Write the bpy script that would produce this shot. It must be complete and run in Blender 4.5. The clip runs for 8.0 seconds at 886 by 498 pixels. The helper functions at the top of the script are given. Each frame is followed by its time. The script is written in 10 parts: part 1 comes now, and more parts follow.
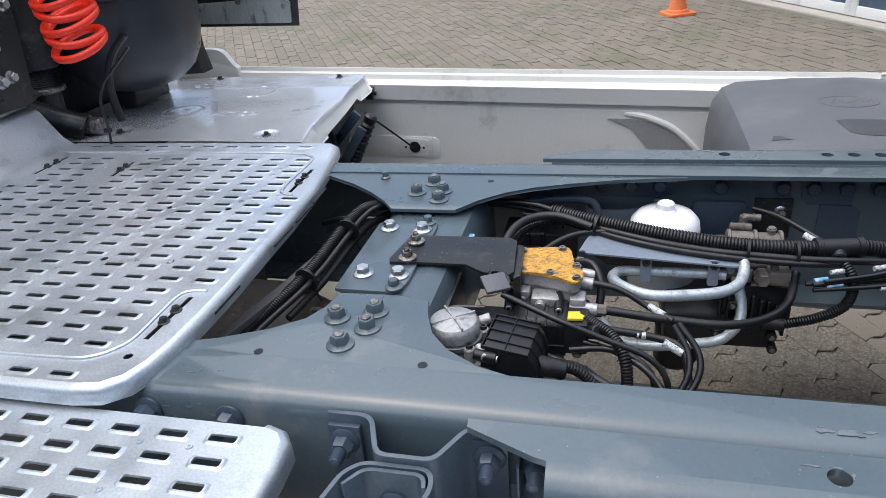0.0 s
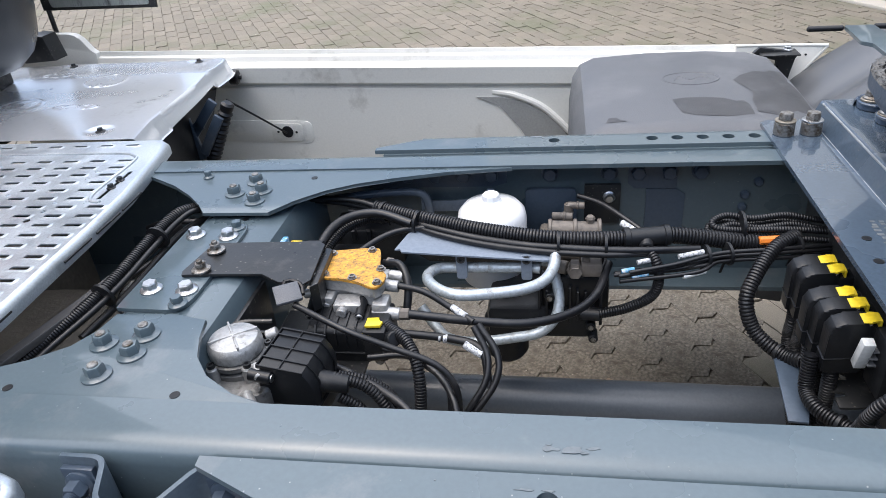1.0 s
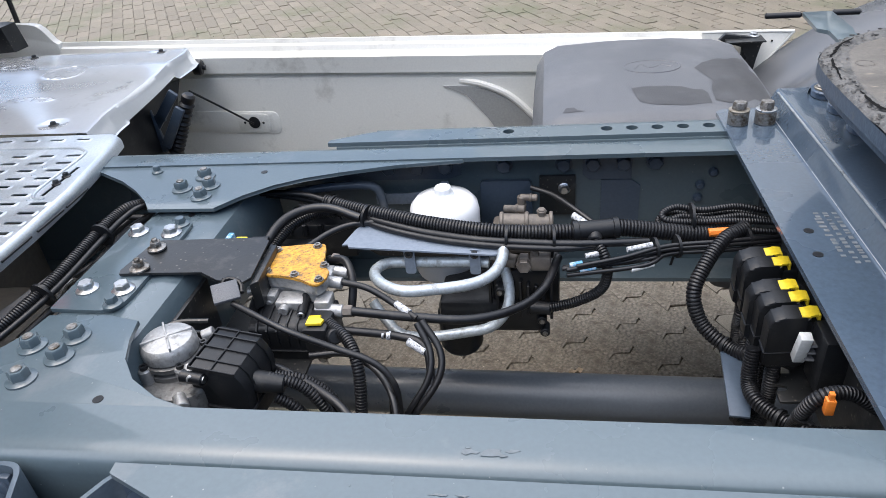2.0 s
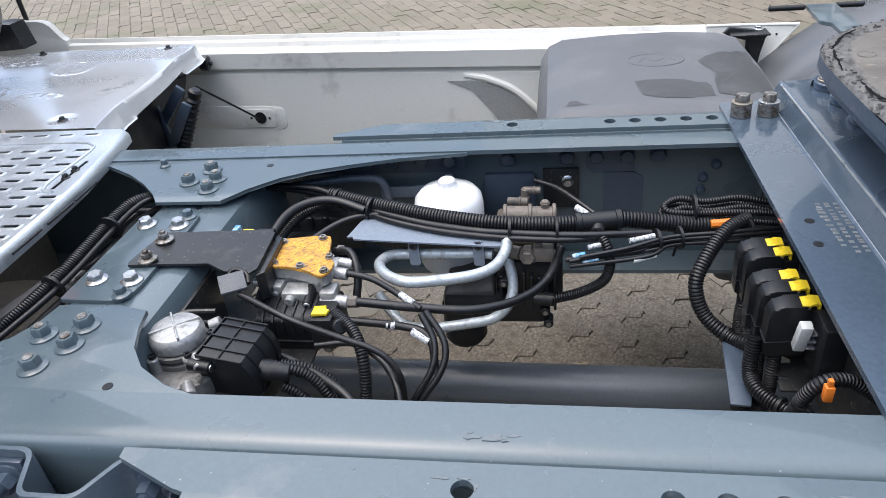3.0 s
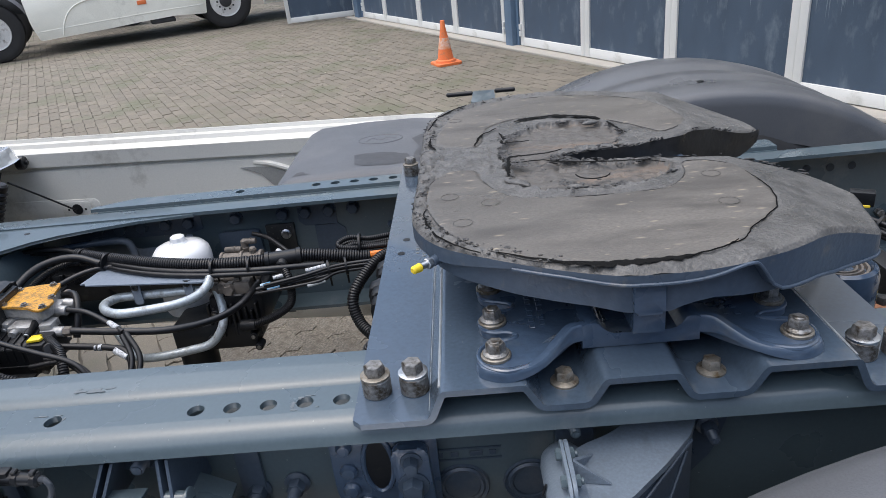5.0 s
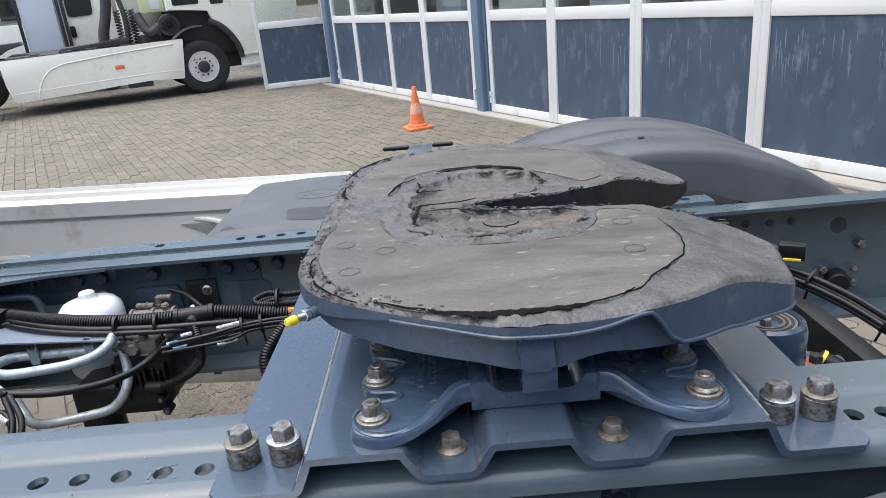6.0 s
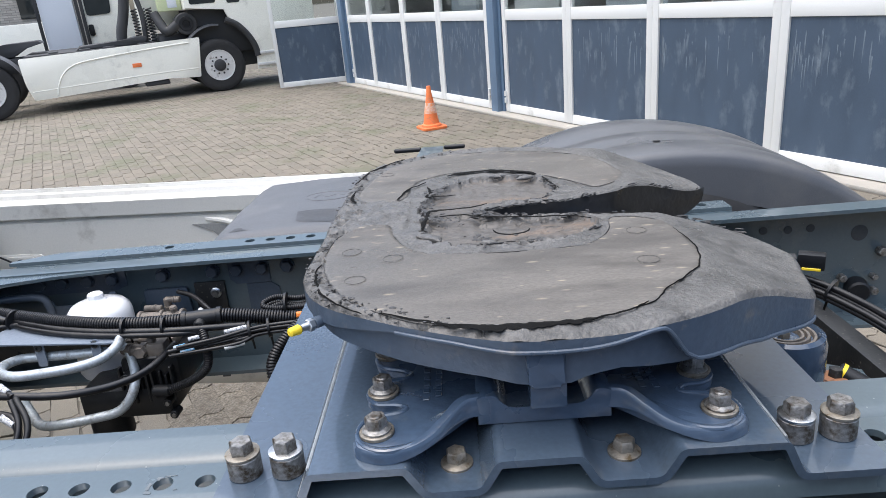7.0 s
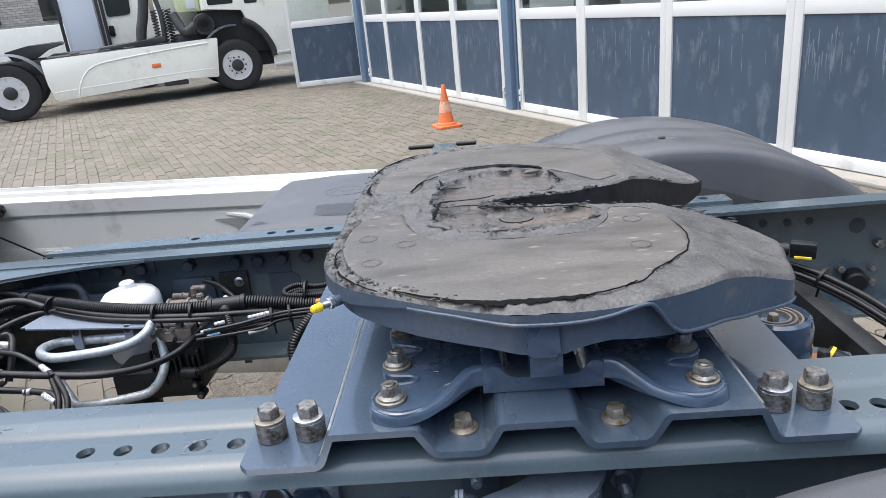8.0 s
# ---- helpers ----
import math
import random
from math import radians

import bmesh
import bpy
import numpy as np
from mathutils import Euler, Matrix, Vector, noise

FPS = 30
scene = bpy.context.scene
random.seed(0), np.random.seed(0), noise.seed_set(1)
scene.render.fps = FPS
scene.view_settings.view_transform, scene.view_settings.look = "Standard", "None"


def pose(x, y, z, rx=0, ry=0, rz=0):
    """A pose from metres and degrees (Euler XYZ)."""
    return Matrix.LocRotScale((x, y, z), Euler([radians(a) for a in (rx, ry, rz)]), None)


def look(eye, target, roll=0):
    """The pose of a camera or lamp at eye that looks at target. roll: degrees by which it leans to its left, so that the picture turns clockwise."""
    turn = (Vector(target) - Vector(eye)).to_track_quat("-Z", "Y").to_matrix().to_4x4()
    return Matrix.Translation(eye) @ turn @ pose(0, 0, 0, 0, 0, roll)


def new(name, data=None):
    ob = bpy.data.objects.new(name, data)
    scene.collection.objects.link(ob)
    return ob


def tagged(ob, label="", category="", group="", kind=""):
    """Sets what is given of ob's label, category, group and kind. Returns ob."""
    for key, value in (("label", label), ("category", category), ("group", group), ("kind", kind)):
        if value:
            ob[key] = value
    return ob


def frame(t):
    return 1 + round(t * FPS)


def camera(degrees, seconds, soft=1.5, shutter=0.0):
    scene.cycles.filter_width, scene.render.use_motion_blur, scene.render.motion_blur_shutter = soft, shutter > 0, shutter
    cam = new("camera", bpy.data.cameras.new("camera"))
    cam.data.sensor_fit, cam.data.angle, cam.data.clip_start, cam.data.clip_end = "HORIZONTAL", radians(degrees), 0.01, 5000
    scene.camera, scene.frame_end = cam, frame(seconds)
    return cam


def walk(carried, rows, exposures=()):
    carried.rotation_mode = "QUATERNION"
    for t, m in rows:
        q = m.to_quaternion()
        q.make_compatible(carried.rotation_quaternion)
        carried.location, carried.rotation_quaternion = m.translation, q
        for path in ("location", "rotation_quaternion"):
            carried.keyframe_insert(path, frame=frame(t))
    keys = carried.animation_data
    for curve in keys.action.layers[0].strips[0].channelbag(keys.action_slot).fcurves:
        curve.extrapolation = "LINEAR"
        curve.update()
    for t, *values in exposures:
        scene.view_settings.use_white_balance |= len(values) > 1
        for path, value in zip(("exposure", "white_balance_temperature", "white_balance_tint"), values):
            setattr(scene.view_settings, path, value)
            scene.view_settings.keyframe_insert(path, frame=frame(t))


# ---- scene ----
cam = camera(65.4, 8.0, soft=0.5)
PATH = [
    (0, (-0.3955, -0.941, 1.538), (-0.8675, 0.751, 0.581), -5.4),
    (0.5, (-0.280, -0.895, 1.5585), (-0.668, 0.783, 0.542), -5.85),
    (1, (-0.174, -0.837, 1.552), (-0.506, 0.83, 0.498), -5.9),
    (1.5, (-0.117, -0.809, 1.547), (-0.431, 0.849, 0.473), -6.1),
    (2, (-0.102, -0.807, 1.549), (-0.415, 0.841, 0.46), -6.2),
    (3.5, (-0.086, -0.852, 1.547), (-0.424, 0.787, 0.453), -6.8),
    (4, (0.001, -0.987, 1.562), (-0.301, 0.691, 0.517), -7.0),
    (4.5, (0.18, -1.12, 1.56), (-0.06, 0.615, 0.594), -6.9),
    (5, (0.366, -1.111, 1.544), (0.268, 0.69, 0.679), -6.4),
    (5.2, (0.423, -1.082, 1.528), (0.377, 0.748, 0.724), -5.7),
    (6.3, (0.479, -1.046, 1.485), (0.454, 0.829, 0.788), -5.3),
    (6.5, (0.483, -1.037, 1.487), (0.438, 0.836, 0.786), -5.4),
    (7, (0.481, -1.031, 1.491), (0.416, 0.842, 0.793), -5.2),
    (7.5, (0.488, -1.031, 1.493), (0.401, 0.841, 0.794), -5.0),
    (8, (0.49, -1.104, 1.5), (0.381, 0.767, 0.803), -5.6),
]
walk(cam, [(t, look(eye, target, roll)) for t, eye, target, roll in PATH], exposures=((0.0, 0.89), (0.5, 1.07), (1.0, 1.27), (2.0, 1.29), (4.0, 1.25), (4.5, 1.03), (5.0, 0.86), (6.5, 1.25), (8.0, 1.27)))

# ---- world and light ----
world = bpy.data.worlds.new("overcast_sky")
scene.world = world
world.use_nodes = True
wn = world.node_tree
sky = wn.nodes.new("ShaderNodeTexSky")
sky.sky_type = 'NISHITA'
sky.sun_disc = False
SUN_UP, SUN_ROUND = radians(74), radians(-95)
sky.sun_elevation, sky.sun_rotation = SUN_UP, SUN_ROUND
sky.air_density, sky.dust_density, sky.ozone_density = 1.0, 4.0, 2.0
wn.links.new(sky.outputs[0], wn.nodes["Background"].inputs[0])
wn.nodes["Background"].inputs[1].default_value = 0.11
sun_data = bpy.data.lights.new("sun", 'SUN')
sun_data.energy, sun_data.angle, sun_data.color = 1.6, radians(105), (0.948, 0.982, 1.022)
sun = new("sun", sun_data)
sun.matrix_world = look((9 * math.sin(SUN_ROUND) * math.cos(SUN_UP), 9 * math.cos(SUN_ROUND) * math.cos(SUN_UP), 9 * math.sin(SUN_UP)), (0, 0, 0))

# ---- helpers for building ----
A = 1.021                      # height of the top of the chassis rails
LEAN_X = -math.atan2(0.0208, 0.927)
PIVOT = Vector((0, -0.4278, A))
# the tractor stands slightly tilted across the yard's fall
TRUCK = Matrix.Translation(PIVOT) @ Matrix.Rotation(LEAN_X, 4, 'X') @ Matrix.Translation(-PIVOT)
BASES = {}
RND = random.Random(4)


def thing(name, base, label, category, group="", kind="", m=TRUCK):
    ob = new(name)
    ob.empty_display_size = 0.05
    ob.matrix_basis = m @ Matrix.Translation(base)
    BASES[ob.name] = Vector(base)
    return tagged(ob, label, category, group, kind)


def mesh_of(name, bm, material, angle=35):
    me = bpy.data.meshes.new(name)
    bmesh.ops.remove_doubles(bm, verts=bm.verts, dist=1e-6)
    bmesh.ops.recalc_face_normals(bm, faces=bm.faces)
    bm.to_mesh(me)
    bm.free()
    me.materials.append(material)
    me.shade_smooth()
    me.set_sharp_from_angle(angle=radians(angle))
    return me


def part(name, bm, material, parent, label="", angle=35):
    """One mesh under a thing or a part, its vertices given in the place's own metres."""
    base = BASES[parent.name]
    bmesh.ops.translate(bm, verts=bm.verts, vec=-base)
    ob = new(name, mesh_of(name, bm, material, angle))
    ob.parent = parent
    BASES[ob.name] = base
    if label:
        ob["label"] = label
    return ob


def single(name, bm, material, label, category, group="", kind="", m=TRUCK, angle=35):
    """A thing that is one mesh."""
    me = mesh_of(name, bm, material, angle)
    ob = new(name, me)
    ob.matrix_basis = m.copy()
    BASES[ob.name] = Vector((0, 0, 0))
    return tagged(ob, label, category, group, kind)


def box(bm, x0, x1, y0, y1, z0, z1, bevel=0.0, seg=2):
    vs = bmesh.ops.create_cube(bm, size=1.0)["verts"]
    for v in vs:
        v.co = Vector(((x0 + x1) / 2 + v.co.x * (x1 - x0), (y0 + y1) / 2 + v.co.y * (y1 - y0), (z0 + z1) / 2 + v.co.z * (z1 - z0)))
    if bevel > 0:
        es = list({e for v in vs for e in v.link_edges})
        bmesh.ops.bevel(bm, geom=es, offset=bevel, segments=seg, profile=0.5, affect='EDGES')
    return bm


def put(bm, source, m):
    """Adds a small bmesh, moved by m, to bm."""
    me = bpy.data.meshes.new("scratch")
    source.to_mesh(me)
    source.free()
    me.transform(m)
    bm.from_mesh(me)
    bpy.data.meshes.remove(me)
    return bm


def prism(bm, pts, axis, a0, a1, bevel=0.0):
    """A 2D outline pushed along an axis. x: (y, z); y: (x, z); z: (x, y)."""
    def at(p, a):
        return {"x": (a, p[0], p[1]), "y": (p[0], a, p[1]), "z": (p[0], p[1], a)}[axis]
    lo = [bm.verts.new(at(p, a0)) for p in pts]
    hi = [bm.verts.new(at(p, a1)) for p in pts]
    n = len(pts)
    faces = [bm.faces.new(lo), bm.faces.new(hi)]
    faces += [bm.faces.new((lo[i], lo[(i + 1) % n], hi[(i + 1) % n], hi[i])) for i in range(n)]
    if bevel > 0:
        es = list({e for f in faces[:2] for e in f.edges})
        bmesh.ops.bevel(bm, geom=es, offset=bevel, segments=2, profile=0.5, affect='EDGES')
    return bm


def rounded(pts, r, seg=4):
    """A 2D outline with its corners rounded; r is one number or one for each corner."""
    out, n = [], len(pts)
    for i in range(n):
        rr = r[i] if isinstance(r, (list, tuple)) else r
        p, a, b = Vector(pts[i]), Vector(pts[i - 1]), Vector(pts[(i + 1) % n])
        if rr <= 0:
            out.append(tuple(p))
            continue
        u, w = (a - p), (b - p)
        d = min(rr, u.length * 0.49, w.length * 0.49)
        s, e = p + u.normalized() * d, p + w.normalized() * d
        for k in range(seg + 1):
            t = k / seg
            q = s * (1 - t) ** 2 + p * 2 * t * (1 - t) + e * t ** 2
            out.append((q.x, q.y))
    return out


def disc(cx, cy, r, n=16, ry=None):
    return [(cx + r * math.cos(2 * math.pi * k / n), cy + (ry or r) * math.sin(2 * math.pi * k / n)) for k in range(n)]


def sheet(bm, outer, holes, z0, z1):
    """A plate with round or slotted holes through it, between z0 and z1."""
    from mathutils.geometry import delaunay_2d_cdt
    flat, edges, owner = [], [], []
    for h, l in enumerate([outer] + list(holes)):
        k, n = len(flat), len(l)
        flat += [Vector(p) for p in l]
        edges += [(k + i, k + (i + 1) % n) for i in range(n)]
        owner += [h] * n
    vs, es, fs, orig, _, _ = delaunay_2d_cdt(flat, edges, [], 1, 1e-7)
    own = [owner[o[0]] if o else -1 for o in orig]
    fs = [f for f in fs if not (own[f[0]] > 0 and own[f[0]] == own[f[1]] == own[f[2]])]
    top = [bm.verts.new((p.x, p.y, z1)) for p in vs]
    low = [bm.verts.new((p.x, p.y, z0)) for p in vs]
    count = {}
    for f in fs:
        bm.faces.new([top[i] for i in f])
        bm.faces.new([low[i] for i in reversed(f)])
        for a, b in zip(f, f[1:] + f[:1]):
            count[(min(a, b), max(a, b))] = count.get((min(a, b), max(a, b)), 0) + 1
    for (a, b), c in count.items():
        if c == 1:
            bm.faces.new((top[a], top[b], low[b], low[a]))
    return bm


def lathe(bm, profile, m=Matrix(), seg=24):
    """A profile of (radius, height) turned round the z axis of m."""
    rings = []
    for r, z in profile:
        if r < 1e-5:
            rings.append([bm.verts.new(m @ Vector((0, 0, z)))])
        else:
            rings.append([bm.verts.new(m @ Vector((r * math.cos(2 * math.pi * k / seg), r * math.sin(2 * math.pi * k / seg), z))) for k in range(seg)])
    for a, b in zip(rings, rings[1:]):
        for k in range(seg):
            vs = [a[k % len(a)], a[(k + 1) % len(a)], b[(k + 1) % len(b)], b[k % len(b)]]
            vs = list(dict.fromkeys(vs))
            if len(vs) > 2:
                try:
                    bm.faces.new(vs)
                except ValueError:
                    pass
    for ring in (rings[0], rings[-1]):
        if len(ring) > 2:
            bm.faces.new(ring)
    return bm


def along(p, q):
    """A pose at p whose z axis points at q."""
    return Matrix.Translation(p) @ (Vector(q) - Vector(p)).to_track_quat("Z", "Y").to_matrix().to_4x4()


def rod(bm, p, q, r, r2=None, seg=16, edge=0.0):
    h = (Vector(q) - Vector(p)).length
    r2 = r if r2 is None else r2
    prof = [(r - edge, 0), (r, edge), (r2, h - edge), (r2 - edge, h)] if edge else [(r, 0), (r2, h)]
    return lathe(bm, prof, along(p, q), seg)


def hexagon(bm, m, across, h, dome=0.15):
    """A hexagon head standing on the origin of m, with chamfered corners."""
    r = across / math.sqrt(3)
    prof = [(r, 0), (r, h * 0.82), (r * 0.86, h)]
    rings = [[bm.verts.new(m @ Vector((q * math.cos(math.pi / 3 * k), q * math.sin(math.pi / 3 * k), z))) for k in range(6)] for q, z in prof]
    for a, b in zip(rings, rings[1:]):
        for k in range(6):
            bm.faces.new((a[k], a[(k + 1) % 6], b[(k + 1) % 6], b[k]))
    bm.faces.new(rings[0])
    bm.faces.new(rings[-1])
    return bm


def spline(pts, step):
    """Points of a smooth line through pts, about step apart."""
    P = [Vector(p) for p in pts]
    P = [P[0] * 2 - P[1]] + P + [P[-1] * 2 - P[-2]]
    fine = []
    for i in range(1, len(P) - 2):
        a, b, c, d = P[i - 1:i + 3]
        for k in range(24):
            t = k / 24
            fine.append(0.5 * ((2 * b) + (c - a) * t + (2 * a - 5 * b + 4 * c - d) * t * t + (3 * b - a - 3 * c + d) * t ** 3))
    fine.append(P[-2])
    out, left = [fine[0]], step
    for p, q in zip(fine, fine[1:]):
        seg = (q - p).length
        while seg >= left > 0:
            p = p + (q - p) * (left / seg)
            out.append(p)
            seg, left = (q - p).length, step
        left -= seg
    out.append(fine[-1])
    return out


def tube(bm, pts, r, step=0.008, seg=10, ribs=0.0, straight=False):
    """A round tube along a smooth line. ribs: the depth of the rings of a corrugated hose."""
    line = [Vector(p) for p in pts] if straight else spline(pts, (0.00135 if r > 0.011 else 0.0011) if ribs else step)
    normal, prev, ring = None, None, None
    first = None
    for i, p in enumerate(line):
        ahead = (line[min(i + 1, len(line) - 1)] - line[max(i - 1, 0)])
        if ahead.length < 1e-7:
            continue
        ahead.normalize()
        normal = ahead.orthogonal() if normal is None else (normal - ahead * normal.dot(ahead))
        normal.normalize()
        side = ahead.cross(normal)
        rr = r - (ribs if ribs and i % 4 == 3 else ribs * 0.12 if ribs and i % 2 == 0 else 0)
        new_ring = [bm.verts.new(p + (normal * math.cos(2 * math.pi * k / seg) + side * math.sin(2 * math.pi * k / seg)) * rr) for k in range(seg)]
        if ring:
            for k in range(seg):
                bm.faces.new((ring[k], ring[(k + 1) % seg], new_ring[(k + 1) % seg], new_ring[k]))
        else:
            first = new_ring
        ring = new_ring
    bm.faces.new(first)
    bm.faces.new(ring)
    return bm


def bm_new():
    return bmesh.new()


# ---- materials ----
def mat(name, col, rough=0.5, metal=0.0, vary=0.18, scale=9.0, bump=0.12, fine=180.0, spec=0.5, coat=0.0,
        dirt=None, dirt_amount=0.0, dirt_scale=5.0, island=0.0, rand=0.0, stretch=None, rough_vary=0.12, grain=0.10,
        spots=None, spot_scale=40.0, spot_size=0.12):
    """A painted, cast or moulded surface: base colour with broad and fine variation, dirt in patches, uneven gloss and fine relief."""
    m = bpy.data.materials.new(name)
    m.use_nodes = True
    nt = m.node_tree
    L, N = nt.links.new, nt.nodes.new
    b = nt.nodes["Principled BSDF"]
    co = N("ShaderNodeTexCoord")
    src = co.outputs["Object"]
    if stretch:
        mp = N("ShaderNodeMapping")
        mp.inputs["Scale"].default_value = stretch
        L(src, mp.inputs[0])
        src = mp.outputs[0]
    n1, n2 = N("ShaderNodeTexNoise"), N("ShaderNodeTexNoise")
    n1.inputs["Scale"].default_value, n1.inputs["Detail"].default_value = scale, 6
    n2.inputs["Scale"].default_value, n2.inputs["Detail"].default_value = fine, 4
    L(src, n1.inputs["Vector"])
    L(src, n2.inputs["Vector"])
    mix = N("ShaderNodeMix")
    mix.data_type = 'RGBA'
    mix.inputs[6].default_value = (*[c * (1 - vary) for c in col], 1)
    mix.inputs[7].default_value = (*[min(1, c * (1 + vary)) for c in col], 1)
    L(n1.outputs[0], mix.inputs[0])
    out = mix.outputs[2]
    if grain:
        gr = N("ShaderNodeMapRange")
        gr.inputs[1].default_value, gr.inputs[2].default_value = 0.3, 0.7
        gr.inputs[3].default_value, gr.inputs[4].default_value = 1 - grain, 1 + grain
        L(n2.outputs[0], gr.inputs[0])
        hv = N("ShaderNodeHueSaturation")
        L(gr.outputs[0], hv.inputs["Value"])
        L(out, hv.inputs["Color"])
        out = hv.outputs[0]
    if rand or island:
        info = N("ShaderNodeObjectInfo") if rand else N("ShaderNodeNewGeometry")
        val = info.outputs["Random"] if rand else info.outputs["Random Per Island"]
        hsv = N("ShaderNodeHueSaturation")
        mr = N("ShaderNodeMapRange")
        mr.inputs[3].default_value, mr.inputs[4].default_value = 1 - (rand or island), 1 + (rand or island)
        L(val, mr.inputs[0])
        L(mr.outputs[0], hsv.inputs["Value"])
        L(out, hsv.inputs["Color"])
        out = hsv.outputs[0]
    if dirt:
        n3 = N("ShaderNodeTexNoise")
        n3.inputs["Scale"].default_value, n3.inputs["Detail"].default_value, n3.inputs["Roughness"].default_value = dirt_scale, 8, 0.65
        L(src, n3.inputs["Vector"])
        rp = N("ShaderNodeValToRGB")
        rp.color_ramp.elements[0].position, rp.color_ramp.elements[1].position = 0.62 - dirt_amount * 0.35, 0.75 - dirt_amount * 0.25
        L(n3.outputs[0], rp.inputs[0])
        md = N("ShaderNodeMix")
        md.data_type = 'RGBA'
        md.inputs[7].default_value = (*dirt, 1)
        L(rp.outputs[0], md.inputs[0])
        L(out, md.inputs[6])
        out = md.outputs[2]
    if spots:
        vo = N("ShaderNodeTexVoronoi")
        vo.inputs["Scale"].default_value = spot_scale
        L(src, vo.inputs["Vector"])
        sx = N("ShaderNodeSeparateColor")
        L(vo.outputs["Color"], sx.inputs[0])
        th = N("ShaderNodeMath")
        th.operation = 'MULTIPLY'
        L(sx.outputs[0], th.inputs[0])
        th.inputs[1].default_value = spot_size
        sm = N("ShaderNodeMapRange")
        sm.interpolation_type = 'SMOOTHSTEP'
        L(vo.outputs["Distance"], sm.inputs[0])
        sm.inputs[1].default_value = 0.0
        L(th.outputs[0], sm.inputs[2])
        sm.inputs[3].default_value, sm.inputs[4].default_value = 0.8, 0.0
        ms = N("ShaderNodeMix")
        ms.data_type = 'RGBA'
        ms.inputs[7].default_value = (*spots, 1)
        L(sm.outputs[0], ms.inputs[0])
        L(out, ms.inputs[6])
        out = ms.outputs[2]
    L(out, b.inputs["Base Color"])
    mr2 = N("ShaderNodeMapRange")
    mr2.inputs[1].default_value, mr2.inputs[2].default_value = 0.3, 0.7
    mr2.inputs[3].default_value, mr2.inputs[4].default_value = max(0.02, rough - rough_vary), min(1, rough + rough_vary)
    L(n1.outputs[0], mr2.inputs[0])
    L(mr2.outputs[0], b.inputs["Roughness"])
    b.inputs["Metallic"].default_value = metal
    b.inputs["Specular IOR Level"].default_value = spec
    b.inputs["Coat Weight"].default_value = coat
    if bump:
        bp = N("ShaderNodeBump")
        bp.inputs["Strength"].default_value, bp.inputs["Distance"].default_value = bump, 0.002
        L(n2.outputs[0], bp.inputs["Height"])
        L(bp.outputs[0], b.inputs["Normal"])
    return m


CHASSIS = mat("chassis_paint", (0.083, 0.114, 0.131), 0.32, vary=0.10, scale=5, bump=0.05, coat=0.45, dirt=(0.15, 0.165, 0.175), dirt_amount=0.08, dirt_scale=7, grain=0.05, spots=(0.36, 0.37, 0.36), spot_scale=70, spot_size=0.11)
# darker copy of the chassis paint, also on the rail's own pressings
CHASSIS_DARK = mat("chassis_paint_darker", (0.052, 0.072, 0.100), 0.36, vary=0.12, scale=5, bump=0.06, dirt=(0.11, 0.12, 0.13), dirt_amount=0.12)
CAST = mat("painted_casting", (0.050, 0.079, 0.126), 0.26, vary=0.16, bump=0.40, coat=0.8, fine=90, dirt=(0.10, 0.115, 0.13), dirt_amount=0.08, dirt_scale=14)
PLATE = mat("painted_plate", (0.062, 0.089, 0.124), 0.26, vary=0.15, scale=4, bump=0.05, coat=0.8, dirt=(0.13, 0.14, 0.145), dirt_amount=0.10, spots=(0.25, 0.24, 0.21), spot_scale=60, spot_size=0.10)
BLACK = mat("black_plastic", (0.0095, 0.0105, 0.0125), 0.42, spec=0.4, vary=0.25, bump=0.15, dirt=(0.035, 0.035, 0.034), dirt_amount=0.12, dirt_scale=20)
RUBBER = mat("black_rubber", (0.0085, 0.0088, 0.0105), 0.40, vary=0.25, bump=0.2, dirt=(0.03, 0.029, 0.028), dirt_amount=0.12, dirt_scale=25)
DARK_GREY_CABLE = mat("dark_grey_cable_sheath", (0.045, 0.052, 0.062), 0.45, vary=0.15, scale=40)
BLACK_METAL = mat("black_painted_metal", (0.016, 0.017, 0.018), 0.36, vary=0.25, bump=0.1, dirt=(0.05, 0.048, 0.046), dirt_amount=0.18, dirt_scale=30, spots=(0.17, 0.155, 0.13), spot_scale=110, spot_size=0.32)
ZINC = mat("zinc_plated_steel", (0.55, 0.56, 0.57), 0.34, metal=1.0, vary=0.2, scale=40, bump=0.15, dirt=(0.3, 0.29, 0.27), dirt_amount=0.2, dirt_scale=60)
ZINC_DULL = mat("dull_zinc", (0.30, 0.295, 0.285), 0.48, metal=0.8, vary=0.4, scale=60, bump=0.4, fine=260, dirt=(0.085, 0.065, 0.045), dirt_amount=0.48, dirt_scale=75, grain=0.25)
BRASSY = mat("yellow_passivated_steel", (0.30, 0.275, 0.235), 0.50, metal=0.7, vary=0.45, scale=60, bump=0.4, dirt=(0.12, 0.085, 0.045), dirt_amount=0.36, dirt_scale=90, grain=0.25)
ALU = mat("bare_aluminium", (0.59, 0.64, 0.68), 0.40, metal=0.72, vary=0.08, scale=14, bump=0.10, fine=300, dirt=(0.40, 0.425, 0.44), dirt_amount=0.12, dirt_scale=9, rough_vary=0.10)
ALU_CAST = mat("cast_aluminium", (0.42, 0.42, 0.415), 0.46, metal=0.55, vary=0.15, scale=30, bump=0.5, fine=160, dirt=(0.16, 0.155, 0.145), dirt_amount=0.18, dirt_scale=70, grain=0.15)
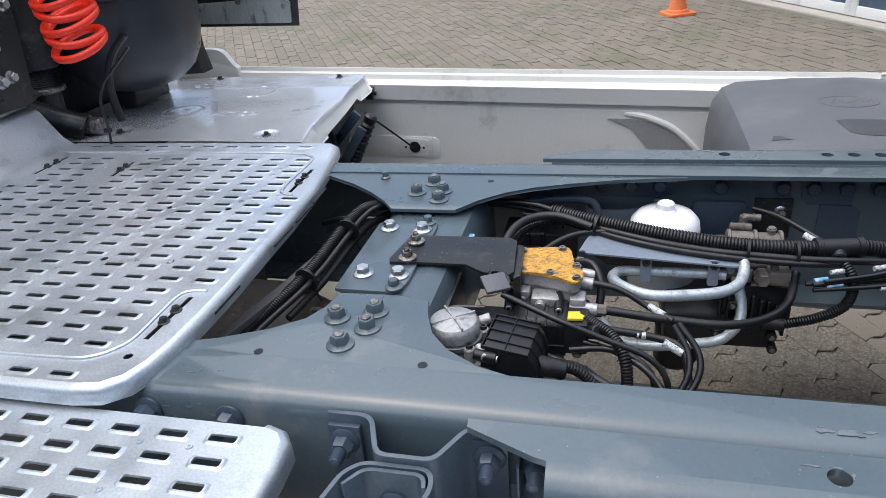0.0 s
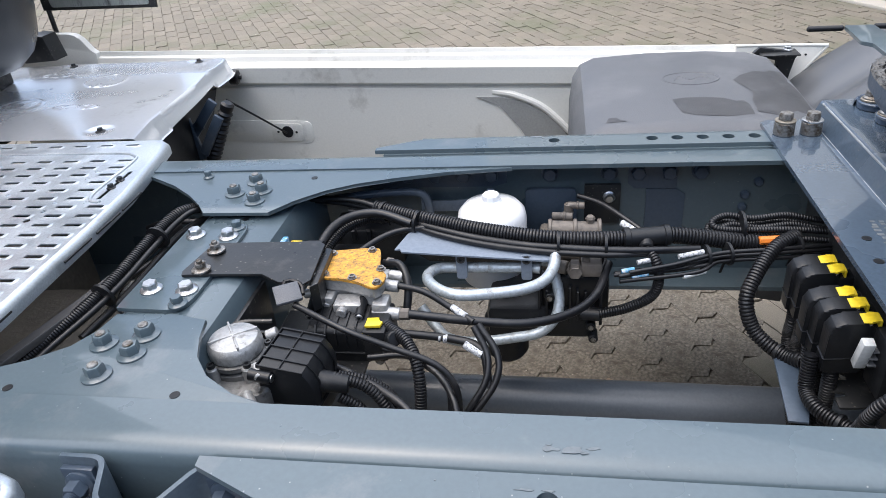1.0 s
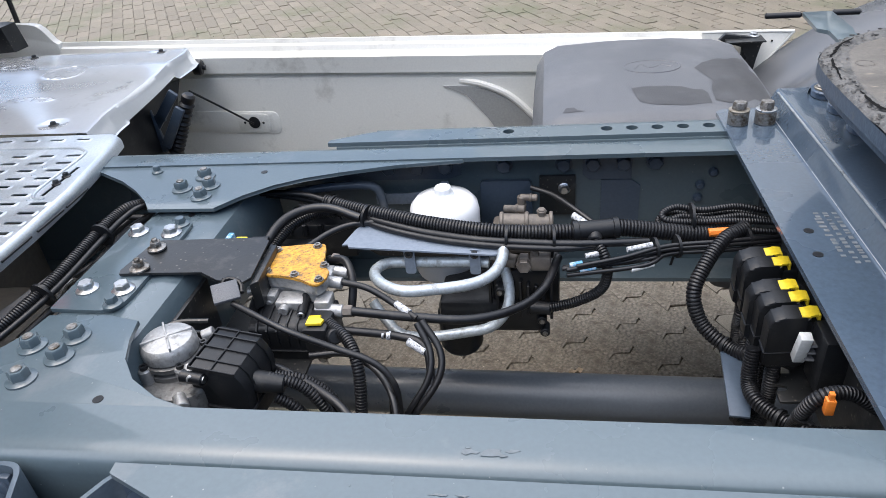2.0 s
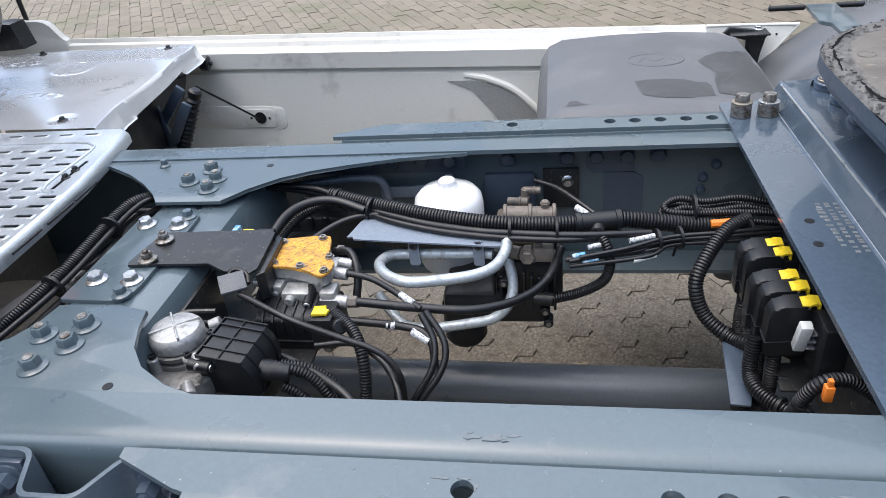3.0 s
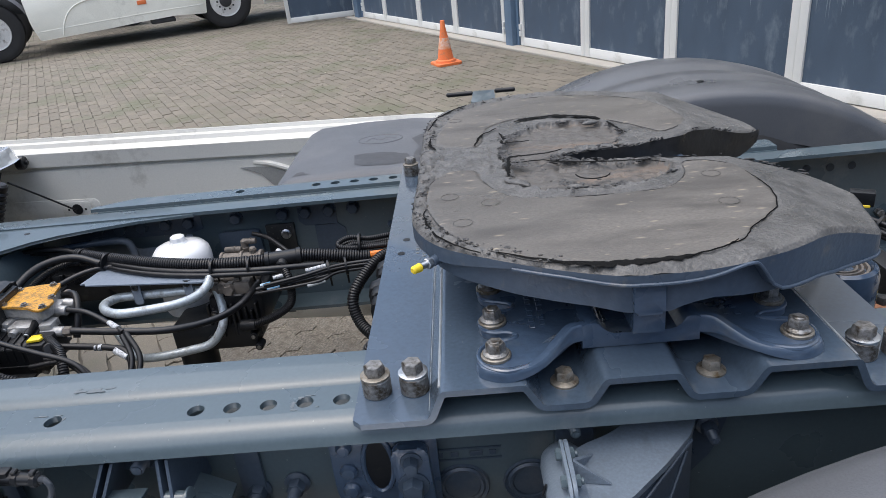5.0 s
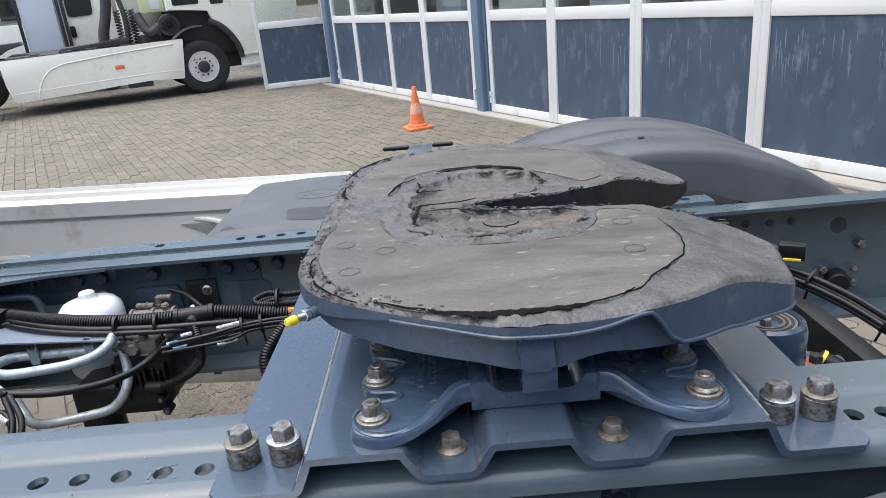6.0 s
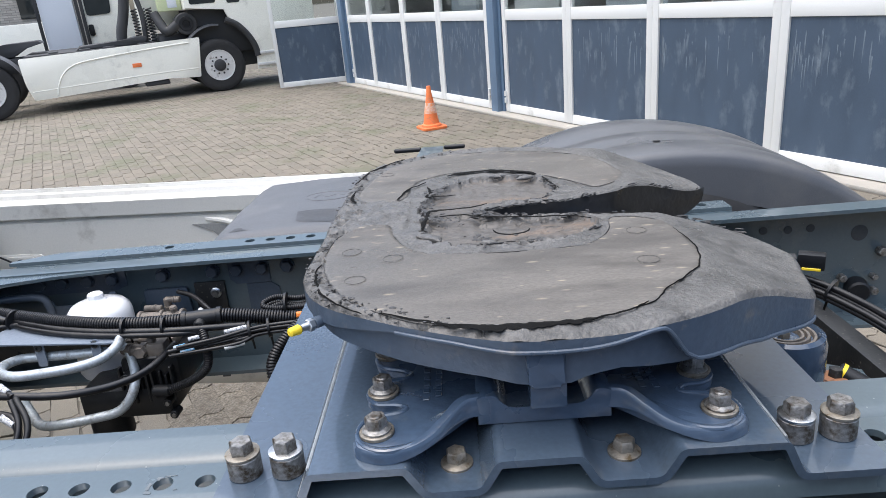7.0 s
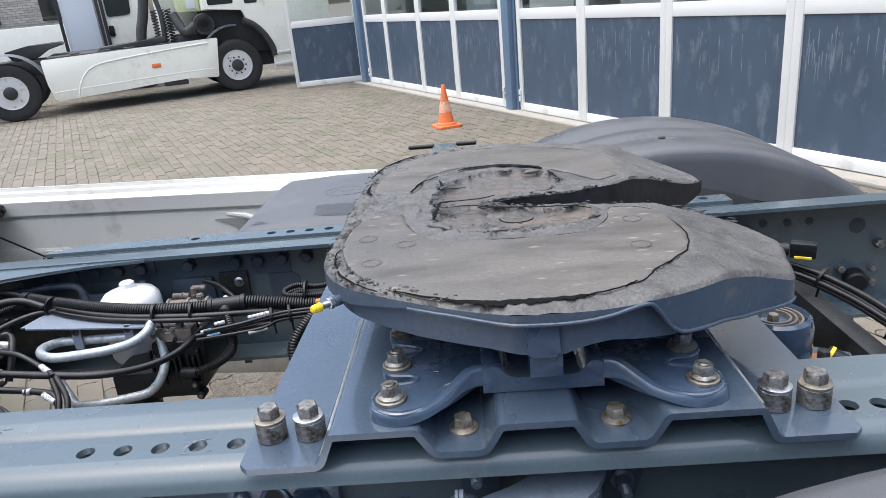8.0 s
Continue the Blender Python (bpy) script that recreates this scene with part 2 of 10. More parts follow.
WHITE_PAINT = mat("off_white_paint", (0.75, 0.735, 0.675), 0.38, vary=0.06, scale=2, bump=0.02, coat=0.2, dirt=(0.46, 0.44, 0.39), dirt_amount=0.12, dirt_scale=5, grain=0.03)
GREY_PLASTIC = mat("grey_moulded_plastic", (0.105, 0.11, 0.12), 0.5, vary=0.12, scale=5, bump=0.35, fine=420, dirt=(0.15, 0.153, 0.162), dirt_amount=0.38, dirt_scale=2.2)


# ---- chassis ----
def chassis_rail(side, label):
    """A C-section rail with a rounded outer corner, open towards the middle."""
    s = side
    th = 0.008
    rail = thing("chassis_rail", (0, s * 0.39, 0.75), label, "chassis rail", group="chassis rails")
    bm = bm_new()
    prof = [(0.316, A), (0.362, A), (0.373, A - 0.0018), (0.382, A - 0.0065), (0.388, A - 0.014), (0.391, A - 0.026), (0.391, 0.765), (0.385, 0.752), (0.316, 0.75),
            (0.316, 0.758), (0.383, 0.760), (0.383, A - 0.026), (0.376, A - 0.013), (0.360, A - th), (0.316, A - th)]
    prism(bm, [(s * y, z) for y, z in prof], "x", -2.6, 2.6)
    part("rail_profile", bm, CHASSIS, rail)
    return rail


rail_near = chassis_rail(-1, "blue-grey painted steel chassis rail with bolted brackets")
rail_far = chassis_rail(1, "blue-grey painted steel chassis rail with a row of bolt heads")


def flange_bolt(bm, m, across=0.021, head=0.013, flange=0.016):
    """A hexagon flange bolt standing on m."""
    lathe(bm, [(flange, 0), (flange, 0.0025), (across * 0.56, 0.0052)], m, 20)
    return hexagon(bm, m @ Matrix.Translation((0, 0, 0.004)), across, head)


HOLE_X = [-0.184] + [0.046 * k for k in range(5)]


def chips(parent, spots, normal="z"):
    """Small ragged chips in the paint, a hair above the surface."""
    for x, y, z, lx, ly in spots:
        bm = bm_new()
        n = 9
        ring = []
        for k in range(n):
            a = 2 * math.pi * k / n
            q = RND.uniform(0.25, 0.9)
            u, w = lx * q * math.cos(a), ly * q * math.sin(a)
            ring.append((x + u, y + w, z) if normal == "z" else (x + u, y, z + w))
        lo = [bm.verts.new(p) for p in ring]
        off = Vector((0, 0, 0.0005)) if normal == "z" else Vector((0, -0.0005, 0))
        hi = [bm.verts.new(Vector(p) + off) for p in ring]
        bm.faces.new(hi)
        for k in range(n):
            bm.faces.new((lo[k], lo[(k + 1) % n], hi[(k + 1) % n], hi[k]))
        part("paint_chip", bm, CHIP, parent, "pale chip in the blue-grey paint")


CHIP = mat("chipped_paint_primer", (0.135, 0.155, 0.168), 0.6, vary=0.2, scale=60, bump=0.3)
chips(rail_near, [(-0.899, -0.359, A, 0.016, 0.0014), (-0.162, -0.361, A, 0.022, 0.0075), (-0.181, -0.362, A, 0.012, 0.006), (-0.140, -0.359, A, 0.010, 0.004), (-0.150, -0.366, A, 0.006, 0.0025), (-0.184, -0.357, A, 0.005, 0.002), (-0.86, -0.352, A, 0.006, 0.001)])
chips(rail_near, [(-0.921, -0.391, 0.992, 0.009, 0.002), (-0.886, -0.391, 0.994, 0.008, 0.003), (-0.872, -0.391, 0.999, 0.004, 0.003), (-0.858, -0.391, 0.984, 0.008, 0.003), (-0.866, -0.391, 0.972, 0.012, 0.003)], "y")


def mounting_angle(s, x_right, label):
    ang = thing("mounting_angle", (0, s * 0.44, A - 0.1), label, "mounting angle", group="mounting angles")
    bm = bm_new()
    outer = [(-0.537, 0.396), (-0.536, 0.409), (-0.463, 0.442), (-0.449, 0.446), (x_right, 0.446), (x_right, 0.396)]
    holes = [disc(x, 0.427, 0.0108, 18) for x in HOLE_X + [0.23, 0.276, 0.806, 0.85, 0.889, 0.924, 0.96, 1.005]]
    sheet(bm, [(x, s * y) for x, y in outer], [[(x, s * y) for x, y in h] for h in holes], A - 0.006, A + 0.002)
    part("top_flange", bm, CHASSIS, ang)
    bm = bm_new()
    lip = [(0.446, 0.002), (0.453, 0.0012), (0.460, -0.001), (0.467, -0.005), (0.473, -0.011), (0.477, -0.018), (0.4792, -0.026), (0.4732, -0.026), (0.470, -0.019), (0.465, -0.0125), (0.459, -0.0085), (0.446, -0.006)]
    prism(bm, [(s * y, A + z) for y, z in lip], "x", -0.449, x_right - 0.002)
    part("rolled_lip", bm, CHASSIS, ang)
    bm = bm_new()
    box(bm, -0.52, x_right, min(s * 0.3925, s * 0.3995), max(s * 0.3925, s * 0.3995), A - 0.085, A - 0.0062, 0.001)
    part("web_leg", bm, CHASSIS, ang)
    if s > 0:
        chips(ang, [(-0.220, 0.447, A + 0.0021, 0.016, 0.007), (-0.205, 0.440, A + 0.0021, 0.006, 0.004)])
    else:
        chips(ang, [(-0.205, -0.415, A + 0.0021, 0.012, 0.003), (-0.290, -0.41, A + 0.0021, 0.0015, 0.0015), (0.140, -0.4145, A + 0.0021, 0.012, 0.0022), (0.124, -0.431, A + 0.0021, 0.004, 0.009), (0.127, -0.441, A + 0.0021, 0.006, 0.004), (0.131, -0.418, A + 0.0021, 0.006, 0.004), (-0.172, -0.424, A + 0.0021, 0.0025, 0.006), (-0.182, -0.4155, A + 0.0021, 0.010, 0.002), (0.155, -0.438, A + 0.0021, 0.003, 0.002), (0.05, -0.452, A + 0.0021, 0.0015, 0.0015)])
    return ang


mounting_angle(-1, 1.12, "blue-grey steel angle with round holes along the rail")
mounting_angle(1, 1.06, "blue-grey steel angle with round holes and a paint chip")


# ---- cross member between the rails ----
def cross_member():
    cm = thing("cross_member", (-0.72, 0, 0.78), "blue-grey pressed steel cross member with flared gussets and flange bolts", "cross member")
    bm = bm_new()
    prof = [(-0.800, 0.86), (-0.800, 0.985), (-0.792, 0.999), (-0.778, 1.004), (-0.668, 1.004), (-0.646, 0.997), (-0.634, 0.975), (-0.630, 0.86),
            (-0.636, 0.86), (-0.640, 0.972), (-0.650, 0.990), (-0.670, 0.996), (-0.776, 0.996), (-0.793, 0.98), (-0.794, 0.86)]
    prism(bm, prof, "y", -0.33, 0.33)
    part("beam", bm, CHASSIS, cm)
    # flared gussets that spread onto the rails
    near = [(-1.06, -0.3155), (-1.06, -0.312), (-0.97, -0.305), (-0.90, -0.281), (-0.84, -0.254), (-0.80, -0.224), (-0.782, -0.190), (-0.778, -0.152),
            (-0.690, -0.150), (-0.640, -0.162), (-0.632, -0.200), (-0.618, -0.238), (-0.590, -0.272), (-0.545, -0.301), (-0.50, -0.3135), (-0.50, -0.3155)]
    far = [(-1.06, 0.3155), (-1.06, 0.313), (-0.965, 0.297), (-0.90, 0.256), (-0.85, 0.215), (-0.812, 0.176), (-0.79, 0.144), (-0.668, 0.144),
           (-0.635, 0.190), (-0.59, 0.228), (-0.54, 0.254), (-0.475, 0.274), (-0.38, 0.298), (-0.26, 0.312), (-0.26, 0.3155)]
    for pts in (near, far):
        bm = bm_new()
        prism(bm, pts, "z", A - 0.0095, A - 0.0025, 0.0012)
        part("gusset", bm, CHASSIS, cm)
    # the doubling plate in the middle
    bm = bm_new()
    prism(bm, rounded([(-0.797, -0.128), (-0.714, -0.131), (-0.697, -0.124), (-0.690, -0.100), (-0.690, 0.085), (-0.694, 0.116), (-0.712, 0.118), (-0.724, 0.098), (-0.797, 0.100)], [0.003, 0.010, 0.010, 0.010, 0.010, 0.010, 0.008, 0.008, 0.003]), "z", 1.0045, 1.0105, 0.001)
    part("doubling_plate", bm, CHASSIS, cm)
    for x, y in [(-0.756, -0.218), (-0.707, -0.198), (-0.706, -0.237), (-0.729, -0.278), (-0.736, 0.265), (-0.710, 0.226), (-0.759, 0.216), (-0.709, 0.185)]:
        bm = bm_new()
        mm = Matrix.Translation((x, y, A - 0.0025)) @ Matrix.Rotation(RND.random(), 4, 'Z')
        flange_bolt(bm, mm, 0.0215, 0.013, 0.0185)
        nut = part("flange_nut", bm, CHASSIS, cm)
        bm = bm_new()
        rod(bm, mm @ Vector((0, 0, 0.013)), mm @ Vector((0, 0, 0.0195)), 0.0066, seg=14, edge=0.0012)
        part("stud_end", bm, ZINC_DULL, nut, "bare steel stud end")
    for x, y, plain in [(-0.766, -0.082, 1), (-0.709, -0.083, 1), (-0.772, 0.078, 1), (-0.712, 0.074, 1), (-0.706, -0.117, 0), (-0.709, 0.103, 0)]:
        bm = bm_new()
        flange_bolt(bm, Matrix.Translation((x, y, 1.0105)) @ Matrix.Rotation(RND.random(), 4, 'Z'), 0.019 if plain else 0.015, 0.010, 0.0165 if plain else 0.014)
        part("flange_bolt", bm, ZINC if plain else CHASSIS, cm, "bright zinc flange bolt" if plain else "")
    # black discs on the surface paint the shade inside drain holes
    for x, y in [(-0.627, 0.281), (-0.612, -0.306), (-0.832, -0.305)]:
        bm = bm_new()
        lathe(bm, [(0.0062, 0), (0.0062, 0.0006)], Matrix.Translation((x, y, A - 0.0024)), 14)
        part("drain_hole", bm, BLACK, cm)
    bm = bm_new()
    flange_bolt(bm, Matrix.Translation((-0.845, 0.290, A - 0.0025)), 0.0125, 0.010, 0.0105)
    part("flange_bolt", bm, CHASSIS, cm)
    for x, y in [(-0.713, 0.147)]:
        bm = bm_new()
        lathe(bm, [(0.006, 0), (0.006, 0.0008)], Matrix.Translation((x, y, 1.0041)), 14)
        part("drain_hole", bm, BLACK, cm)
    return cm


cross_member()


# ---- bolts and plates on the rails' webs ----
def rail_bolts():
    for x in [-0.525, -0.470, -0.417, -0.360, -0.305, -0.192, -0.080, -0.026, 0.030, 0.086]:
        bm = bm_new()
        mm = Matrix.Translation((x, 0.383, 0.974)) @ Matrix.Rotation(radians(90), 4, 'X')
        lathe(bm, [(0.0165, 0), (0.0165, 0.003)], mm, 18)
        hexagon(bm, mm @ Matrix.Translation((0, 0, 0.003)) @ Matrix.Rotation(RND.random(), 4, 'Z'), 0.024, 0.012)
        part("bolt_head", bm, CHASSIS_DARK, rail_far)
    for x, z in [(0.191, 0.950), (0.170, 0.924), (0.168, 0.898), (0.27, 0.95)]:
        bm = bm_new()
        lathe(bm, [(0.009, 0), (0.009, 0.004), (0.006, 0.009), (0.0, 0.0105)], Matrix.Translation((x, 0.383, z)) @ Matrix.Rotation(radians(90), 4, 'X'), 14)
        part("rivet", bm, CHASSIS_DARK, rail_far)
    # doubling plates on the inside of the far web
    for pts in [[(-0.60, 0.995), (-0.275, 0.995), (-0.275, 0.956), (-0.30, 0.948), (-0.60, 0.948)],
                [(-0.045, 0.995), (0.045, 0.995), (0.045, 0.94), (-0.032, 0.94), (-0.045, 0.952)],
                [(-0.010, 0.9385), (0.045, 0.9385), (0.062, 0.926), (0.062, 0.84), (-0.010, 0.84)]]:
        bm = bm_new()
        prism(bm, pts, "y", 0.3802, 0.3828)
        part("doubling_plate", bm, CHASSIS_DARK, rail_far)
    bm = bm_new()
    prism(bm, rounded([(-0.240, 0.944), (-0.142, 0.944), (-0.138, 0.84), (-0.240, 0.84)], 0.008), "y", 0.372, 0.3828, 0.002)
    part("bracket_plate", bm, CHASSIS_DARK, rail_far)
    bm = bm_new()
    box(bm, -0.126, -0.058, 0.374, 0.3828, 0.868, 0.951, 0.001)
    part("bracket_plate", bm, BLACK_METAL, rail_far, "black steel plate with one bright bolt")
    bm = bm_new()
    flange_bolt(bm, Matrix.Translation((-0.079, 0.374, 0.926)) @ Matrix.Rotation(radians(90), 4, 'X'), 0.014, 0.009, 0.012)
    part("flange_bolt", bm, ZINC, rail_far, "bright zinc flange bolt")
    # dark discs that paint the shade of pierced holes towards the rear
    for x, z, r in [(1.125, 0.966, 0.009), (1.178, 0.964, 0.009), (1.226, 0.964, 0.009), (1.332, 0.945, 0.018)]:
        bm = bm_new()
        lathe(bm, [(r, 0), (r, 0.0012)], Matrix.Translation((x, 0.3832, z)) @ Matrix.Rotation(radians(90), 4, 'X'), 18)
        part("pierced_hole", bm, HOLE_SHADE, rail_far, "dark disc for the shade in a hole of the web")


HOLE_SHADE = mat("hole_shade", (0.05, 0.055, 0.06), 0.6)
rail_bolts()


# ---- fifth wheel and its mounting ----
def mounting_plate():
    mp = thing("mounting_plate", (0.541, 0, A), "dark blue-grey corrugated steel mounting plate bolted across the rails", "mounting plate")
    bm = bm_new()
    key = [(0.205, 1.029), (0.294, 1.029), (0.310, 1.066), (0.408, 1.066), (0.426, 1.036), (0.477, 1.036), (0.495, 1.066), (0.578, 1.066),
           (0.595, 1.036), (0.653, 1.036), (0.671, 1.066), (0.773, 1.066), (0.789, 1.029), (0.877, 1.029)]
    closed = key + [(x, z - 0.3) for x, z in (key[-1], key[0])]
    top = rounded(closed, [0] + [0.0065] * (len(key) - 2) + [0, 0, 0])[:-2]
    low = []
    for i, (x, z) in enumerate(top):
        a, b = Vector(top[max(i - 1, 0)]), Vector(top[min(i + 1, len(top) - 1)])
        t = (b - a).normalized()
        low.append((x + t.y * 0.008, z - t.x * 0.008))
    rows = []
    for y, cut in ((-0.487, 0.010), (-0.477, 0.0), (0.477, 0.0), (0.487, 0.010)):
        def clamp(p):
            return (min(max(p[0], 0.205 + cut), 0.877 - cut), y, p[1])
        rows.append([bm.verts.new(clamp(p)) for p in top] + [bm.verts.new(clamp(p)) for p in reversed(low)])
    n = len(rows[0])
    for a, b in zip(rows, rows[1:]):
        for i in range(n):
            bm.faces.new((a[i], a[(i + 1) % n], b[(i + 1) % n], b[i]))
    bm.faces.new(rows[0])
    bm.faces.new(rows[-1])
    part("corrugated_sheet", bm, PLATE, mp)
    # pale double strip along the front bend, its highlight put in as colour
    for x0, z0 in ((0.2955, 1.0305), (0.3093, 1.0628)):
        bm = bm_new()
        tube(bm, [(x0, -0.474, z0), (x0, 0.474, z0)], 0.0019, step=0.2, seg=8)
        part("worn_rib", bm, BEND_GLINT, mp, "pale strip for the highlight along the bend")
    for x0, z0 in ((0.7875, 1.0305), (0.7737, 1.0628)):
        bm = bm_new()
        tube(bm, [(x0, -0.474, z0), (x0, 0.474, z0)], 0.0016, step=0.2, seg=8)
        part("worn_rib", bm, BEND_GLINT, mp, "pale strip for the highlight along the bend")
    # drain holes: flat black discs in place of their inner shade
    for x, y in [(0.239, 0.035), (0.233, -0.024), (0.842, -0.15), (0.842, 0.0)]:
        bm = bm_new()
        lathe(bm, [(0.0065, 0), (0.0065, 0.0006)], Matrix.Translation((x, y, 1.0291)), 16)
        part("drain_hole", bm, BLACK, mp)
    # rows of stamped characters, worn past reading
    for col in range(3):
        x = 0.262 + 0.012 * col
        y = 0.085
        while y > -0.045 + 0.02 * (col == 0):
            w = RND.uniform(0.003, 0.007)
            bm = bm_new()
            box(bm, x - (0.006 if col == 0 and RND.random() > 0.6 else 0.0032), x + 0.0032, y - w, y, 1.0288, 1.0297, 0.0004, 1)
            part("stamped_mark", bm, STAMP, mp)
            y -= w + RND.uniform(0.0015, 0.008)
    # two bolts in the low pads along each side
    for x in (0.455, 0.626):
        for y in (-0.444, 0.444):
            bm = bm_new()
            flange_bolt(bm, Matrix.Translation((x, y, 1.036)) @ Matrix.Rotation(RND.random(), 4, 'Z'), 0.0195, 0.0125, 0.0168)
            part("flange_bolt", bm, BRASSY, mp, "yellowed zinc flange bolt")
    return mp


STAMP = mat("worn_stamped_paint", (0.15, 0.165, 0.175), 0.5, vary=0.4, scale=120)
BEND_GLINT = mat("bend_glint", (0.34, 0.36, 0.37), 0.35, metal=0.3, vary=0.4, scale=25)
mounting_plate()


def spacer_bolt(x, y):
    sb = thing("spacer_bolt", (x, y, 1.029), "dull zinc hexagon bolt on a thick steel spacer sleeve and washer", "bolt", group="spacer bolts of the mounting plate")
    m = Matrix.Translation((x, y, 1.029))
    bm = bm_new()
    lathe(bm, [(0.0165, 0), (0.0178, 0.0012), (0.0178, 0.0225), (0.0168, 0.0238)], m, 28)
    part("sleeve", bm, ZINC_DULL, sb)
    bm = bm_new()
    lathe(bm, [(0.0178, 0), (0.0182, 0.001), (0.0182, 0.0028), (0.0145, 0.004)], m @ Matrix.Translation((0, 0, 0.0243)), 28)
    part("washer", bm, *((BRASSY, sb, "yellowish passivated washer") if x < 0.25 or x > 0.83 else (ZINC, sb, "bright zinc washer")))
    bm = bm_new()
    hexagon(bm, m @ Matrix.Translation((0, 0, 0.0284)) @ Matrix.Rotation(RND.random(), 4, 'Z'), 0.0225, 0.0125)
    part("bolt_head", bm, ZINC_DULL, sb)


for yy in (-0.427, 0.416):
    for xx in (0.230, 0.276, 0.806, 0.850):
        spacer_bolt(xx, yy)


def smooth_loop(pts, sub=4):
    out, n = [], len(pts)
    for i in range(n):
        a, b, c, d = (Vector(pts[(i + k) % n]) for k in (-1, 0, 1, 2))
        for k in range(sub):
            t = k / sub
            q = 0.5 * ((2 * b) + (c - a) * t + (2 * a - 5 * b + 4 * c - d) * t * t + (3 * b - a - 3 * c + d) * t ** 3)
            out.append((q.x, q.y))
    return out


def smooth_line(pts, sub):
    """Points along a smooth open line."""
    P = [Vector(p) for p in pts]
    P = [P[0] * 2 - P[1]] + P + [P[-1] * 2 - P[-2]]
    out = []
    for i in range(1, len(P) - 2):
        a, b, c, d = P[i - 1:i + 3]
        for k in range(sub):
            t = k / sub
            out.append(0.5 * ((2 * b) + (c - a) * t + (2 * a - 5 * b + 4 * c - d) * t * t + (3 * b - a - 3 * c + d) * t ** 3))
    return out + [P[-2]]


def pedestal(side):
    """A bearing bracket: scalloped foot plates with three bolts each, and a saddle between them."""
    s = side
    pd = thing("bearing_bracket", (0.541, s * 0.37, 1.066), "blue-grey painted cast bearing bracket with scalloped bolt feet", "bearing bracket", group="bearing brackets")
    half = [(0.541, -0.405), (0.492, -0.405), (0.470, -0.402), (0.452, -0.420), (0.430, -0.444), (0.398, -0.470), (0.372, -0.478), (0.350, -0.468), (0.340, -0.448),
            (0.342, -0.428), (0.356, -0.414), (0.380, -0.410), (0.390, -0.402), (0.380, -0.393), (0.358, -0.390), (0.345, -0.376), (0.346, -0.354), (0.362, -0.340),
            (0.384, -0.337), (0.392, -0.327), (0.380, -0.316), (0.356, -0.306), (0.346, -0.288), (0.350, -0.264), (0.372, -0.25), (0.42, -0.245), (0.541, -0.245)]
    pts = half + [(1.082 - x, y) for x, y in reversed(half[1:-1])]
    bm = bm_new()
    foot = [(0.549 + 0.965 * (x - 0.541), -s * y) for x, y in pts]
    prism(bm, smooth_loop(foot, 2), "z", 1.0662, 1.0780, 0.002)
    part("foot_plate", bm, CAST, pd)
    # rounded lip that follows the scalloped outline
    lip = smooth_loop([(0.549 + (x - 0.549) * 0.988, s * 0.36 + (y - s * 0.36) * 0.975) for x, y in foot], 3)
    bm = bm_new()
    tube(bm, [(x, y, 1.0776) for x, y in lip + lip[:1]], 0.0030, seg=8, straight=True)
    part("edge_bead", bm, CAST, pd)
    # saddle wall along the outside, rising towards the middle
    bm = bm_new()
    wall = [(0.480, 1.0668), (0.480, 1.098), (0.486, 1.1005), (0.496, 1.1010), (0.501, 1.099), (0.506, 1.092), (0.511, 1.0855), (0.519, 1.0835), (0.583, 1.0835), (0.591, 1.0855), (0.596, 1.092), (0.601, 1.099), (0.606, 1.1010), (0.612, 1.1005), (0.618, 1.098), (0.618, 1.0668)]
    y0, y1 = s * 0.4255, s * 0.335
    prism(bm, wall, "y", min(y0, y1), max(y0, y1), 0.002)
    part("saddle", bm, CAST, pd)
    for sx in (-1, 1):
        # the arm's raised outer rim, climbing from the outer foot to the saddle
        rim = smooth_line([(0.203, 0.452, 1.0790), (0.196, 0.468, 1.0792), (0.172, 0.479, 1.0795), (0.143, 0.475, 1.0800), (0.119, 0.461, 1.0830), (0.101, 0.443, 1.0900), (0.085, 0.429, 1.0985), (0.072, 0.4250, 1.1000), (0.058, 0.4245, 1.1000)], 5)
        bm = bm_new()
        last = None
        for k, p in enumerate(rim):
            t = (rim[min(k + 1, len(rim) - 1)] - rim[max(k - 1, 0)])
            nn = Vector((-t.y, t.x, 0)).normalized()
            f = min(1.0, k / 18)
            under = 1.0662 + 0.012 * max(0.0, min(1.0, (k - 12) / 14))
            sec = [(0.0010, under), (0.0, p.z - 0.005), (-0.0025, p.z - 0.0012), (-0.006, p.z), (-0.011, p.z - 0.0008), (-0.0135, p.z - 0.003 - (p.z - 1.0792) * 0.45), (-0.018 - 0.010 * f, 1.0786)]
            ring = [bm.verts.new((0.549 + 0.965 * sx * (p.x + nn.x * o), s * (p.y + nn.y * o), z)) for o, z in ((-a, b) for a, b in sec)]
            if last:
                for q in range(len(ring) - 1):
                    bm.faces.new((last[q], last[q + 1], ring[q + 1], ring[q]))
            last = ring
        part("raised_rim", bm, CAST, pd)
        for y in (0.443, 0.366, 0.277):
            bm = bm_new()
            m = Matrix.Translation((0.549 + 0.965 * sx * 0.178, s * y, 1.0785)) @ Matrix.Rotation(RND.random(), 4, 'Z')
            lathe(bm, [(0.0178, 0), (0.0178, 0.003), (0.0165, 0.004)], m, 22)
            part("washer", bm, BRASSY, pd, "yellowish passivated washer")
            bm = bm_new()
            flange_bolt(bm, m @ Matrix.Translation((0, 0, 0.0035)), 0.0205, 0.012, 0.0150)
            rod(bm, m @ Vector((0, 0, 0.01)), m @ Vector((0, 0, 0.0215)), 0.0070, seg=14, edge=0.0012)
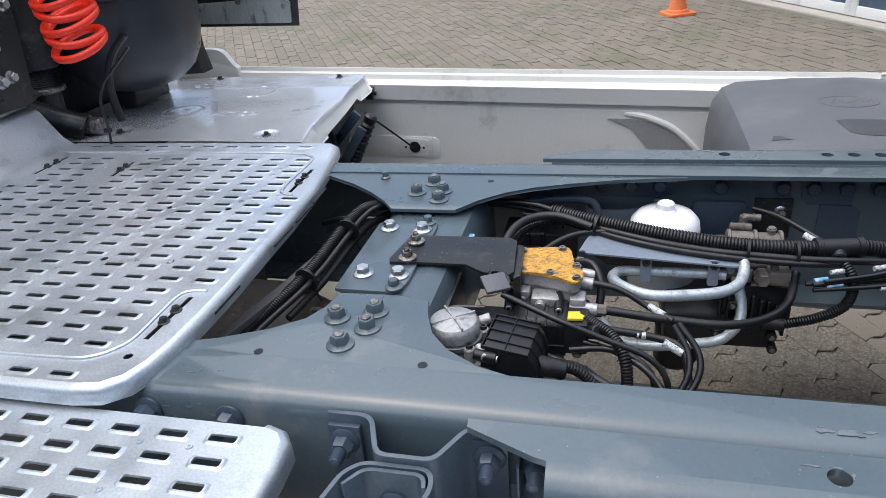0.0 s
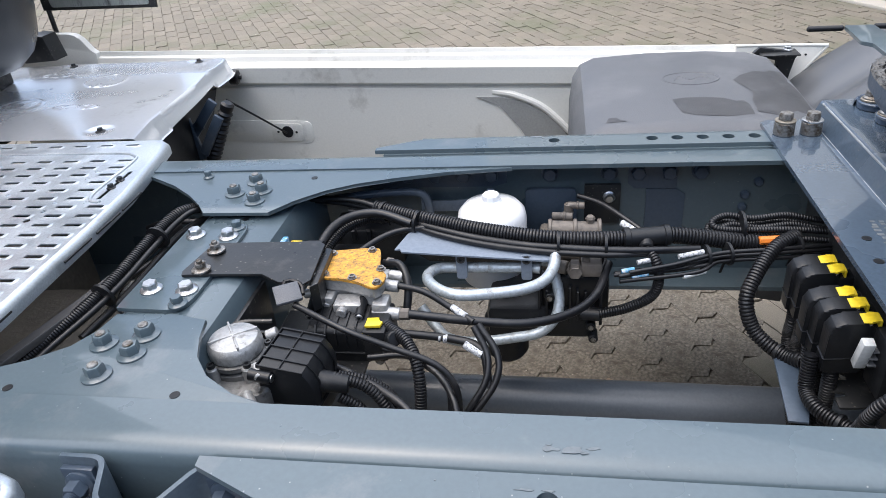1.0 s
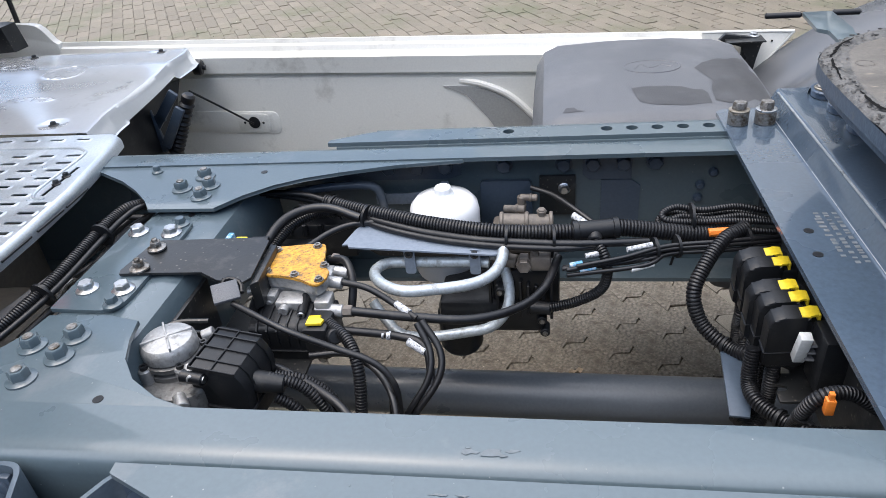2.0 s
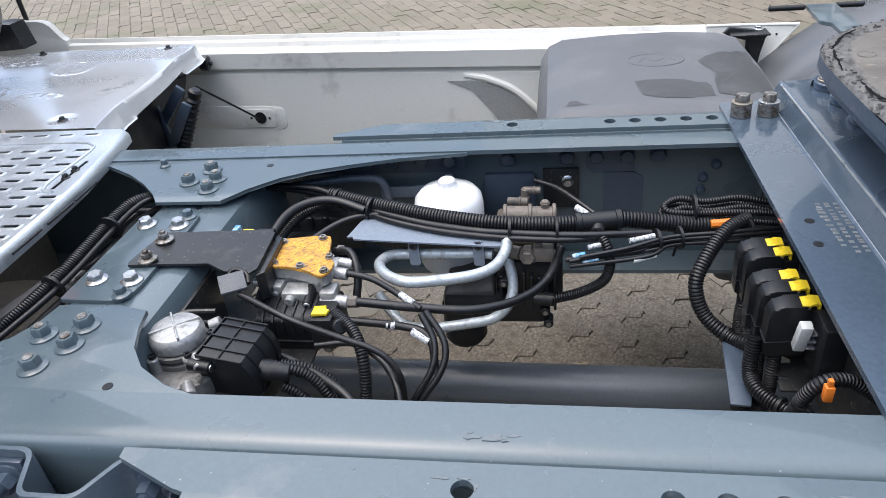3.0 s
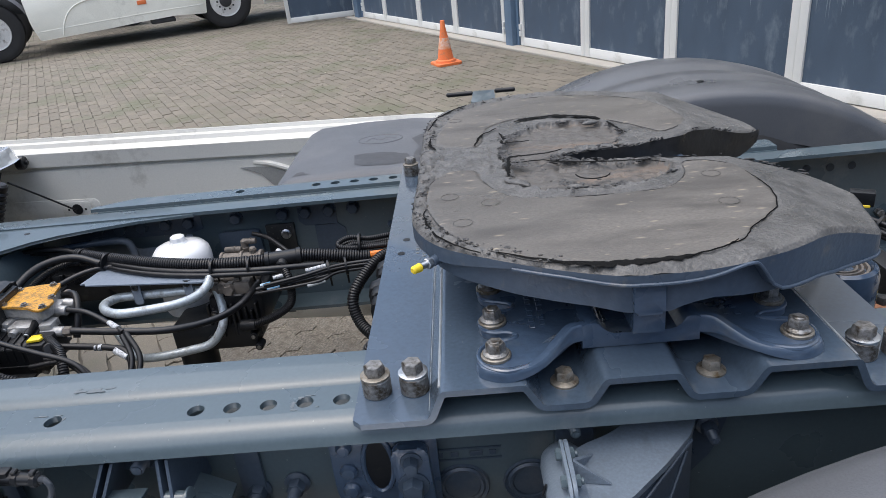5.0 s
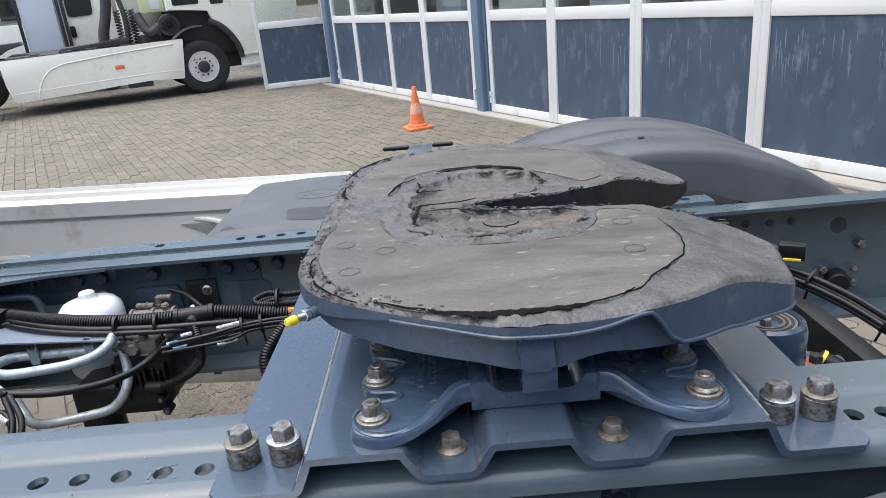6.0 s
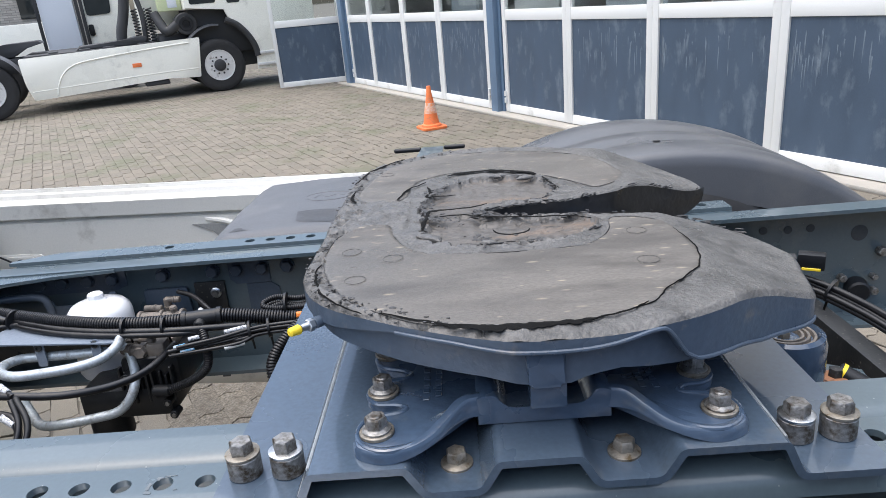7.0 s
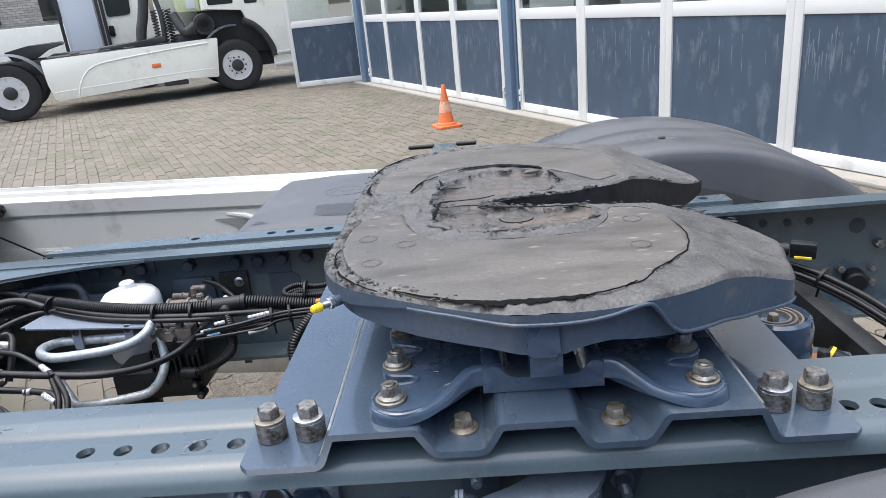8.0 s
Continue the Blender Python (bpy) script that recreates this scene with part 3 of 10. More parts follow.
            part("nut", bm, ZINC_DULL, pd)
        # cast characters beside the feet, past reading
        for row in range(2):
            y = s * 0.30
            for k in range(7):
                bm = bm_new()
                xx = 0.549 + 0.965 * sx * (0.128 - 0.014 * row)
                box(bm, xx - 0.0035, xx + 0.0035, y - 0.004, y + 0.004, 1.0783, 1.0797, 0.0005, 1)
                part("cast_mark", bm, CAST, pd)
                y += s * RND.uniform(0.011, 0.017)
    return pd


pedestal(-1)
pedestal(1)

TOP = 1.190
FW_OUT = [(0.281, -0.24), (0.283, -0.10), (0.283, 0.04), (0.284, 0.17), (0.290, 0.25), (0.308, 0.308), (0.345, 0.355), (0.40, 0.397), (0.47, 0.430), (0.555, 0.432), (0.64, 0.398), (0.72, 0.352),
          (0.80, 0.325), (0.855, 0.292), (0.893, 0.225), (0.904, 0.150), (0.888, 0.124), (0.806, 0.075), (0.725, 0.012), (0.678, -0.008), (0.632, -0.026), (0.585, -0.031), (0.535, -0.038), (0.515, -0.056), (0.532, -0.075), (0.585, -0.087),
          (0.64, -0.095), (0.698, -0.110), (0.763, -0.126), (0.80, -0.129), (0.852, -0.130), (0.880, -0.150), (0.895, -0.199), (0.894, -0.228), (0.882, -0.270), (0.866, -0.325), (0.850, -0.356), (0.813, -0.375), (0.777, -0.397), (0.735, -0.426), (0.702, -0.444), (0.673, -0.455), (0.648, -0.464), (0.60, -0.473),
          (0.53, -0.473), (0.503, -0.466), (0.461, -0.448), (0.404, -0.416), (0.34, -0.372), (0.308, -0.336), (0.288, -0.29)]
NEAR_PAD = [(0.318, -0.106), (0.345, -0.090), (0.374, -0.090), (0.380, -0.12), (0.395, -0.175), (0.420, -0.215), (0.465, -0.233), (0.531, -0.241), (0.60, -0.241), (0.638, -0.230), (0.667, -0.188), (0.683, -0.134),
            (0.725, -0.146), (0.748, -0.190), (0.752, -0.27), (0.736, -0.326), (0.714, -0.359), (0.691, -0.379), (0.656, -0.420), (0.613, -0.443), (0.569, -0.453), (0.456, -0.436), (0.395, -0.402), (0.336, -0.335), (0.304, -0.24), (0.301, -0.15)]
FAR_PAD = [(0.312, 0.075), (0.318, 0.19), (0.365, 0.330), (0.494, 0.380), (0.624, 0.352), (0.724, 0.262), (0.757, 0.145), (0.744, 0.075), (0.70, 0.035), (0.682, 0.055), (0.648, 0.110), (0.574, 0.188), (0.480, 0.216), (0.407, 0.165), (0.388, 0.065), (0.37, 0.045)]
PIT = [(0.424, -0.045), (0.425, 0.065), (0.479, 0.135), (0.545, 0.155), (0.612, 0.132), (0.632, 0.045), (0.60, -0.010), (0.53, -0.025), (0.500, -0.056), (0.53, -0.088), (0.64, -0.110), (0.664, -0.150), (0.61, -0.205), (0.53, -0.205), (0.445, -0.190), (0.424, -0.12)]


def seg_dist(px, py, loop):
    """The distance from points to an outline, and whether they lie inside it."""
    best = np.full(px.shape, 9.0)
    inside = np.zeros(px.shape, bool)
    n = len(loop)
    for i in range(n):
        (ax, ay), (bx, by) = loop[i], loop[(i + 1) % n]
        dx, dy = bx - ax, by - ay
        t = np.clip(((px - ax) * dx + (py - ay) * dy) / (dx * dx + dy * dy + 1e-12), 0, 1)
        best = np.minimum(best, np.hypot(px - ax - t * dx, py - ay - t * dy))
        cross = (ay > py) != (by > py)
        with np.errstate(divide='ignore', invalid='ignore'):
            inside ^= cross & (px < (bx - ax) * (py - ay) / (by - ay + 1e-12) + ax)
    return best, inside


def ramp(x):
    t = max(0.0, min(1.0, (x - 0.745) / 0.14))
    return TOP - 0.042 * (t * t * (3 - 2 * t) * 0.5 + t * 0.5)


SKIRT_X = [0.28, 0.330, 0.404, 0.461, 0.503, 0.565, 0.591, 0.617, 0.644, 0.653, 0.661, 0.667, 0.674, 0.683, 0.696, 0.705, 0.74, 0.779, 0.819, 0.859, 0.90]
SKIRT_D = [0.028, 0.026, 0.014, 0.014, 0.017, 0.018, 0.017, 0.014, 0.0085, 0.0078, 0.009, 0.016, 0.026, 0.041, 0.050, 0.052, 0.055, 0.055, 0.045, 0.030, 0.024]


def horn_depth(x):
    return float(np.interp(x, [0.80, 0.854, 0.871, 0.889, 0.909], [0.052, 0.047, 0.036, 0.027, 0.019]))


def fbm(x, y, s, seed=0.0):
    return noise.fractal(Vector((x * s, y * s, seed)), 0.9, 2.1, 4)


def fifth_wheel():
    from mathutils.geometry import delaunay_2d_cdt
    fw = thing("fifth_wheel", (0.56, -0.03, 1.10), "worn greasy cast steel fifth wheel coupling plate with an open throat", "fifth wheel coupling")
    out = smooth_loop(FW_OUT, 5)
    near, far, pit = smooth_loop(NEAR_PAD, 3), smooth_loop(FAR_PAD, 3), smooth_loop(PIT, 3)
    rg = np.random.RandomState(3)
    step = 0.0031
    gx, gy = np.meshgrid(np.arange(0.27, 0.915, step), np.arange(-0.485, 0.45, step))
    gx = gx + rg.uniform(-0.3, 0.3, gx.shape) * step
    gy = gy + rg.uniform(-0.3, 0.3, gy.shape) * step
    px, py = gx.ravel(), gy.ravel()
    d, ins = seg_dist(px, py, out)
    keep = ins & (d > step * 0.6)
    pts = [Vector(p) for p in out] + [Vector((x, y)) for x, y in zip(px[keep], py[keep])]
    n = len(out)
    vs, _, fs, _, _, _ = delaunay_2d_cdt(pts, [(i, (i + 1) % n) for i in range(n)], [], 1, 1e-6)
    ax = np.array([v.x for v in vs])
    ay = np.array([v.y for v in vs])
    dn, in_n = seg_dist(ax, ay, near)
    df, in_f = seg_dist(ax, ay, far)
    dp, in_p = seg_dist(ax, ay, pit)
    do, _ = seg_dist(ax, ay, out)
    bm = bm_new()
    made, kind = [], []
    for i in range(len(vs)):
        x, y = ax[i], ay[i]
        z = ramp(x)
        a = fbm(x, y, 14, 1.0)
        b = fbm(x, y, 60, 2.0)
        pad = in_n[i] or in_f[i]
        edge = min(dn[i], df[i])
        if pad:
            z += 0.0006 * a
        else:
            z += -0.0012 + 0.0016 * a + 0.0012 * b * (x < 0.70)
        # groove round the pads, broken where grease fills it
        broken = fbm(x, y, 18, 5.0)
        if edge < 0.0040 and broken > -0.22:
            z -= 0.0022 * (1 - edge / 0.0040) * min(1.0, 0.5 + broken * 1.6)
        # grease pushed up along the front and the sides
        rim = max(0.0, 1 - do[i] / 0.040)
        front = max(0.0, min(1.0, (0.66 - x) / 0.2))
        if rim > 0 and not pad:
            lump = fbm(x, y, 48, 9.0)
            ridge = max(0.0, 1 - abs(do[i] - 0.016 - 0.006 * a) / 0.012)
            z += front * (0.0034 * ridge * (0.6 + 0.8 * lump) + 0.0014 * lump * rim)
            if lump < -0.28:
                z -= 0.004 * front
        # broken layer round the kingpin's throat
        ragged = dp[i] * (1 if in_p[i] else -1) + 0.017 * fbm(x, y, 30, 4.0)
        if ragged > 0:
            z -= min(0.0085, ragged * 1.6) - 0.0014 * b - 0.0020 * fbm(x, y * 2.5, 22, 6.0)
        elif ragged > -0.01 and not pad:
            z += 0.0018 * (1 + ragged / 0.01) * (1 + fbm(x, y, 35, 7.0))
        # pin plugs in the pads
        for cx, cy in ((0.351, -0.300), (0.334, -0.20), (0.39, -0.235), (0.687, -0.305), (0.70, -0.20), (0.345, 0.235), (0.40, 0.28)):
            rr = math.hypot(x - cx, y - cy)
            if 0.0135 < rr < 0.0168:
                z -= 0.0008
        # the centre line where grease ran out of the front
        if x < 0.40 and -0.11 < y < 0.03:
            z += 0.0020 * (1 + b) + 0.0016 * fbm(x, y, 45, 3.0)
        # the edge rolls over, widest along the greasy lip beside the pad
        roll = 0.007 + 0.010 * (y < -0.40) * (0.44 < x < 0.66)
        if do[i] < roll:
            z -= 0.006 * (1 - do[i] / roll) ** 2
        made.append(bm.verts.new((x, y, z)))
        kind.append(3 if ragged > 0.004 else 0 if pad else 1)
    for f in fs:
        try:
            face = bm.faces.new([made[i] for i in f])
            face.material_index = sorted(kind[i] for i in f)[1]
        except ValueError:
            pass
    part("coupling_plate", bm, FW_TOP, fw, "greasy dark grey wearing plate with torn edges", angle=50)
    for extra in (FW_GREY, GREASE, FW_PIT):
        fw.children[0].data.materials.append(extra)
    def crack(pts, width, lift=0.0008, seed=1.0, sub=6):
        """A ragged black ribbon of uneven width along a line on the plate; it paints the shade of a gap in the grease.
        """
        line = smooth_line([(x, y, 0) for x, y in pts], sub)
        bm = bm_new()
        last = None
        for k, p in enumerate(line):
            t = (line[min(k + 1, len(line) - 1)] - line[max(k - 1, 0)]).normalized()
            nn = Vector((-t.y, t.x, 0))
            f = math.sin(math.pi * min(1.0, max(0.0, k / (len(line) - 1)))) ** 0.6
            w1 = width * f * (0.55 + 0.9 * abs(fbm(p.x, p.y, 55, seed))) + 0.0003
            w2 = width * f * (0.45 + 1.1 * abs(fbm(p.x, p.y, 70, seed + 3))) + 0.0003
            q = p + nn * 0.003 * fbm(p.x, p.y, 40, seed + 7)
            zz = ramp(q.x) + lift
            ring = [bm.verts.new((q + nn * w1).to_tuple()[:2] + (zz - 0.0012,)), bm.verts.new((q.x, q.y, zz)), bm.verts.new((q - nn * w2).to_tuple()[:2] + (zz - 0.0012,))]
            if last:
                for m in range(2):
                    bm.faces.new((last[m], last[m + 1], ring[m + 1], ring[m]))
            last = ring
        part("grease_crack", bm, CRACK_SHADE, fw, "ragged black ribbon for the shade in a grease crack")

    crack([(0.390, -0.400), (0.42, -0.418), (0.456, -0.437), (0.51, -0.449), (0.57, -0.454), (0.613, -0.444), (0.656, -0.421)], 0.0024, 0.0018, sub=14)
    crack([(0.640, -0.432), (0.656, -0.421), (0.70, -0.372), (0.735, -0.328), (0.752, -0.27), (0.747, -0.20)], 0.0008, 0.0007, 6.0, 14)
    crack([(0.455, -0.446), (0.50, -0.452), (0.55, -0.4555), (0.60, -0.4505)], 0.0075, 0.0028, 4.0, 14)
    crack([(0.458, 0.180), (0.463, 0.184), (0.488, 0.196), (0.522, 0.201), (0.551, 0.195), (0.583, 0.177), (0.609, 0.155), (0.616, 0.145)], 0.0090, 0.0022, 2.0, 12)
    crack([(0.421, 0.145), (0.405, 0.125), (0.391, 0.108), (0.380, 0.058), (0.376, 0.045)], 0.0026, 0.0020, 13.0, 12)
    crack([(0.424, 0.112), (0.427, 0.097), (0.430, 0.072), (0.425, 0.046), (0.446, 0.045), (0.472, 0.042)], 0.0032, 0.0020, 14.0, 12)
    crack([(0.622, 0.125), (0.623, 0.120), (0.628, 0.090), (0.636, 0.052), (0.640, 0.040)], 0.0024, 0.0016, 15.0, 10)
    crack([(0.424, -0.135), (0.423, -0.118), (0.428, -0.080), (0.432, -0.041), (0.464, -0.038), (0.496, -0.036), (0.519, -0.024)], 0.0044, 0.0022, 16.0, 14)
    for fx, fy, a0, lx_, ly_ in ((0.436, -0.164, -0.75, 0.022, 0.009), (0.592, 0.128, 0.2, 0.015, 0.006), (0.512, -0.203, -0.3, 0.012, 0.005)):
        bm = bm_new()
        for v in bmesh.ops.create_icosphere(bm, subdivisions=3, radius=1.0)["verts"]:
            q = 1 + 0.35 * fbm(fx + v.co.x * 0.02, fy + v.co.y * 0.02, 60, 3.0)
            u, w = v.co.x * lx_ * q, v.co.y * ly_ * q
            v.co = Vector((fx + u * math.cos(a0) - w * math.sin(a0), fy + u * math.sin(a0) + w * math.cos(a0), ramp(fx) - 0.0005 + v.co.z * 0.0042))
        part("grease_flap", bm, FW_GREY, fw, "peeled flap of dried grease")
    crack([(0.545 + 0.0245 * math.cos(a), -0.150 + 0.0245 * math.sin(a)) for a in (3.0, 3.6, 4.2, 4.8, 5.4, 6.0)], 0.0022, 0.0005, 3.0, 6)
    crack([(0.43, -0.075), (0.475, -0.070), (0.50, -0.085), (0.53, -0.096), (0.58, -0.108), (0.63, -0.118), (0.655, -0.135)], 0.0030, 0.0018, 7.0, 12)
    crack([(0.300, -0.24), (0.305, -0.30), (0.33, -0.355), (0.37, -0.40)], 0.0018, 0.0024, 10.0, 14)
    crack([(0.293, 0.17), (0.306, 0.25), (0.335, 0.315), (0.37, 0.36)], 0.0026, 0.0024, 11.0, 14)
    crack([(0.31, 0.04), (0.30, 0.07), (0.298, 0.12)], 0.0030, 0.0024, 12.0, 10)
    # crumbs of old grease pushed over the front edge
    rc = random.Random(21)
    bm = bm_new()
    spots_ = [p for p in smooth_loop(FW_OUT, 8) if p[0] < 0.47]
    for k in range(380):
        x, y = rc.choice(spots_)
        if rc.random() < (x - 0.33) * 4:
            continue
        dx, dy = 0.56 - x, -0.03 - y
        h = math.hypot(dx, dy)
        d = rc.uniform(0.0, 0.026)
        c0 = Vector((x + dx / h * d + rc.uniform(-0.004, 0.004), y + dy / h * d + rc.uniform(-0.004, 0.004), TOP + 0.0005 - 0.004 * max(0.0, 1 - d / 0.006)))
        r = rc.uniform(0.0005, 0.0019)
        blob = bmesh.ops.create_icosphere(bm, subdivisions=1, radius=r)["verts"]
        sx_, sy_, sz_ = rc.uniform(0.6, 2.4), rc.uniform(0.6, 2.4), rc.uniform(0.4, 0.9)
        for v in blob:
            v.co = Vector((v.co.x * sx_ * rc.uniform(0.75, 1.25), v.co.y * sy_ * rc.uniform(0.75, 1.25), v.co.z * sz_)) + c0
    tagged(part("grease_crumb", bm, GREASE_DRY, fw, "dark crumbs of old grease along the edge"), kind="stuff")
    # ridge of crumbled grease round the throat
    bm = bm_new()
    for k in range(700):
        a = rc.uniform(2.3, 4.9)
        rr_ = 0.128 + 0.016 * math.sin(3 * a) + rc.gauss(0, 0.007)
        x, y = 0.555 + rr_ * math.cos(a), -0.035 + rr_ * 1.25 * math.sin(a)
        if fbm(x, y, 22, 5.0) < -0.1:
            continue
        r = rc.uniform(0.0007, 0.0025)
        blob = bmesh.ops.create_icosphere(bm, subdivisions=1, radius=r)["verts"]
        sx_, sy_ = rc.uniform(0.7, 2.2), rc.uniform(0.7, 2.2)
        for v in blob:
            v.co = Vector((v.co.x * sx_ * rc.uniform(0.75, 1.25), v.co.y * sy_ * rc.uniform(0.75, 1.25), v.co.z * 0.5)) + Vector((x, y, TOP + 0.0008))
    tagged(part("grease_crumb", bm, GREASE_DRY, fw, "grey crumbled grease round the throat"), kind="stuff")
    # black ragged lumps and tongues along the torn layer and the mouth of the throat
    bm = bm_new()
    edge_ = [p for p in smooth_loop(PIT, 8)] * 2 + [p for p in smooth_loop(FW_OUT, 8) if p[0] > 0.51 and -0.135 < p[1] < 0.13] * 2
    for k in range(560):
        i = rc.randrange(len(edge_) - 1)
        (x, y), (x2, y2) = edge_[i], edge_[i + 1]
        if math.hypot(x2 - x, y2 - y) > 0.04 or fbm(x, y, 16, 9.0) < -0.12:
            continue
        a0 = math.atan2(y2 - y, x2 - x) + rc.gauss(0, 0.35)
        r = rc.uniform(0.0010, 0.0030)
        blob = bmesh.ops.create_icosphere(bm, subdivisions=1, radius=r)["verts"]
        lx_, ly_, lz_ = rc.uniform(1.2, 4.5), rc.uniform(0.5, 1.2), rc.uniform(0.4, 0.9)
        c0 = Vector((x + rc.gauss(0, 0.0035), y + rc.gauss(0, 0.0035), ramp(x) - 0.0010 + rc.uniform(-0.002, 0.001)))
        for v in blob:
            u, w = v.co.x * lx_ * rc.uniform(0.7, 1.3), v.co.y * ly_ * rc.uniform(0.7, 1.3)
            v.co = c0 + Vector((u * math.cos(a0) - w * math.sin(a0), u * math.sin(a0) + w * math.cos(a0), v.co.z * lz_))
    tagged(part("grease_crumb", bm, GREASE_LUMP, fw, "black ragged grease along the torn pad layer"), kind="stuff")
    # thin dark lines along the groove round each pad, broken at random
    for loop in (near, far):
        run = []
        for k in range(len(loop) + 1):
            x, y = loop[k % len(loop)]
            q = fbm(x, y, 11, 5.0)
            if q > -0.30 and k < len(loop):
                run.append((x + 0.0015 * fbm(x, y, 80, 2.5), y + 0.0015 * fbm(x, y, 80, 3.5), ramp(x) - 0.0012 + 0.0006 * q))
            else:
                if len(run) > 3:
                    bm = bm_new()
                    tube(bm, run, 0.0004 + 0.0004 * RND.random(), step=0.004, seg=6)
                    part("groove_line", bm, GREASE_DRY, fw, "thin dark line along the pad's groove")
                run = []
    for cx0, cy0 in ((0.351, -0.300), (0.334, -0.20), (0.39, -0.235), (0.687, -0.305), (0.70, -0.20), (0.345, 0.235), (0.60, -0.17)):
        a0 = RND.uniform(0, 6)
        bm = bm_new()
        tube(bm, [(cx0 + 0.0125 * math.cos(a0 + 0.27 * k), cy0 + 0.0125 * math.sin(a0 + 0.27 * k), ramp(cx0) + 0.0003) for k in range(23)], 0.00028, step=0.004, seg=5)
        part("plug_outline", bm, GREASE_DRY, fw, "thin dark ring round a pin plug")
    # the rim round the plate: shallow in front, deep along the horns
    bm = bm_new()
    top, low, inn = [], [], []
    cx, cy = 0.56, -0.03
    for x, y in out:
        near_side = abs(y + 0.01) > 0.3
        depth = float(np.interp(x, SKIRT_X, SKIRT_D)) if near_side else 0.013 + 0.015 * max(0.0, min(1.0, (0.36 - x) / 0.05))
        if (-0.135 < y < 0.13 and x > 0.5) or (x > 0.80 and not near_side):
            depth = horn_depth(x)
        top.append(bm.verts.new((x, y, ramp(x) - 0.0065)))
        low.append(bm.verts.new((x, y, ramp(x) - depth)))
        inn.append(bm.verts.new((cx + (x - cx) * 0.955, cy + (y - cy) * 0.955, ramp(x) - depth - 0.004)))
    for i in range(n):
        j = (i + 1) % n
        bm.faces.new((top[i], top[j], low[j], low[i]))
        bm.faces.new((low[i], low[j], inn[j], inn[i]))
    part("rim", bm, FW_RIM, fw, "blue-grey cast rim under the greasy plate")
    # rounded lower edge of the skirt
    bm = bm_new()
    tube(bm, [(x, y - 0.0008, ramp(x) - float(np.interp(x, SKIRT_X, SKIRT_D))) for x, y in out if y < -0.345 and x > 0.40], 0.0022, seg=8, straight=True)
    part("skirt_edge", bm, FW_RIM, fw)
    # torn, grease-blackened walls of the throat
    bm = bm_new()
    ring = []
    for x, y in [p for p in out if -0.14 < p[1] < 0.145 and p[0] > 0.505]:
        k = 0.0025
        ring.append([bm.verts.new((x + 0.003 * noise.noise(Vector((x * 60, y * 60, q))), y + (0.004 if y < -0.056 else -0.004) + 0.006 * noise.noise(Vector((x * 40, y * 40, q * 5.1))), ramp(x) - 0.003 - horn_depth(x) * q)) for q in (0, 0.25, 0.5, 0.75, 1.0)])
    for a, b in zip(ring, ring[1:]):
        for k in range(4):
            bm.faces.new((a[k], a[k + 1], b[k + 1], b[k]))
    part("throat_wall", bm, GREASE, fw, "black greasy wall of the kingpin throat")
    # the body's wall under the rim, deepest at the pivots
    bm = bm_new()
    xs_, zs_ = [0.28, 0.331, 0.40, 0.486, 0.526, 0.572, 0.593, 0.621, 0.68, 0.73], [1.148, 1.141, 1.136, 1.136, 1.131, 1.130, 1.138, 1.141, 1.132, 1.128]
    hi_, lo_, in_ = [], [], []
    loop = [p for p in out if not (-0.235 < p[1] < 0.145 and p[0] > 0.5) and p[0] < 0.76]
    for x, y in loop:
        zb = float(np.interp(x, xs_, zs_)) if abs(y + 0.03) > 0.3 else 1.146
        q = (cx + (x - cx) * 0.968, cy + (y - cy) * 0.968)
        hi_.append(bm.verts.new((*q, 1.184)))
        lo_.append(bm.verts.new((*q, zb)))
        in_.append(bm.verts.new((cx + (x - cx) * 0.91, cy + (y - cy) * 0.91, zb + 0.002)))
    for i in range(len(loop)):
        j = (i + 1) % len(loop)
        if (Vector(loop[i]) - Vector(loop[j])).length > 0.08:
            continue
        bm.faces.new((hi_[i], hi_[j], lo_[j], lo_[i]))
        bm.faces.new((lo_[i], lo_[j], in_[j], in_[i]))
    part("body_wall", bm, FW_RIM, fw)
    bm = bm_new()
    belly = [(cx + (x - cx) * 0.93, cy + (y - cy) * 0.93) for x, y in loop[::4]]
    prism(bm, belly, "z", 1.148, 1.154)
    part("belly", bm, CAST, fw)
    for s, yo in ((-1, -0.03), (1, -0.03)):
        bm = bm_new()
        y0, y1 = (-0.464 if s < 0 else 0.404), yo + s * 0.355
        prism(bm, rounded([(0.5315, 1.1290), (0.5655, 1.1290), (0.5675, 1.168), (0.5285, 1.168)], [0.004, 0.004, 0, 0]), "y", min(y0, y1), max(y0, y1), 0.0035)
        part("pivot_lug", bm, CAST, fw)
        bm = bm_new()
        y0 = -0.452 if s < 0 else 0.402
        prism(bm, [(0.5330, 1.0990), (0.5690, 1.0990), (0.5690, 1.1270), (0.5330, 1.1270)], "y", min(y0, y1), max(y0, y1), 0.0012)
        part("bearing_block", bm, CAST, fw)
    # grease nipple with a yellow cap at the front edge
    bm = bm_new()
    rod(bm, (0.340, -0.318, 1.163), (0.3085, -0.3515, 1.163), 0.0070, 0.0066, seg=18, edge=0.001)
    part("nipple_boss", bm, FW_RIM, fw)
    bm = bm_new()
    rod(bm, (0.3075, -0.3525, 1.163), (0.3025, -0.358, 1.1635), 0.0072, seg=6, edge=0.0008)
    rod(bm, (0.3025, -0.358, 1.1635), (0.2965, -0.3645, 1.164), 0.0046, 0.0040, seg=14)
    nip = part("grease_nipple", bm, ZINC, fw, "bright steel grease nipple")
    bm = bm_new()
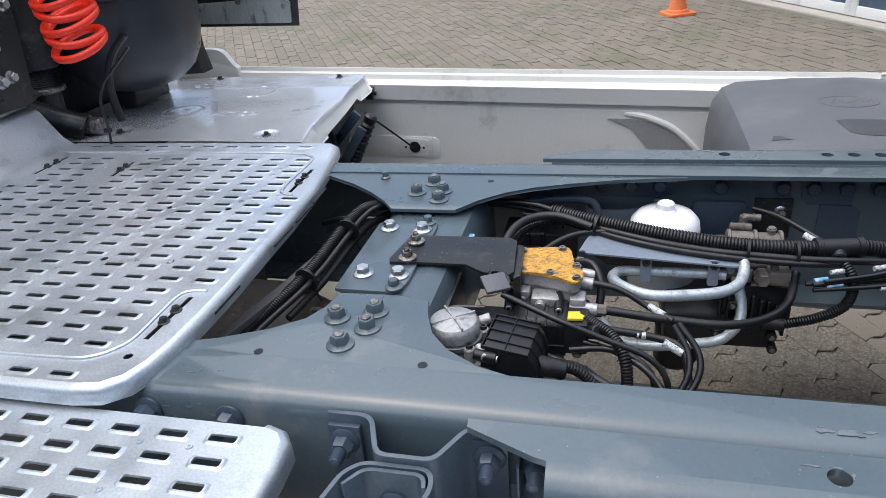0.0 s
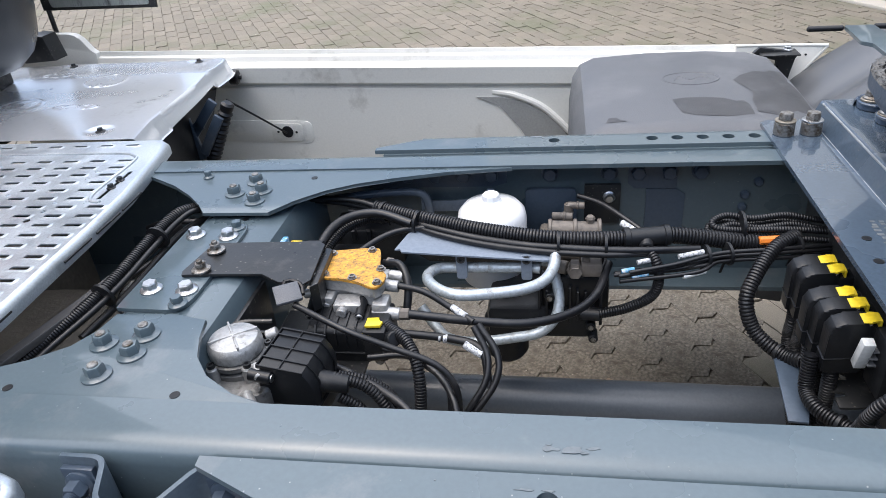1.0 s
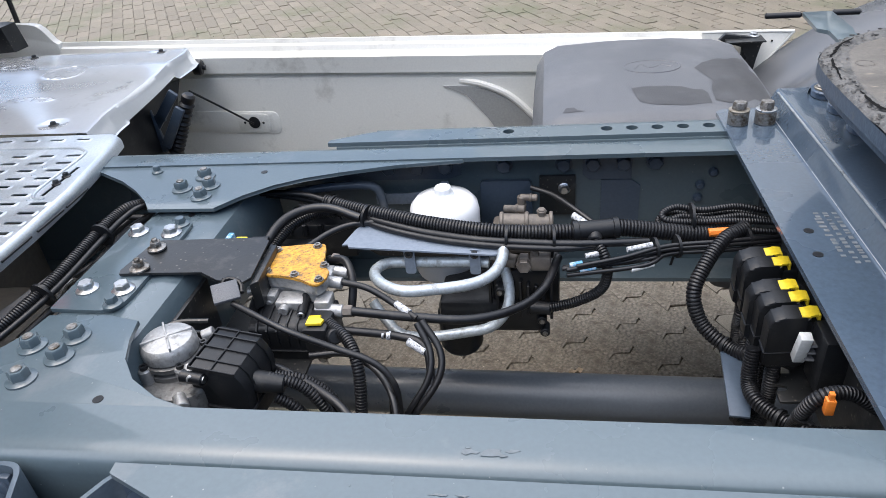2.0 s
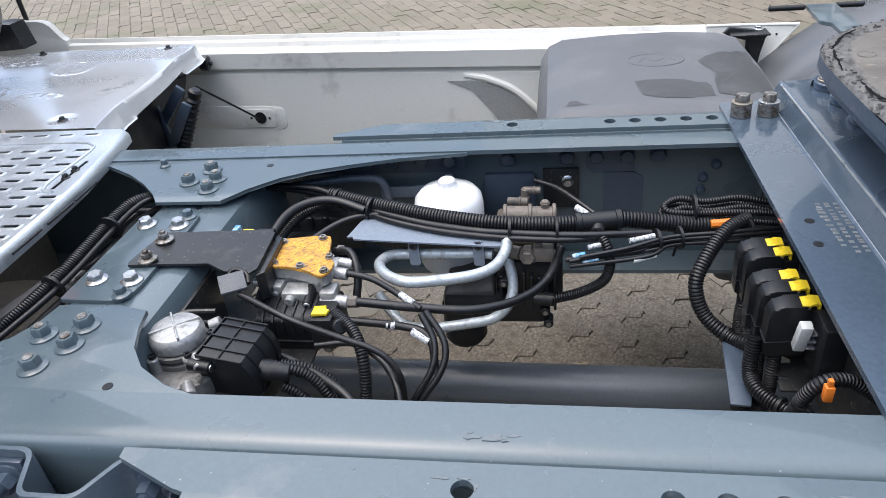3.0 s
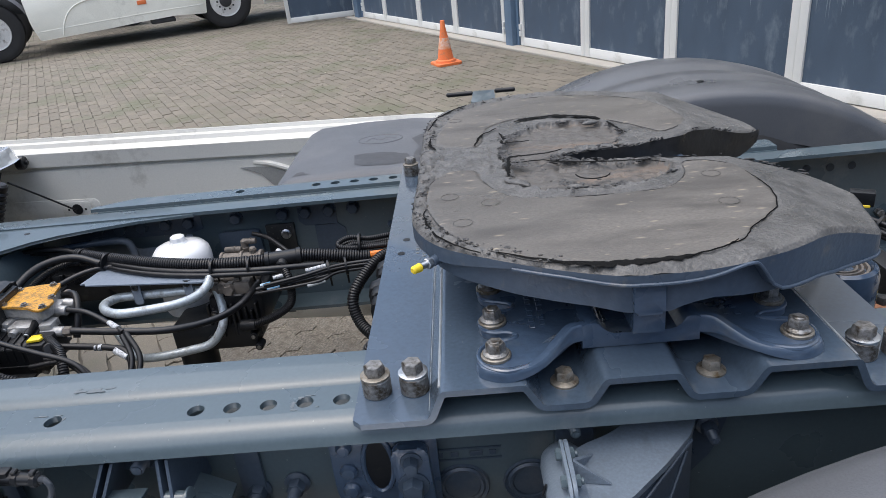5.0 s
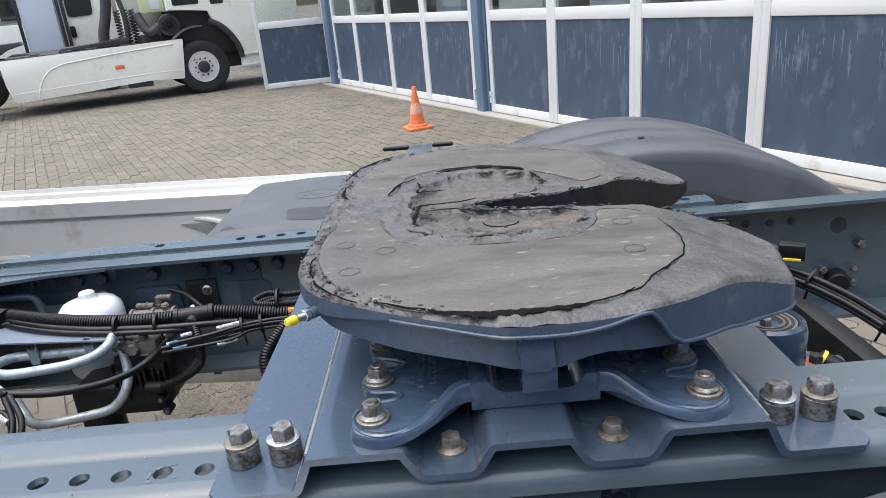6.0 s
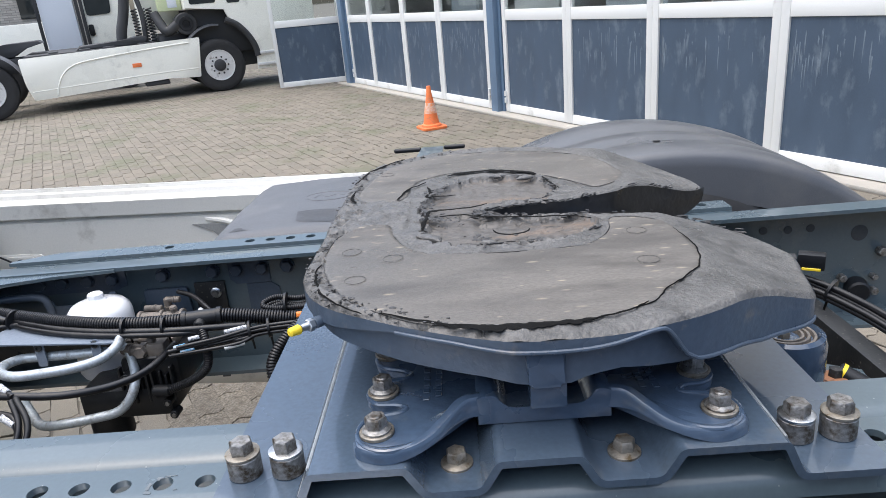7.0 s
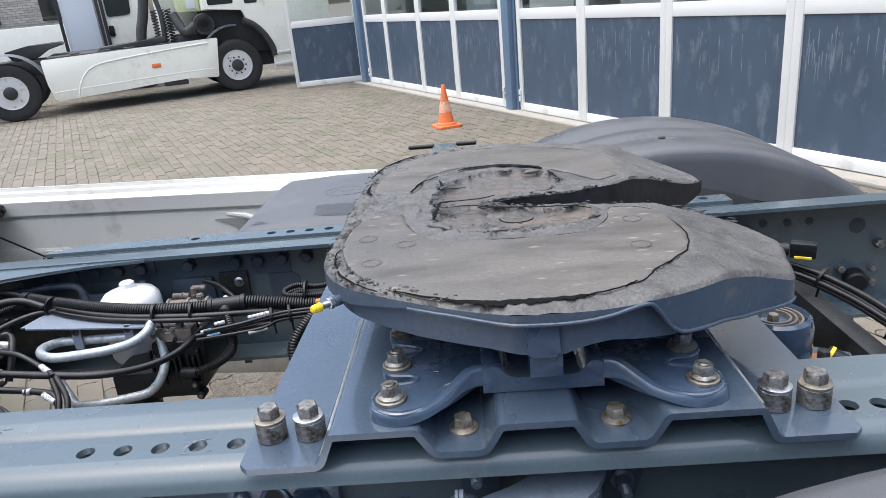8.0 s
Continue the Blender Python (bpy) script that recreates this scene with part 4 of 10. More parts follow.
    rod(bm, (0.296, -0.365, 1.164), (0.286, -0.376, 1.165), 0.0058, 0.0050, seg=14, edge=0.002)
    part("cap", bm, YELLOW, nip, "bright yellow plastic cap")
    # release handle beyond the far edge
    bm = bm_new()
    prism(bm, rounded([(0.392, 0.676), (0.446, 0.672), (0.442, 0.545), (0.436, 0.520), (0.430, 0.415), (0.392, 0.415), (0.398, 0.535), (0.383, 0.556)], 0.004), "z", 1.147, 1.154, 0.0015)
    hdl = part("release_lever", bm, CHASSIS, fw)
    for x0, x1 in ((0.322, 0.391), (0.447, 0.500)):
        bm = bm_new()
        rod(bm, (x0, 0.674, 1.150), (x1, 0.671, 1.150), 0.0058, seg=12, edge=0.003)
        part("grip", bm, RUBBER, hdl, "black grip bar")
    # black disc on the lever, the shade of its hole
    bm = bm_new()
    lathe(bm, [(0.005, 0), (0.005, 0.0006)], Matrix.Translation((0.425, 0.50, 1.1541)), 12)
    part("lever_hole", bm, BLACK, hdl)
    return fw


FW_TOP = mat("greasy_wearing_pad", (0.122, 0.112, 0.099), 0.42, vary=0.34, scale=6, bump=0.35, fine=330, dirt=(0.078, 0.071, 0.063), dirt_amount=0.36, dirt_scale=8, rough_vary=0.18, grain=0.22, spots=(0.40, 0.34, 0.25), spot_scale=52, spot_size=0.36, stretch=(0.6, 1.7, 1.0))
FW_GREY = mat("dried_grey_grease", (0.110, 0.107, 0.102), 0.45, vary=0.35, scale=18, bump=0.9, fine=210, dirt=(0.062, 0.060, 0.057), dirt_amount=0.32, dirt_scale=22, rough_vary=0.20, grain=0.22)
FW_PIT = mat("torn_pad_layer", (0.098, 0.090, 0.081), 0.48, vary=0.3, scale=18, bump=0.6, fine=120, dirt=(0.165, 0.122, 0.090), dirt_amount=0.20, dirt_scale=9, stretch=(0.6, 3.0, 1.0))
FW_RIM = mat("greasy_cast_rim", (0.065, 0.091, 0.130), 0.36, vary=0.15, scale=12, bump=0.4, fine=110, dirt=(0.16, 0.155, 0.15), dirt_amount=0.10, dirt_scale=22)
GREASE = mat("old_black_grease", (0.020, 0.019, 0.019), 0.38, vary=0.4, scale=30, bump=0.8, fine=70)
GREASE_LUMP = mat("black_grease_lumps", (0.030, 0.029, 0.029), 0.42, vary=0.5, scale=60, bump=0.8, fine=160, island=0.6)
GREASE_DRY = mat("dried_dark_grease", (0.050, 0.048, 0.046), 0.45, vary=0.5, scale=60, bump=0.8, fine=160, island=0.5)
CRACK_SHADE = mat("black_crack_shade", (0.008, 0.008, 0.008), 0.85, vary=0.3, scale=60, bump=0.5, spec=0.1)
YELLOW = mat("yellow_plastic", (0.85, 0.62, 0.03), 0.4, vary=0.06, bump=0.05)
fifth_wheel()


# ---- walkway plates behind the cab ----
def pressed_slot(bm, x, y, z, lx, ly, rise=0.0010):
    """The raised collar round a slot."""
    o = rounded([(x - lx / 2 - 0.0055, y - ly / 2 - 0.0045), (x + lx / 2 + 0.0055, y - ly / 2 - 0.0045), (x + lx / 2 + 0.0055, y + ly / 2 + 0.0045), (x - lx / 2 - 0.0055, y + ly / 2 + 0.0045)], 0.006, 3)
    i = rounded([(x - lx / 2, y - ly / 2), (x + lx / 2, y - ly / 2), (x + lx / 2, y + ly / 2), (x - lx / 2, y + ly / 2)], 0.003, 3)
    mid = [((a[0] + b[0]) / 2, (a[1] + b[1]) / 2) for a, b in zip(o, i)]
    rings = [[bm.verts.new((p[0], p[1], z)) for p in o], [bm.verts.new((p[0], p[1], z + rise)) for p in mid], [bm.verts.new((p[0], p[1], z + rise)) for p in i], [bm.verts.new((p[0], p[1], z - 0.0016)) for p in i]]
    n = len(o)
    for a, b in zip(rings, rings[1:]):
        for k in range(n):
            bm.faces.new((a[k], a[(k + 1) % n], b[(k + 1) % n], b[k]))
    return i


def skirt_edge(bm, pts, z, drop, out):
    """A rolled edge along an open line of points, turning down."""
    P = [Vector(p) for p in pts]
    prev = None
    for i, p in enumerate(P):
        t = (P[min(i + 1, len(P) - 1)] - P[max(i - 1, 0)]).normalized()
        nrm = Vector((t.y, -t.x)) * out
        ring = []
        for a in (0, 30, 60, 90):
            q = p + nrm * 0.012 * math.sin(radians(a))
            ring.append(bm.verts.new((q.x, q.y, z - 0.012 * (1 - math.cos(radians(a))))))
        q = p + nrm * 0.012
        ring.append(bm.verts.new((q.x, q.y, z - drop)))
        if prev:
            for k in range(4):
                bm.faces.new((prev[k], prev[k + 1], ring[k + 1], ring[k]))
        prev = ring


def walkway():
    w = thing("walkway_plate", (-1.3, 0, 1.0), "bare aluminium walkway plate with rows of raised slots behind the cab", "walkway plate", group="walkway plates")
    z = 1.038
    right = [(-1.030, 0.445), (-1.010, 0.430), (-0.992, 0.348), (-0.965, 0.190), (-0.955, 0.055), (-0.951, -0.062), (-0.946, -0.168), (-0.945, -0.252), (-0.947, -0.325), (-0.953, -0.365), (-0.964, -0.395), (-0.985, -0.412), (-1.02, -0.417)]
    outer = right + [(-1.70, -0.419), (-1.70, 0.445)]
    holes, bm_c = [], bm_new()
    lx, ly = 0.0315, 0.0092
    for row in range(21):
        y = -0.340 + 0.0338 * row
        for col in range(-1, 11):
            x = -1.044 - 0.0612 * col
            if col < 0 and not -0.18 < y < 0.145:
                continue
            if y > 0.20 and (abs(x + 1.447) < 0.034 or abs(x + 1.651) < 0.034):
                continue
            holes.append(pressed_slot(bm_c, x, y, z, lx, ly))
    for col in range(11):
        holes.append(pressed_slot(bm_c, -1.074 - 0.0612 * col, 0.418, z, 0.030, 0.007))
        holes.append(pressed_slot(bm_c, -1.044 - 0.0612 * col, -0.4035, z, 0.0315, 0.009))
    long_slots = [((-1.000, 0.283), (-0.997, 0.164)), ((-0.978, -0.217), (-0.981, -0.323)), ((-1.449, 0.316), (-1.445, 0.231)), ((-1.651, 0.349), (-1.651, 0.237))]
    for a, b in long_slots:
        A2, B2 = Vector(a), Vector(b)
        t = (B2 - A2).normalized()
        nn = Vector((-t.y, t.x)) * 0.004
        holes.append([tuple(A2 + nn), tuple(B2 + nn), tuple(B2 - nn), tuple(A2 - nn)])
    for x, y in [(-1.197, -0.1205), (-1.0745, -0.1205), (-1.205, 0.0825), (-1.083, 0.0825), (-0.981, -0.360), (-1.468, 0.394)]:
        holes.append(disc(x, y, 0.0062, 12))
    bm = bm_new()
    sheet(bm, outer, holes, z - 0.0015, z)
    part("tread_sheet", bm, ALU, w)
    tagged(part("slot_collar", bm_c, ALU, w), kind="stuff")
    bm = bm_new()
    skirt_edge(bm, [(-1.70, -0.417), (-1.35, -0.417)] + list(reversed(right)), z, 0.026, 1)
    part("rolled_edge", bm, ALU, w)
    # narrow black strips that paint the shade of slits along the rolled edge
    for (xa, ya), (xb, yb) in (((-0.946, 0.215), (-0.9425, 0.145)), ((-0.9425, 0.135), (-0.9415, 0.062)), ((-0.9415, 0.045), (-0.940, -0.03)), ((-0.936, -0.16), (-0.9345, -0.235))):
        bm = bm_new()
        tube(bm, [(xa + 0.0010, ya, z - 0.0135), (xb + 0.0010, yb, z - 0.0135)], 0.0022, step=0.02, seg=6)
        part("edge_slit", bm, BLACK, w, "black strip for the shade of a slit in the rolled edge")
    # pressed ridge that follows the edge
    bm = bm_new()
    tube(bm, [(-1.70, -0.376, z), (-1.30, -0.376, z), (-1.07, -0.374, z), (-1.025, -0.365, z), (-1.006, -0.345, z), (-0.998, -0.320, z), (-1.000, -0.24, z), (-0.997, -0.212, z), (-0.985, -0.202, z), (-0.962, -0.200, z)], 0.0035, step=0.01, seg=8)
    part("pressed_ridge", bm, ALU, w)
    bm = bm_new()
    tube(bm, [(-1.70, 0.378, z), (-1.30, 0.377, z), (-1.09, 0.374, z), (-1.04, 0.362, z), (-1.022, 0.33, z), (-1.020, 0.20, z), (-1.010, 0.158, z), (-0.985, 0.150, z)], 0.0035, step=0.01, seg=8)
    part("pressed_ridge", bm, ALU, w)
    # upstand at the cab's side
    bm = bm_new()
    prof = [(-1.66, z), (-1.70, z + 0.004), (-1.725, z + 0.02), (-1.77, z + 0.085), (-1.79, z + 0.098), (-1.83, z + 0.10)]
    up = [bm.verts.new((x + 0.0 * k, -0.445, zz)) for k, (x, zz) in enumerate(prof)]
    dn = [bm.verts.new((x, 0.43, zz)) for x, zz in prof]
    for i in range(len(prof) - 1):
        bm.faces.new((up[i], up[i + 1], dn[i + 1], dn[i]))
    bmesh.ops.solidify(bm, geom=bm.faces[:], thickness=0.003)
    part("upstand", bm, ALU, w)
    for (a, b) in long_slots:
        for f in (0.35, 0.62):
            p = Vector(a).lerp(Vector(b), f)
            bm = bm_new()
            m = Matrix.Translation((p.x, p.y, z))
            lathe(bm, [(0.0085, 0), (0.0085, 0.0015), (0.005, 0.003)], m, 14)
            hexagon(bm, m @ Matrix.Translation((0, 0, 0.002)), 0.010, 0.006)
            part("screw", bm, BLACK_METAL, w, "dark hexagon screw and washer")
    # little round tread dimples
    for k in range(34):
        x, y = RND.uniform(-1.6, -1.02), RND.uniform(-0.30, 0.31)
        x = -1.0134 - 0.0612 * round((-1.0134 - x) / 0.0612)
        y = -0.3231 + 0.0338 * round((y + 0.3231) / 0.0338)
        bm = bm_new()
        lathe(bm, [(0.0048, 0), (0.0040, 0.0016), (0.0020, 0.0016), (0.0014, 0.0004)], Matrix.Translation((x, y, z)), 10)
        part("tread_dimple", bm, ALU, w)
    return w


walkway()


def step_plate():
    w = thing("walkway_plate", (-1.1, -0.6, 0.97), "bare aluminium step plate with large raised slots beside the rail", "walkway plate", group="walkway plates")
    z = 1.006
    edge = [(-0.768, -0.424), (-0.749, -0.430), (-0.740, -0.442), (-0.737, -0.482), (-0.738, -0.56), (-0.748, -0.70)]
    outer = edge + [(-1.5, -0.70), (-1.5, -0.424)]
    holes, bm_c = [], bm_new()
    for row in range(6):
        y = -0.4497 - row * 0.0353
        x = -0.8055
        while x > -1.46:
            holes.append(pressed_slot(bm_c, x, y, z, 0.0335, 0.0110, 0.0020))
            x -= 0.0625
    bm = bm_new()
    sheet(bm, outer, holes, z - 0.0015, z)
    part("tread_sheet", bm, ALU, w)
    tagged(part("slot_collar", bm_c, ALU, w), kind="stuff")
    bm = bm_new()
    skirt_edge(bm, edge, z, 0.03, -1)
    part("rolled_edge", bm, ALU, w)
    for x, y in [(-0.838, -0.466), (-0.900, -0.467), (-1.024, -0.467), (-0.900, -0.538)]:
        bm = bm_new()
        lathe(bm, [(0.0048, 0), (0.0040, 0.0016), (0.0020, 0.0016), (0.0014, 0.0004)], Matrix.Translation((x, y, z)), 12)
        part("tread_dimple", bm, ALU, w)


step_plate()


def cover_plate():
    c = thing("cover_plate", (-1.4, 0.8, 1.0), "shiny pressed aluminium cover plate with embossed ovals and bolts", "cover plate")

    def edge_at(y):
        return float(np.interp(y, [0.485, 0.606, 0.72, 0.83, 0.95, 1.09, 1.13, 1.165, 1.19, 1.205], [-1.100, -1.126, -1.134, -1.140, -1.148, -1.155, -1.165, -1.185, -1.215, -1.25]))

    def hgt(x, y):
        z = 1.028
        t = max(0.0, min(1.0, (x - edge_at(y) + 0.016) / 0.024))
        z -= 0.046 * t * t * (3 - 2 * t)
        z -= 0.03 * max(0, (y - 1.13) / 0.10) ** 1.4 if y > 1.13 else 0
        z += 0.005 * math.exp(-((y - 0.98) / 0.07) ** 2) * (1 if x < -1.15 else 0.6)
        z += 0.004 * math.sin(x * 9 + y * 4) * 0.35
        for bx, by in BOLTS:
            r = math.hypot(x - bx, y - by)
            if r < 0.035:
                z -= 0.004 * (1 - (r / 0.035) ** 2)
        for ox, oy, ra, rb in OVALS:
            q = math.hypot((x - ox) / ra, (y - oy) / rb)
            z += 0.0022 * math.exp(-((q - 1) / 0.06) ** 2)
            if q < 0.75:
                z += 0.0014 * max(0, math.sin((x - ox) * 110 + (y - oy) * 40) * math.cos((y - oy) * 90))
        return z
    BOLTS = [(-1.235, 0.546), (-1.260, 1.121), (-1.687, 1.124), (-1.671, 0.568)]
    OVALS = [(-1.454, 0.934, 0.058, 0.050), (-1.594, 0.743, 0.058, 0.048), (-1.41, 0.715, 0.06, 0.016), (-1.655, 1.005, 0.05, 0.02)]
    bm = bm_new()
    nx, ny = 170, 150
    grid = []
    for j in range(ny + 1):
        v = j / ny
        y = 0.485 + v * 0.72
        x_right = edge_at(y) + float(np.interp(y, [0.655, 0.665, 0.965, 0.985], [0.010, 0.004, 0.000, 0.009]))
        x_left = -1.92
        grid.append([bm.verts.new((x_left + (x_right - x_left) * i / nx, y, hgt(x_left + (x_right - x_left) * i / nx, y))) for i in range(nx + 1)])
    for j in range(ny):
        for i in range(nx):
            bm.faces.new((grid[j][i], grid[j][i + 1], grid[j + 1][i + 1], grid[j + 1][i]))
    bmesh.ops.solidify(bm, geom=bm.faces[:], thickness=0.0025)
    part("pressed_sheet", bm, ALU_SMOOTH, c)
    for bx, by in BOLTS:
        bm = bm_new()
        m = Matrix.Translation((bx, by, hgt(bx, by)))
        lathe(bm, [(0.012, 0), (0.012, 0.002), (0.007, 0.004)], m, 16)
        hexagon(bm, m @ Matrix.Translation((0, 0, 0.003)), 0.012, 0.007)
        part("bolt", bm, BLACK_METAL, c, "dark hexagon bolt and washer")
    return c


ALU_SMOOTH = mat("polished_aluminium", (0.82, 0.84, 0.86), 0.22, metal=0.65, vary=0.04, scale=6, bump=0.02, fine=120, dirt=(0.60, 0.61, 0.61), dirt_amount=0.02, dirt_scale=8, rough_vary=0.05, grain=0.02)
cover_plate()


# ---- far side skirt ----
def side_skirt():
    sk = thing("side_skirt", (-0.6, 1.25, 0.3), "off-white painted side skirt seen from its inner face", "side skirt")
    prof = [(1.262, 0.24), (1.240, 0.28), (1.236, 0.60), (1.238, 0.882), (1.250, 0.886), (1.250, 0.897), (1.231, 0.901), (1.229, 0.950), (1.236, 0.956), (1.258, 0.962), (1.264, 0.976), (1.278, 0.980), (1.283, 0.992), (1.289, 0.992), (1.289, 0.96), (1.275, 0.88), (1.272, 0.24)]
    bm = bm_new()
    prism(bm, prof, "x", -1.695, 0.30)
    part("inner_panel", bm, WHITE_PAINT, sk)
    # rising end towards the cab
    bm = bm_new()
    prism(bm, rounded([(-1.695, 0.24), (-1.695, 0.992), (-1.71, 1.000), (-1.745, 1.048), (-1.775, 1.056), (-2.1, 1.060), (-2.1, 0.24)], [0, 0, 0.01, 0.015, 0.02, 0, 0]), "y", 1.262, 1.289, 0.003)
    part("raised_end", bm, WHITE_PAINT, sk)
    # pointed rear end with a folded edge
    bm = bm_new()
    prism(bm, [(0.30, 0.30), (0.30, 0.992), (0.526, 0.994), (0.440, 0.87), (0.39, 0.72), (0.36, 0.5)], "y", 1.270, 1.286, 0.002)
    part("pointed_end", bm, WHITE_PAINT, sk)
    bm = bm_new()
    tube(bm, [(0.30, 1.272, 0.992), (0.41, 1.272, 0.993), (0.522, 1.272, 0.992), (0.526, 1.272, 0.988), (0.483, 1.272, 0.930), (0.440, 1.272, 0.868), (0.39, 1.272, 0.72)], 0.0042, seg=8, step=0.01)
    part("folded_edge", bm, WHITE_PAINT, sk)
    for x in (0.432, 0.455, 0.478):
        bm = bm_new()
        rod(bm, (x, 1.2705, 0.968), (x, 1.2685, 0.968), 0.0028, seg=8)
        part("rivet", bm, BLACK_METAL, sk)
    # moulding of the wheel arch
    bm = bm_new()
    tube(bm, [(-0.37, 1.246, 0.872), (-0.33, 1.241, 0.868), (-0.30, 1.2385, 0.862), (-0.235, 1.2385, 0.835), (-0.185, 1.2385, 0.795), (-0.135, 1.2385, 0.74), (-0.10, 1.2385, 0.68)], 0.011, seg=10)
    part("arch_moulding", bm, WHITE_PAINT, sk)
    bm = bm_new()
    prism(bm, [(-0.42, 0.858), (-0.35, 0.858), (-0.28, 0.845), (-0.215, 0.81), (-0.17, 0.77), (-0.12, 0.70), (-0.12, 0.60), (-0.21, 0.60), (-0.235, 0.67), (-0.29, 0.76), (-0.35, 0.83)], "y", 1.2335, 1.2385)
    part("arch_shade_panel", bm, SKIRT_GREY, sk, "greyer moulded strip beside the arch")
    # latch plate with a hole
    bm = bm_new()
    prism(bm, rounded([(-1.30, 0.700), (-0.965, 0.700), (-0.965, 0.775), (-1.30, 0.775)], 0.022), "y", 1.2345, 1.240, 0.0015)
    part("latch_recess", bm, WHITE_PAINT, sk)
    bm = bm_new()
    b2 = rounded([(-1.108, 0.708), (-0.998, 0.708), (-0.998, 0.768), (-1.108, 0.768)], 0.016)
    prism(bm, b2, "y", 1.2300, 1.2330, 0.0008)
    lp = part("latch_plate", bm, WHITE_PAINT, sk)
    # black disc on the plate stands for the shade in its hole
    bm = bm_new()
    rod(bm, (-1.051, 1.2298, 0.740), (-1.051, 1.2270, 0.740), 0.0195, seg=20)
    part("latch_hole", bm, BLACK, lp, "black disc for the shade in a round hole with a cable eye")
    for x in (-1.084, -1.020):
        bm = bm_new()
        rod(bm, (x, 1.2298, 0.739), (x, 1.2278, 0.739), 0.004, seg=10)
        part("rivet", bm, BLACK_METAL, lp)
    # the skirt runs slightly inwards and down towards the rear
    base = BASES[sk.name]
    lean = Matrix(((1, 0, 0, 0), (-0.066, 1, 0, -0.066 * 1.70), (-0.018, 0, 1, 0.038 - 0.018 * 1.70), (0, 0, 0, 1)))
    local = Matrix.Translation(-base) @ lean @ Matrix.Translation(base)
    for ob in sk.children_recursive:
        ob.data.transform(local)
    return sk


SKIRT_GREY = mat("grey_skirt_strip", (0.33, 0.33, 0.315), 0.4, vary=0.06, scale=3)
side_skirt()
bm = bm_new()
tube(bm, [(-1.150, 1.02, 0.935), (-1.10, 1.10, 0.85), (-1.051, 1.178, 0.765)], 0.0032, seg=8)
single("latch_cable", bm, RUBBER, "thin black cable hooked into the skirt's latch plate", "cable")
bm = bm_new()
rod(bm, (-1.195, 1.165, 0.962), (-1.168, 1.170, 0.958), 0.024, seg=20, edge=0.004)
rod(bm, (-1.168, 1.170, 0.958), (-1.160, 1.1715, 0.957), 0.008, seg=8)
single("rubber_buffer", bm, RUBBER, "black rubber buffer under the cover plate's corner", "rubber buffer")
# cover bracket beneath the aluminium plate
sb = thing("cover_bracket", (-1.12, 0.7, 0.75), "black plastic bracket with a ribbed sleeve under the cover plate", "bracket")
bm = bm_new()
lathe(bm, [(0.016, 0.0)] + [(0.0205 + 0.0012 * math.sin(k * 1.7) if k % 2 else 0.0168, 0.0072 * k) for k in range(1, 29)] + [(0.0185, 0.207), (0.0185, 0.222), (0.012, 0.228), (0.0, 0.228)], along((-1.190, 0.90, 0.764), (-1.079, 0.90, 0.976)), 20)
part("bellows", bm, RUBBER, sb, "black ribbed rubber sleeve")
for p, q in (((-1.265, 0.90, 0.815), (-1.128, 0.90, 0.972)), ((-1.223, 0.895, 0.925), (-1.204, 0.895, 0.800)), ((-1.183, 0.875, 0.825), (-1.108, 0.875, 0.935)), ((-1.300, 0.90, 0.845), (-1.180, 0.90, 0.905))):
    bm = bm_new()
    b2 = bm_new()
    d = (Vector(q) - Vector(p)).length
    box(b2, -0.006, 0.006, -0.014, 0.014, 0, d, 0.003)
    put(bm, b2, along(p, q))
    part("web_strut", bm, CHASSIS_DARK, sb, "dark blue-grey steel strut")
bm = bm_new()
prism(bm, [(0.46, 0.70), (0.47, 0.965), (0.95, 0.97), (1.10, 0.95), (1.0, 0.85), (0.90, 0.70)], "x", -1.26, -1.21, 0.005)
part("side_plate", bm, BLACK, sb)


# ---- mudguards ----
WIPED = mat("wiped_grey_plastic", (0.052, 0.053, 0.057), 0.5, vary=0.2, scale=9, bump=0.3, fine=420, dirt=(0.08, 0.082, 0.088), dirt_amount=0.3, dirt_scale=7)


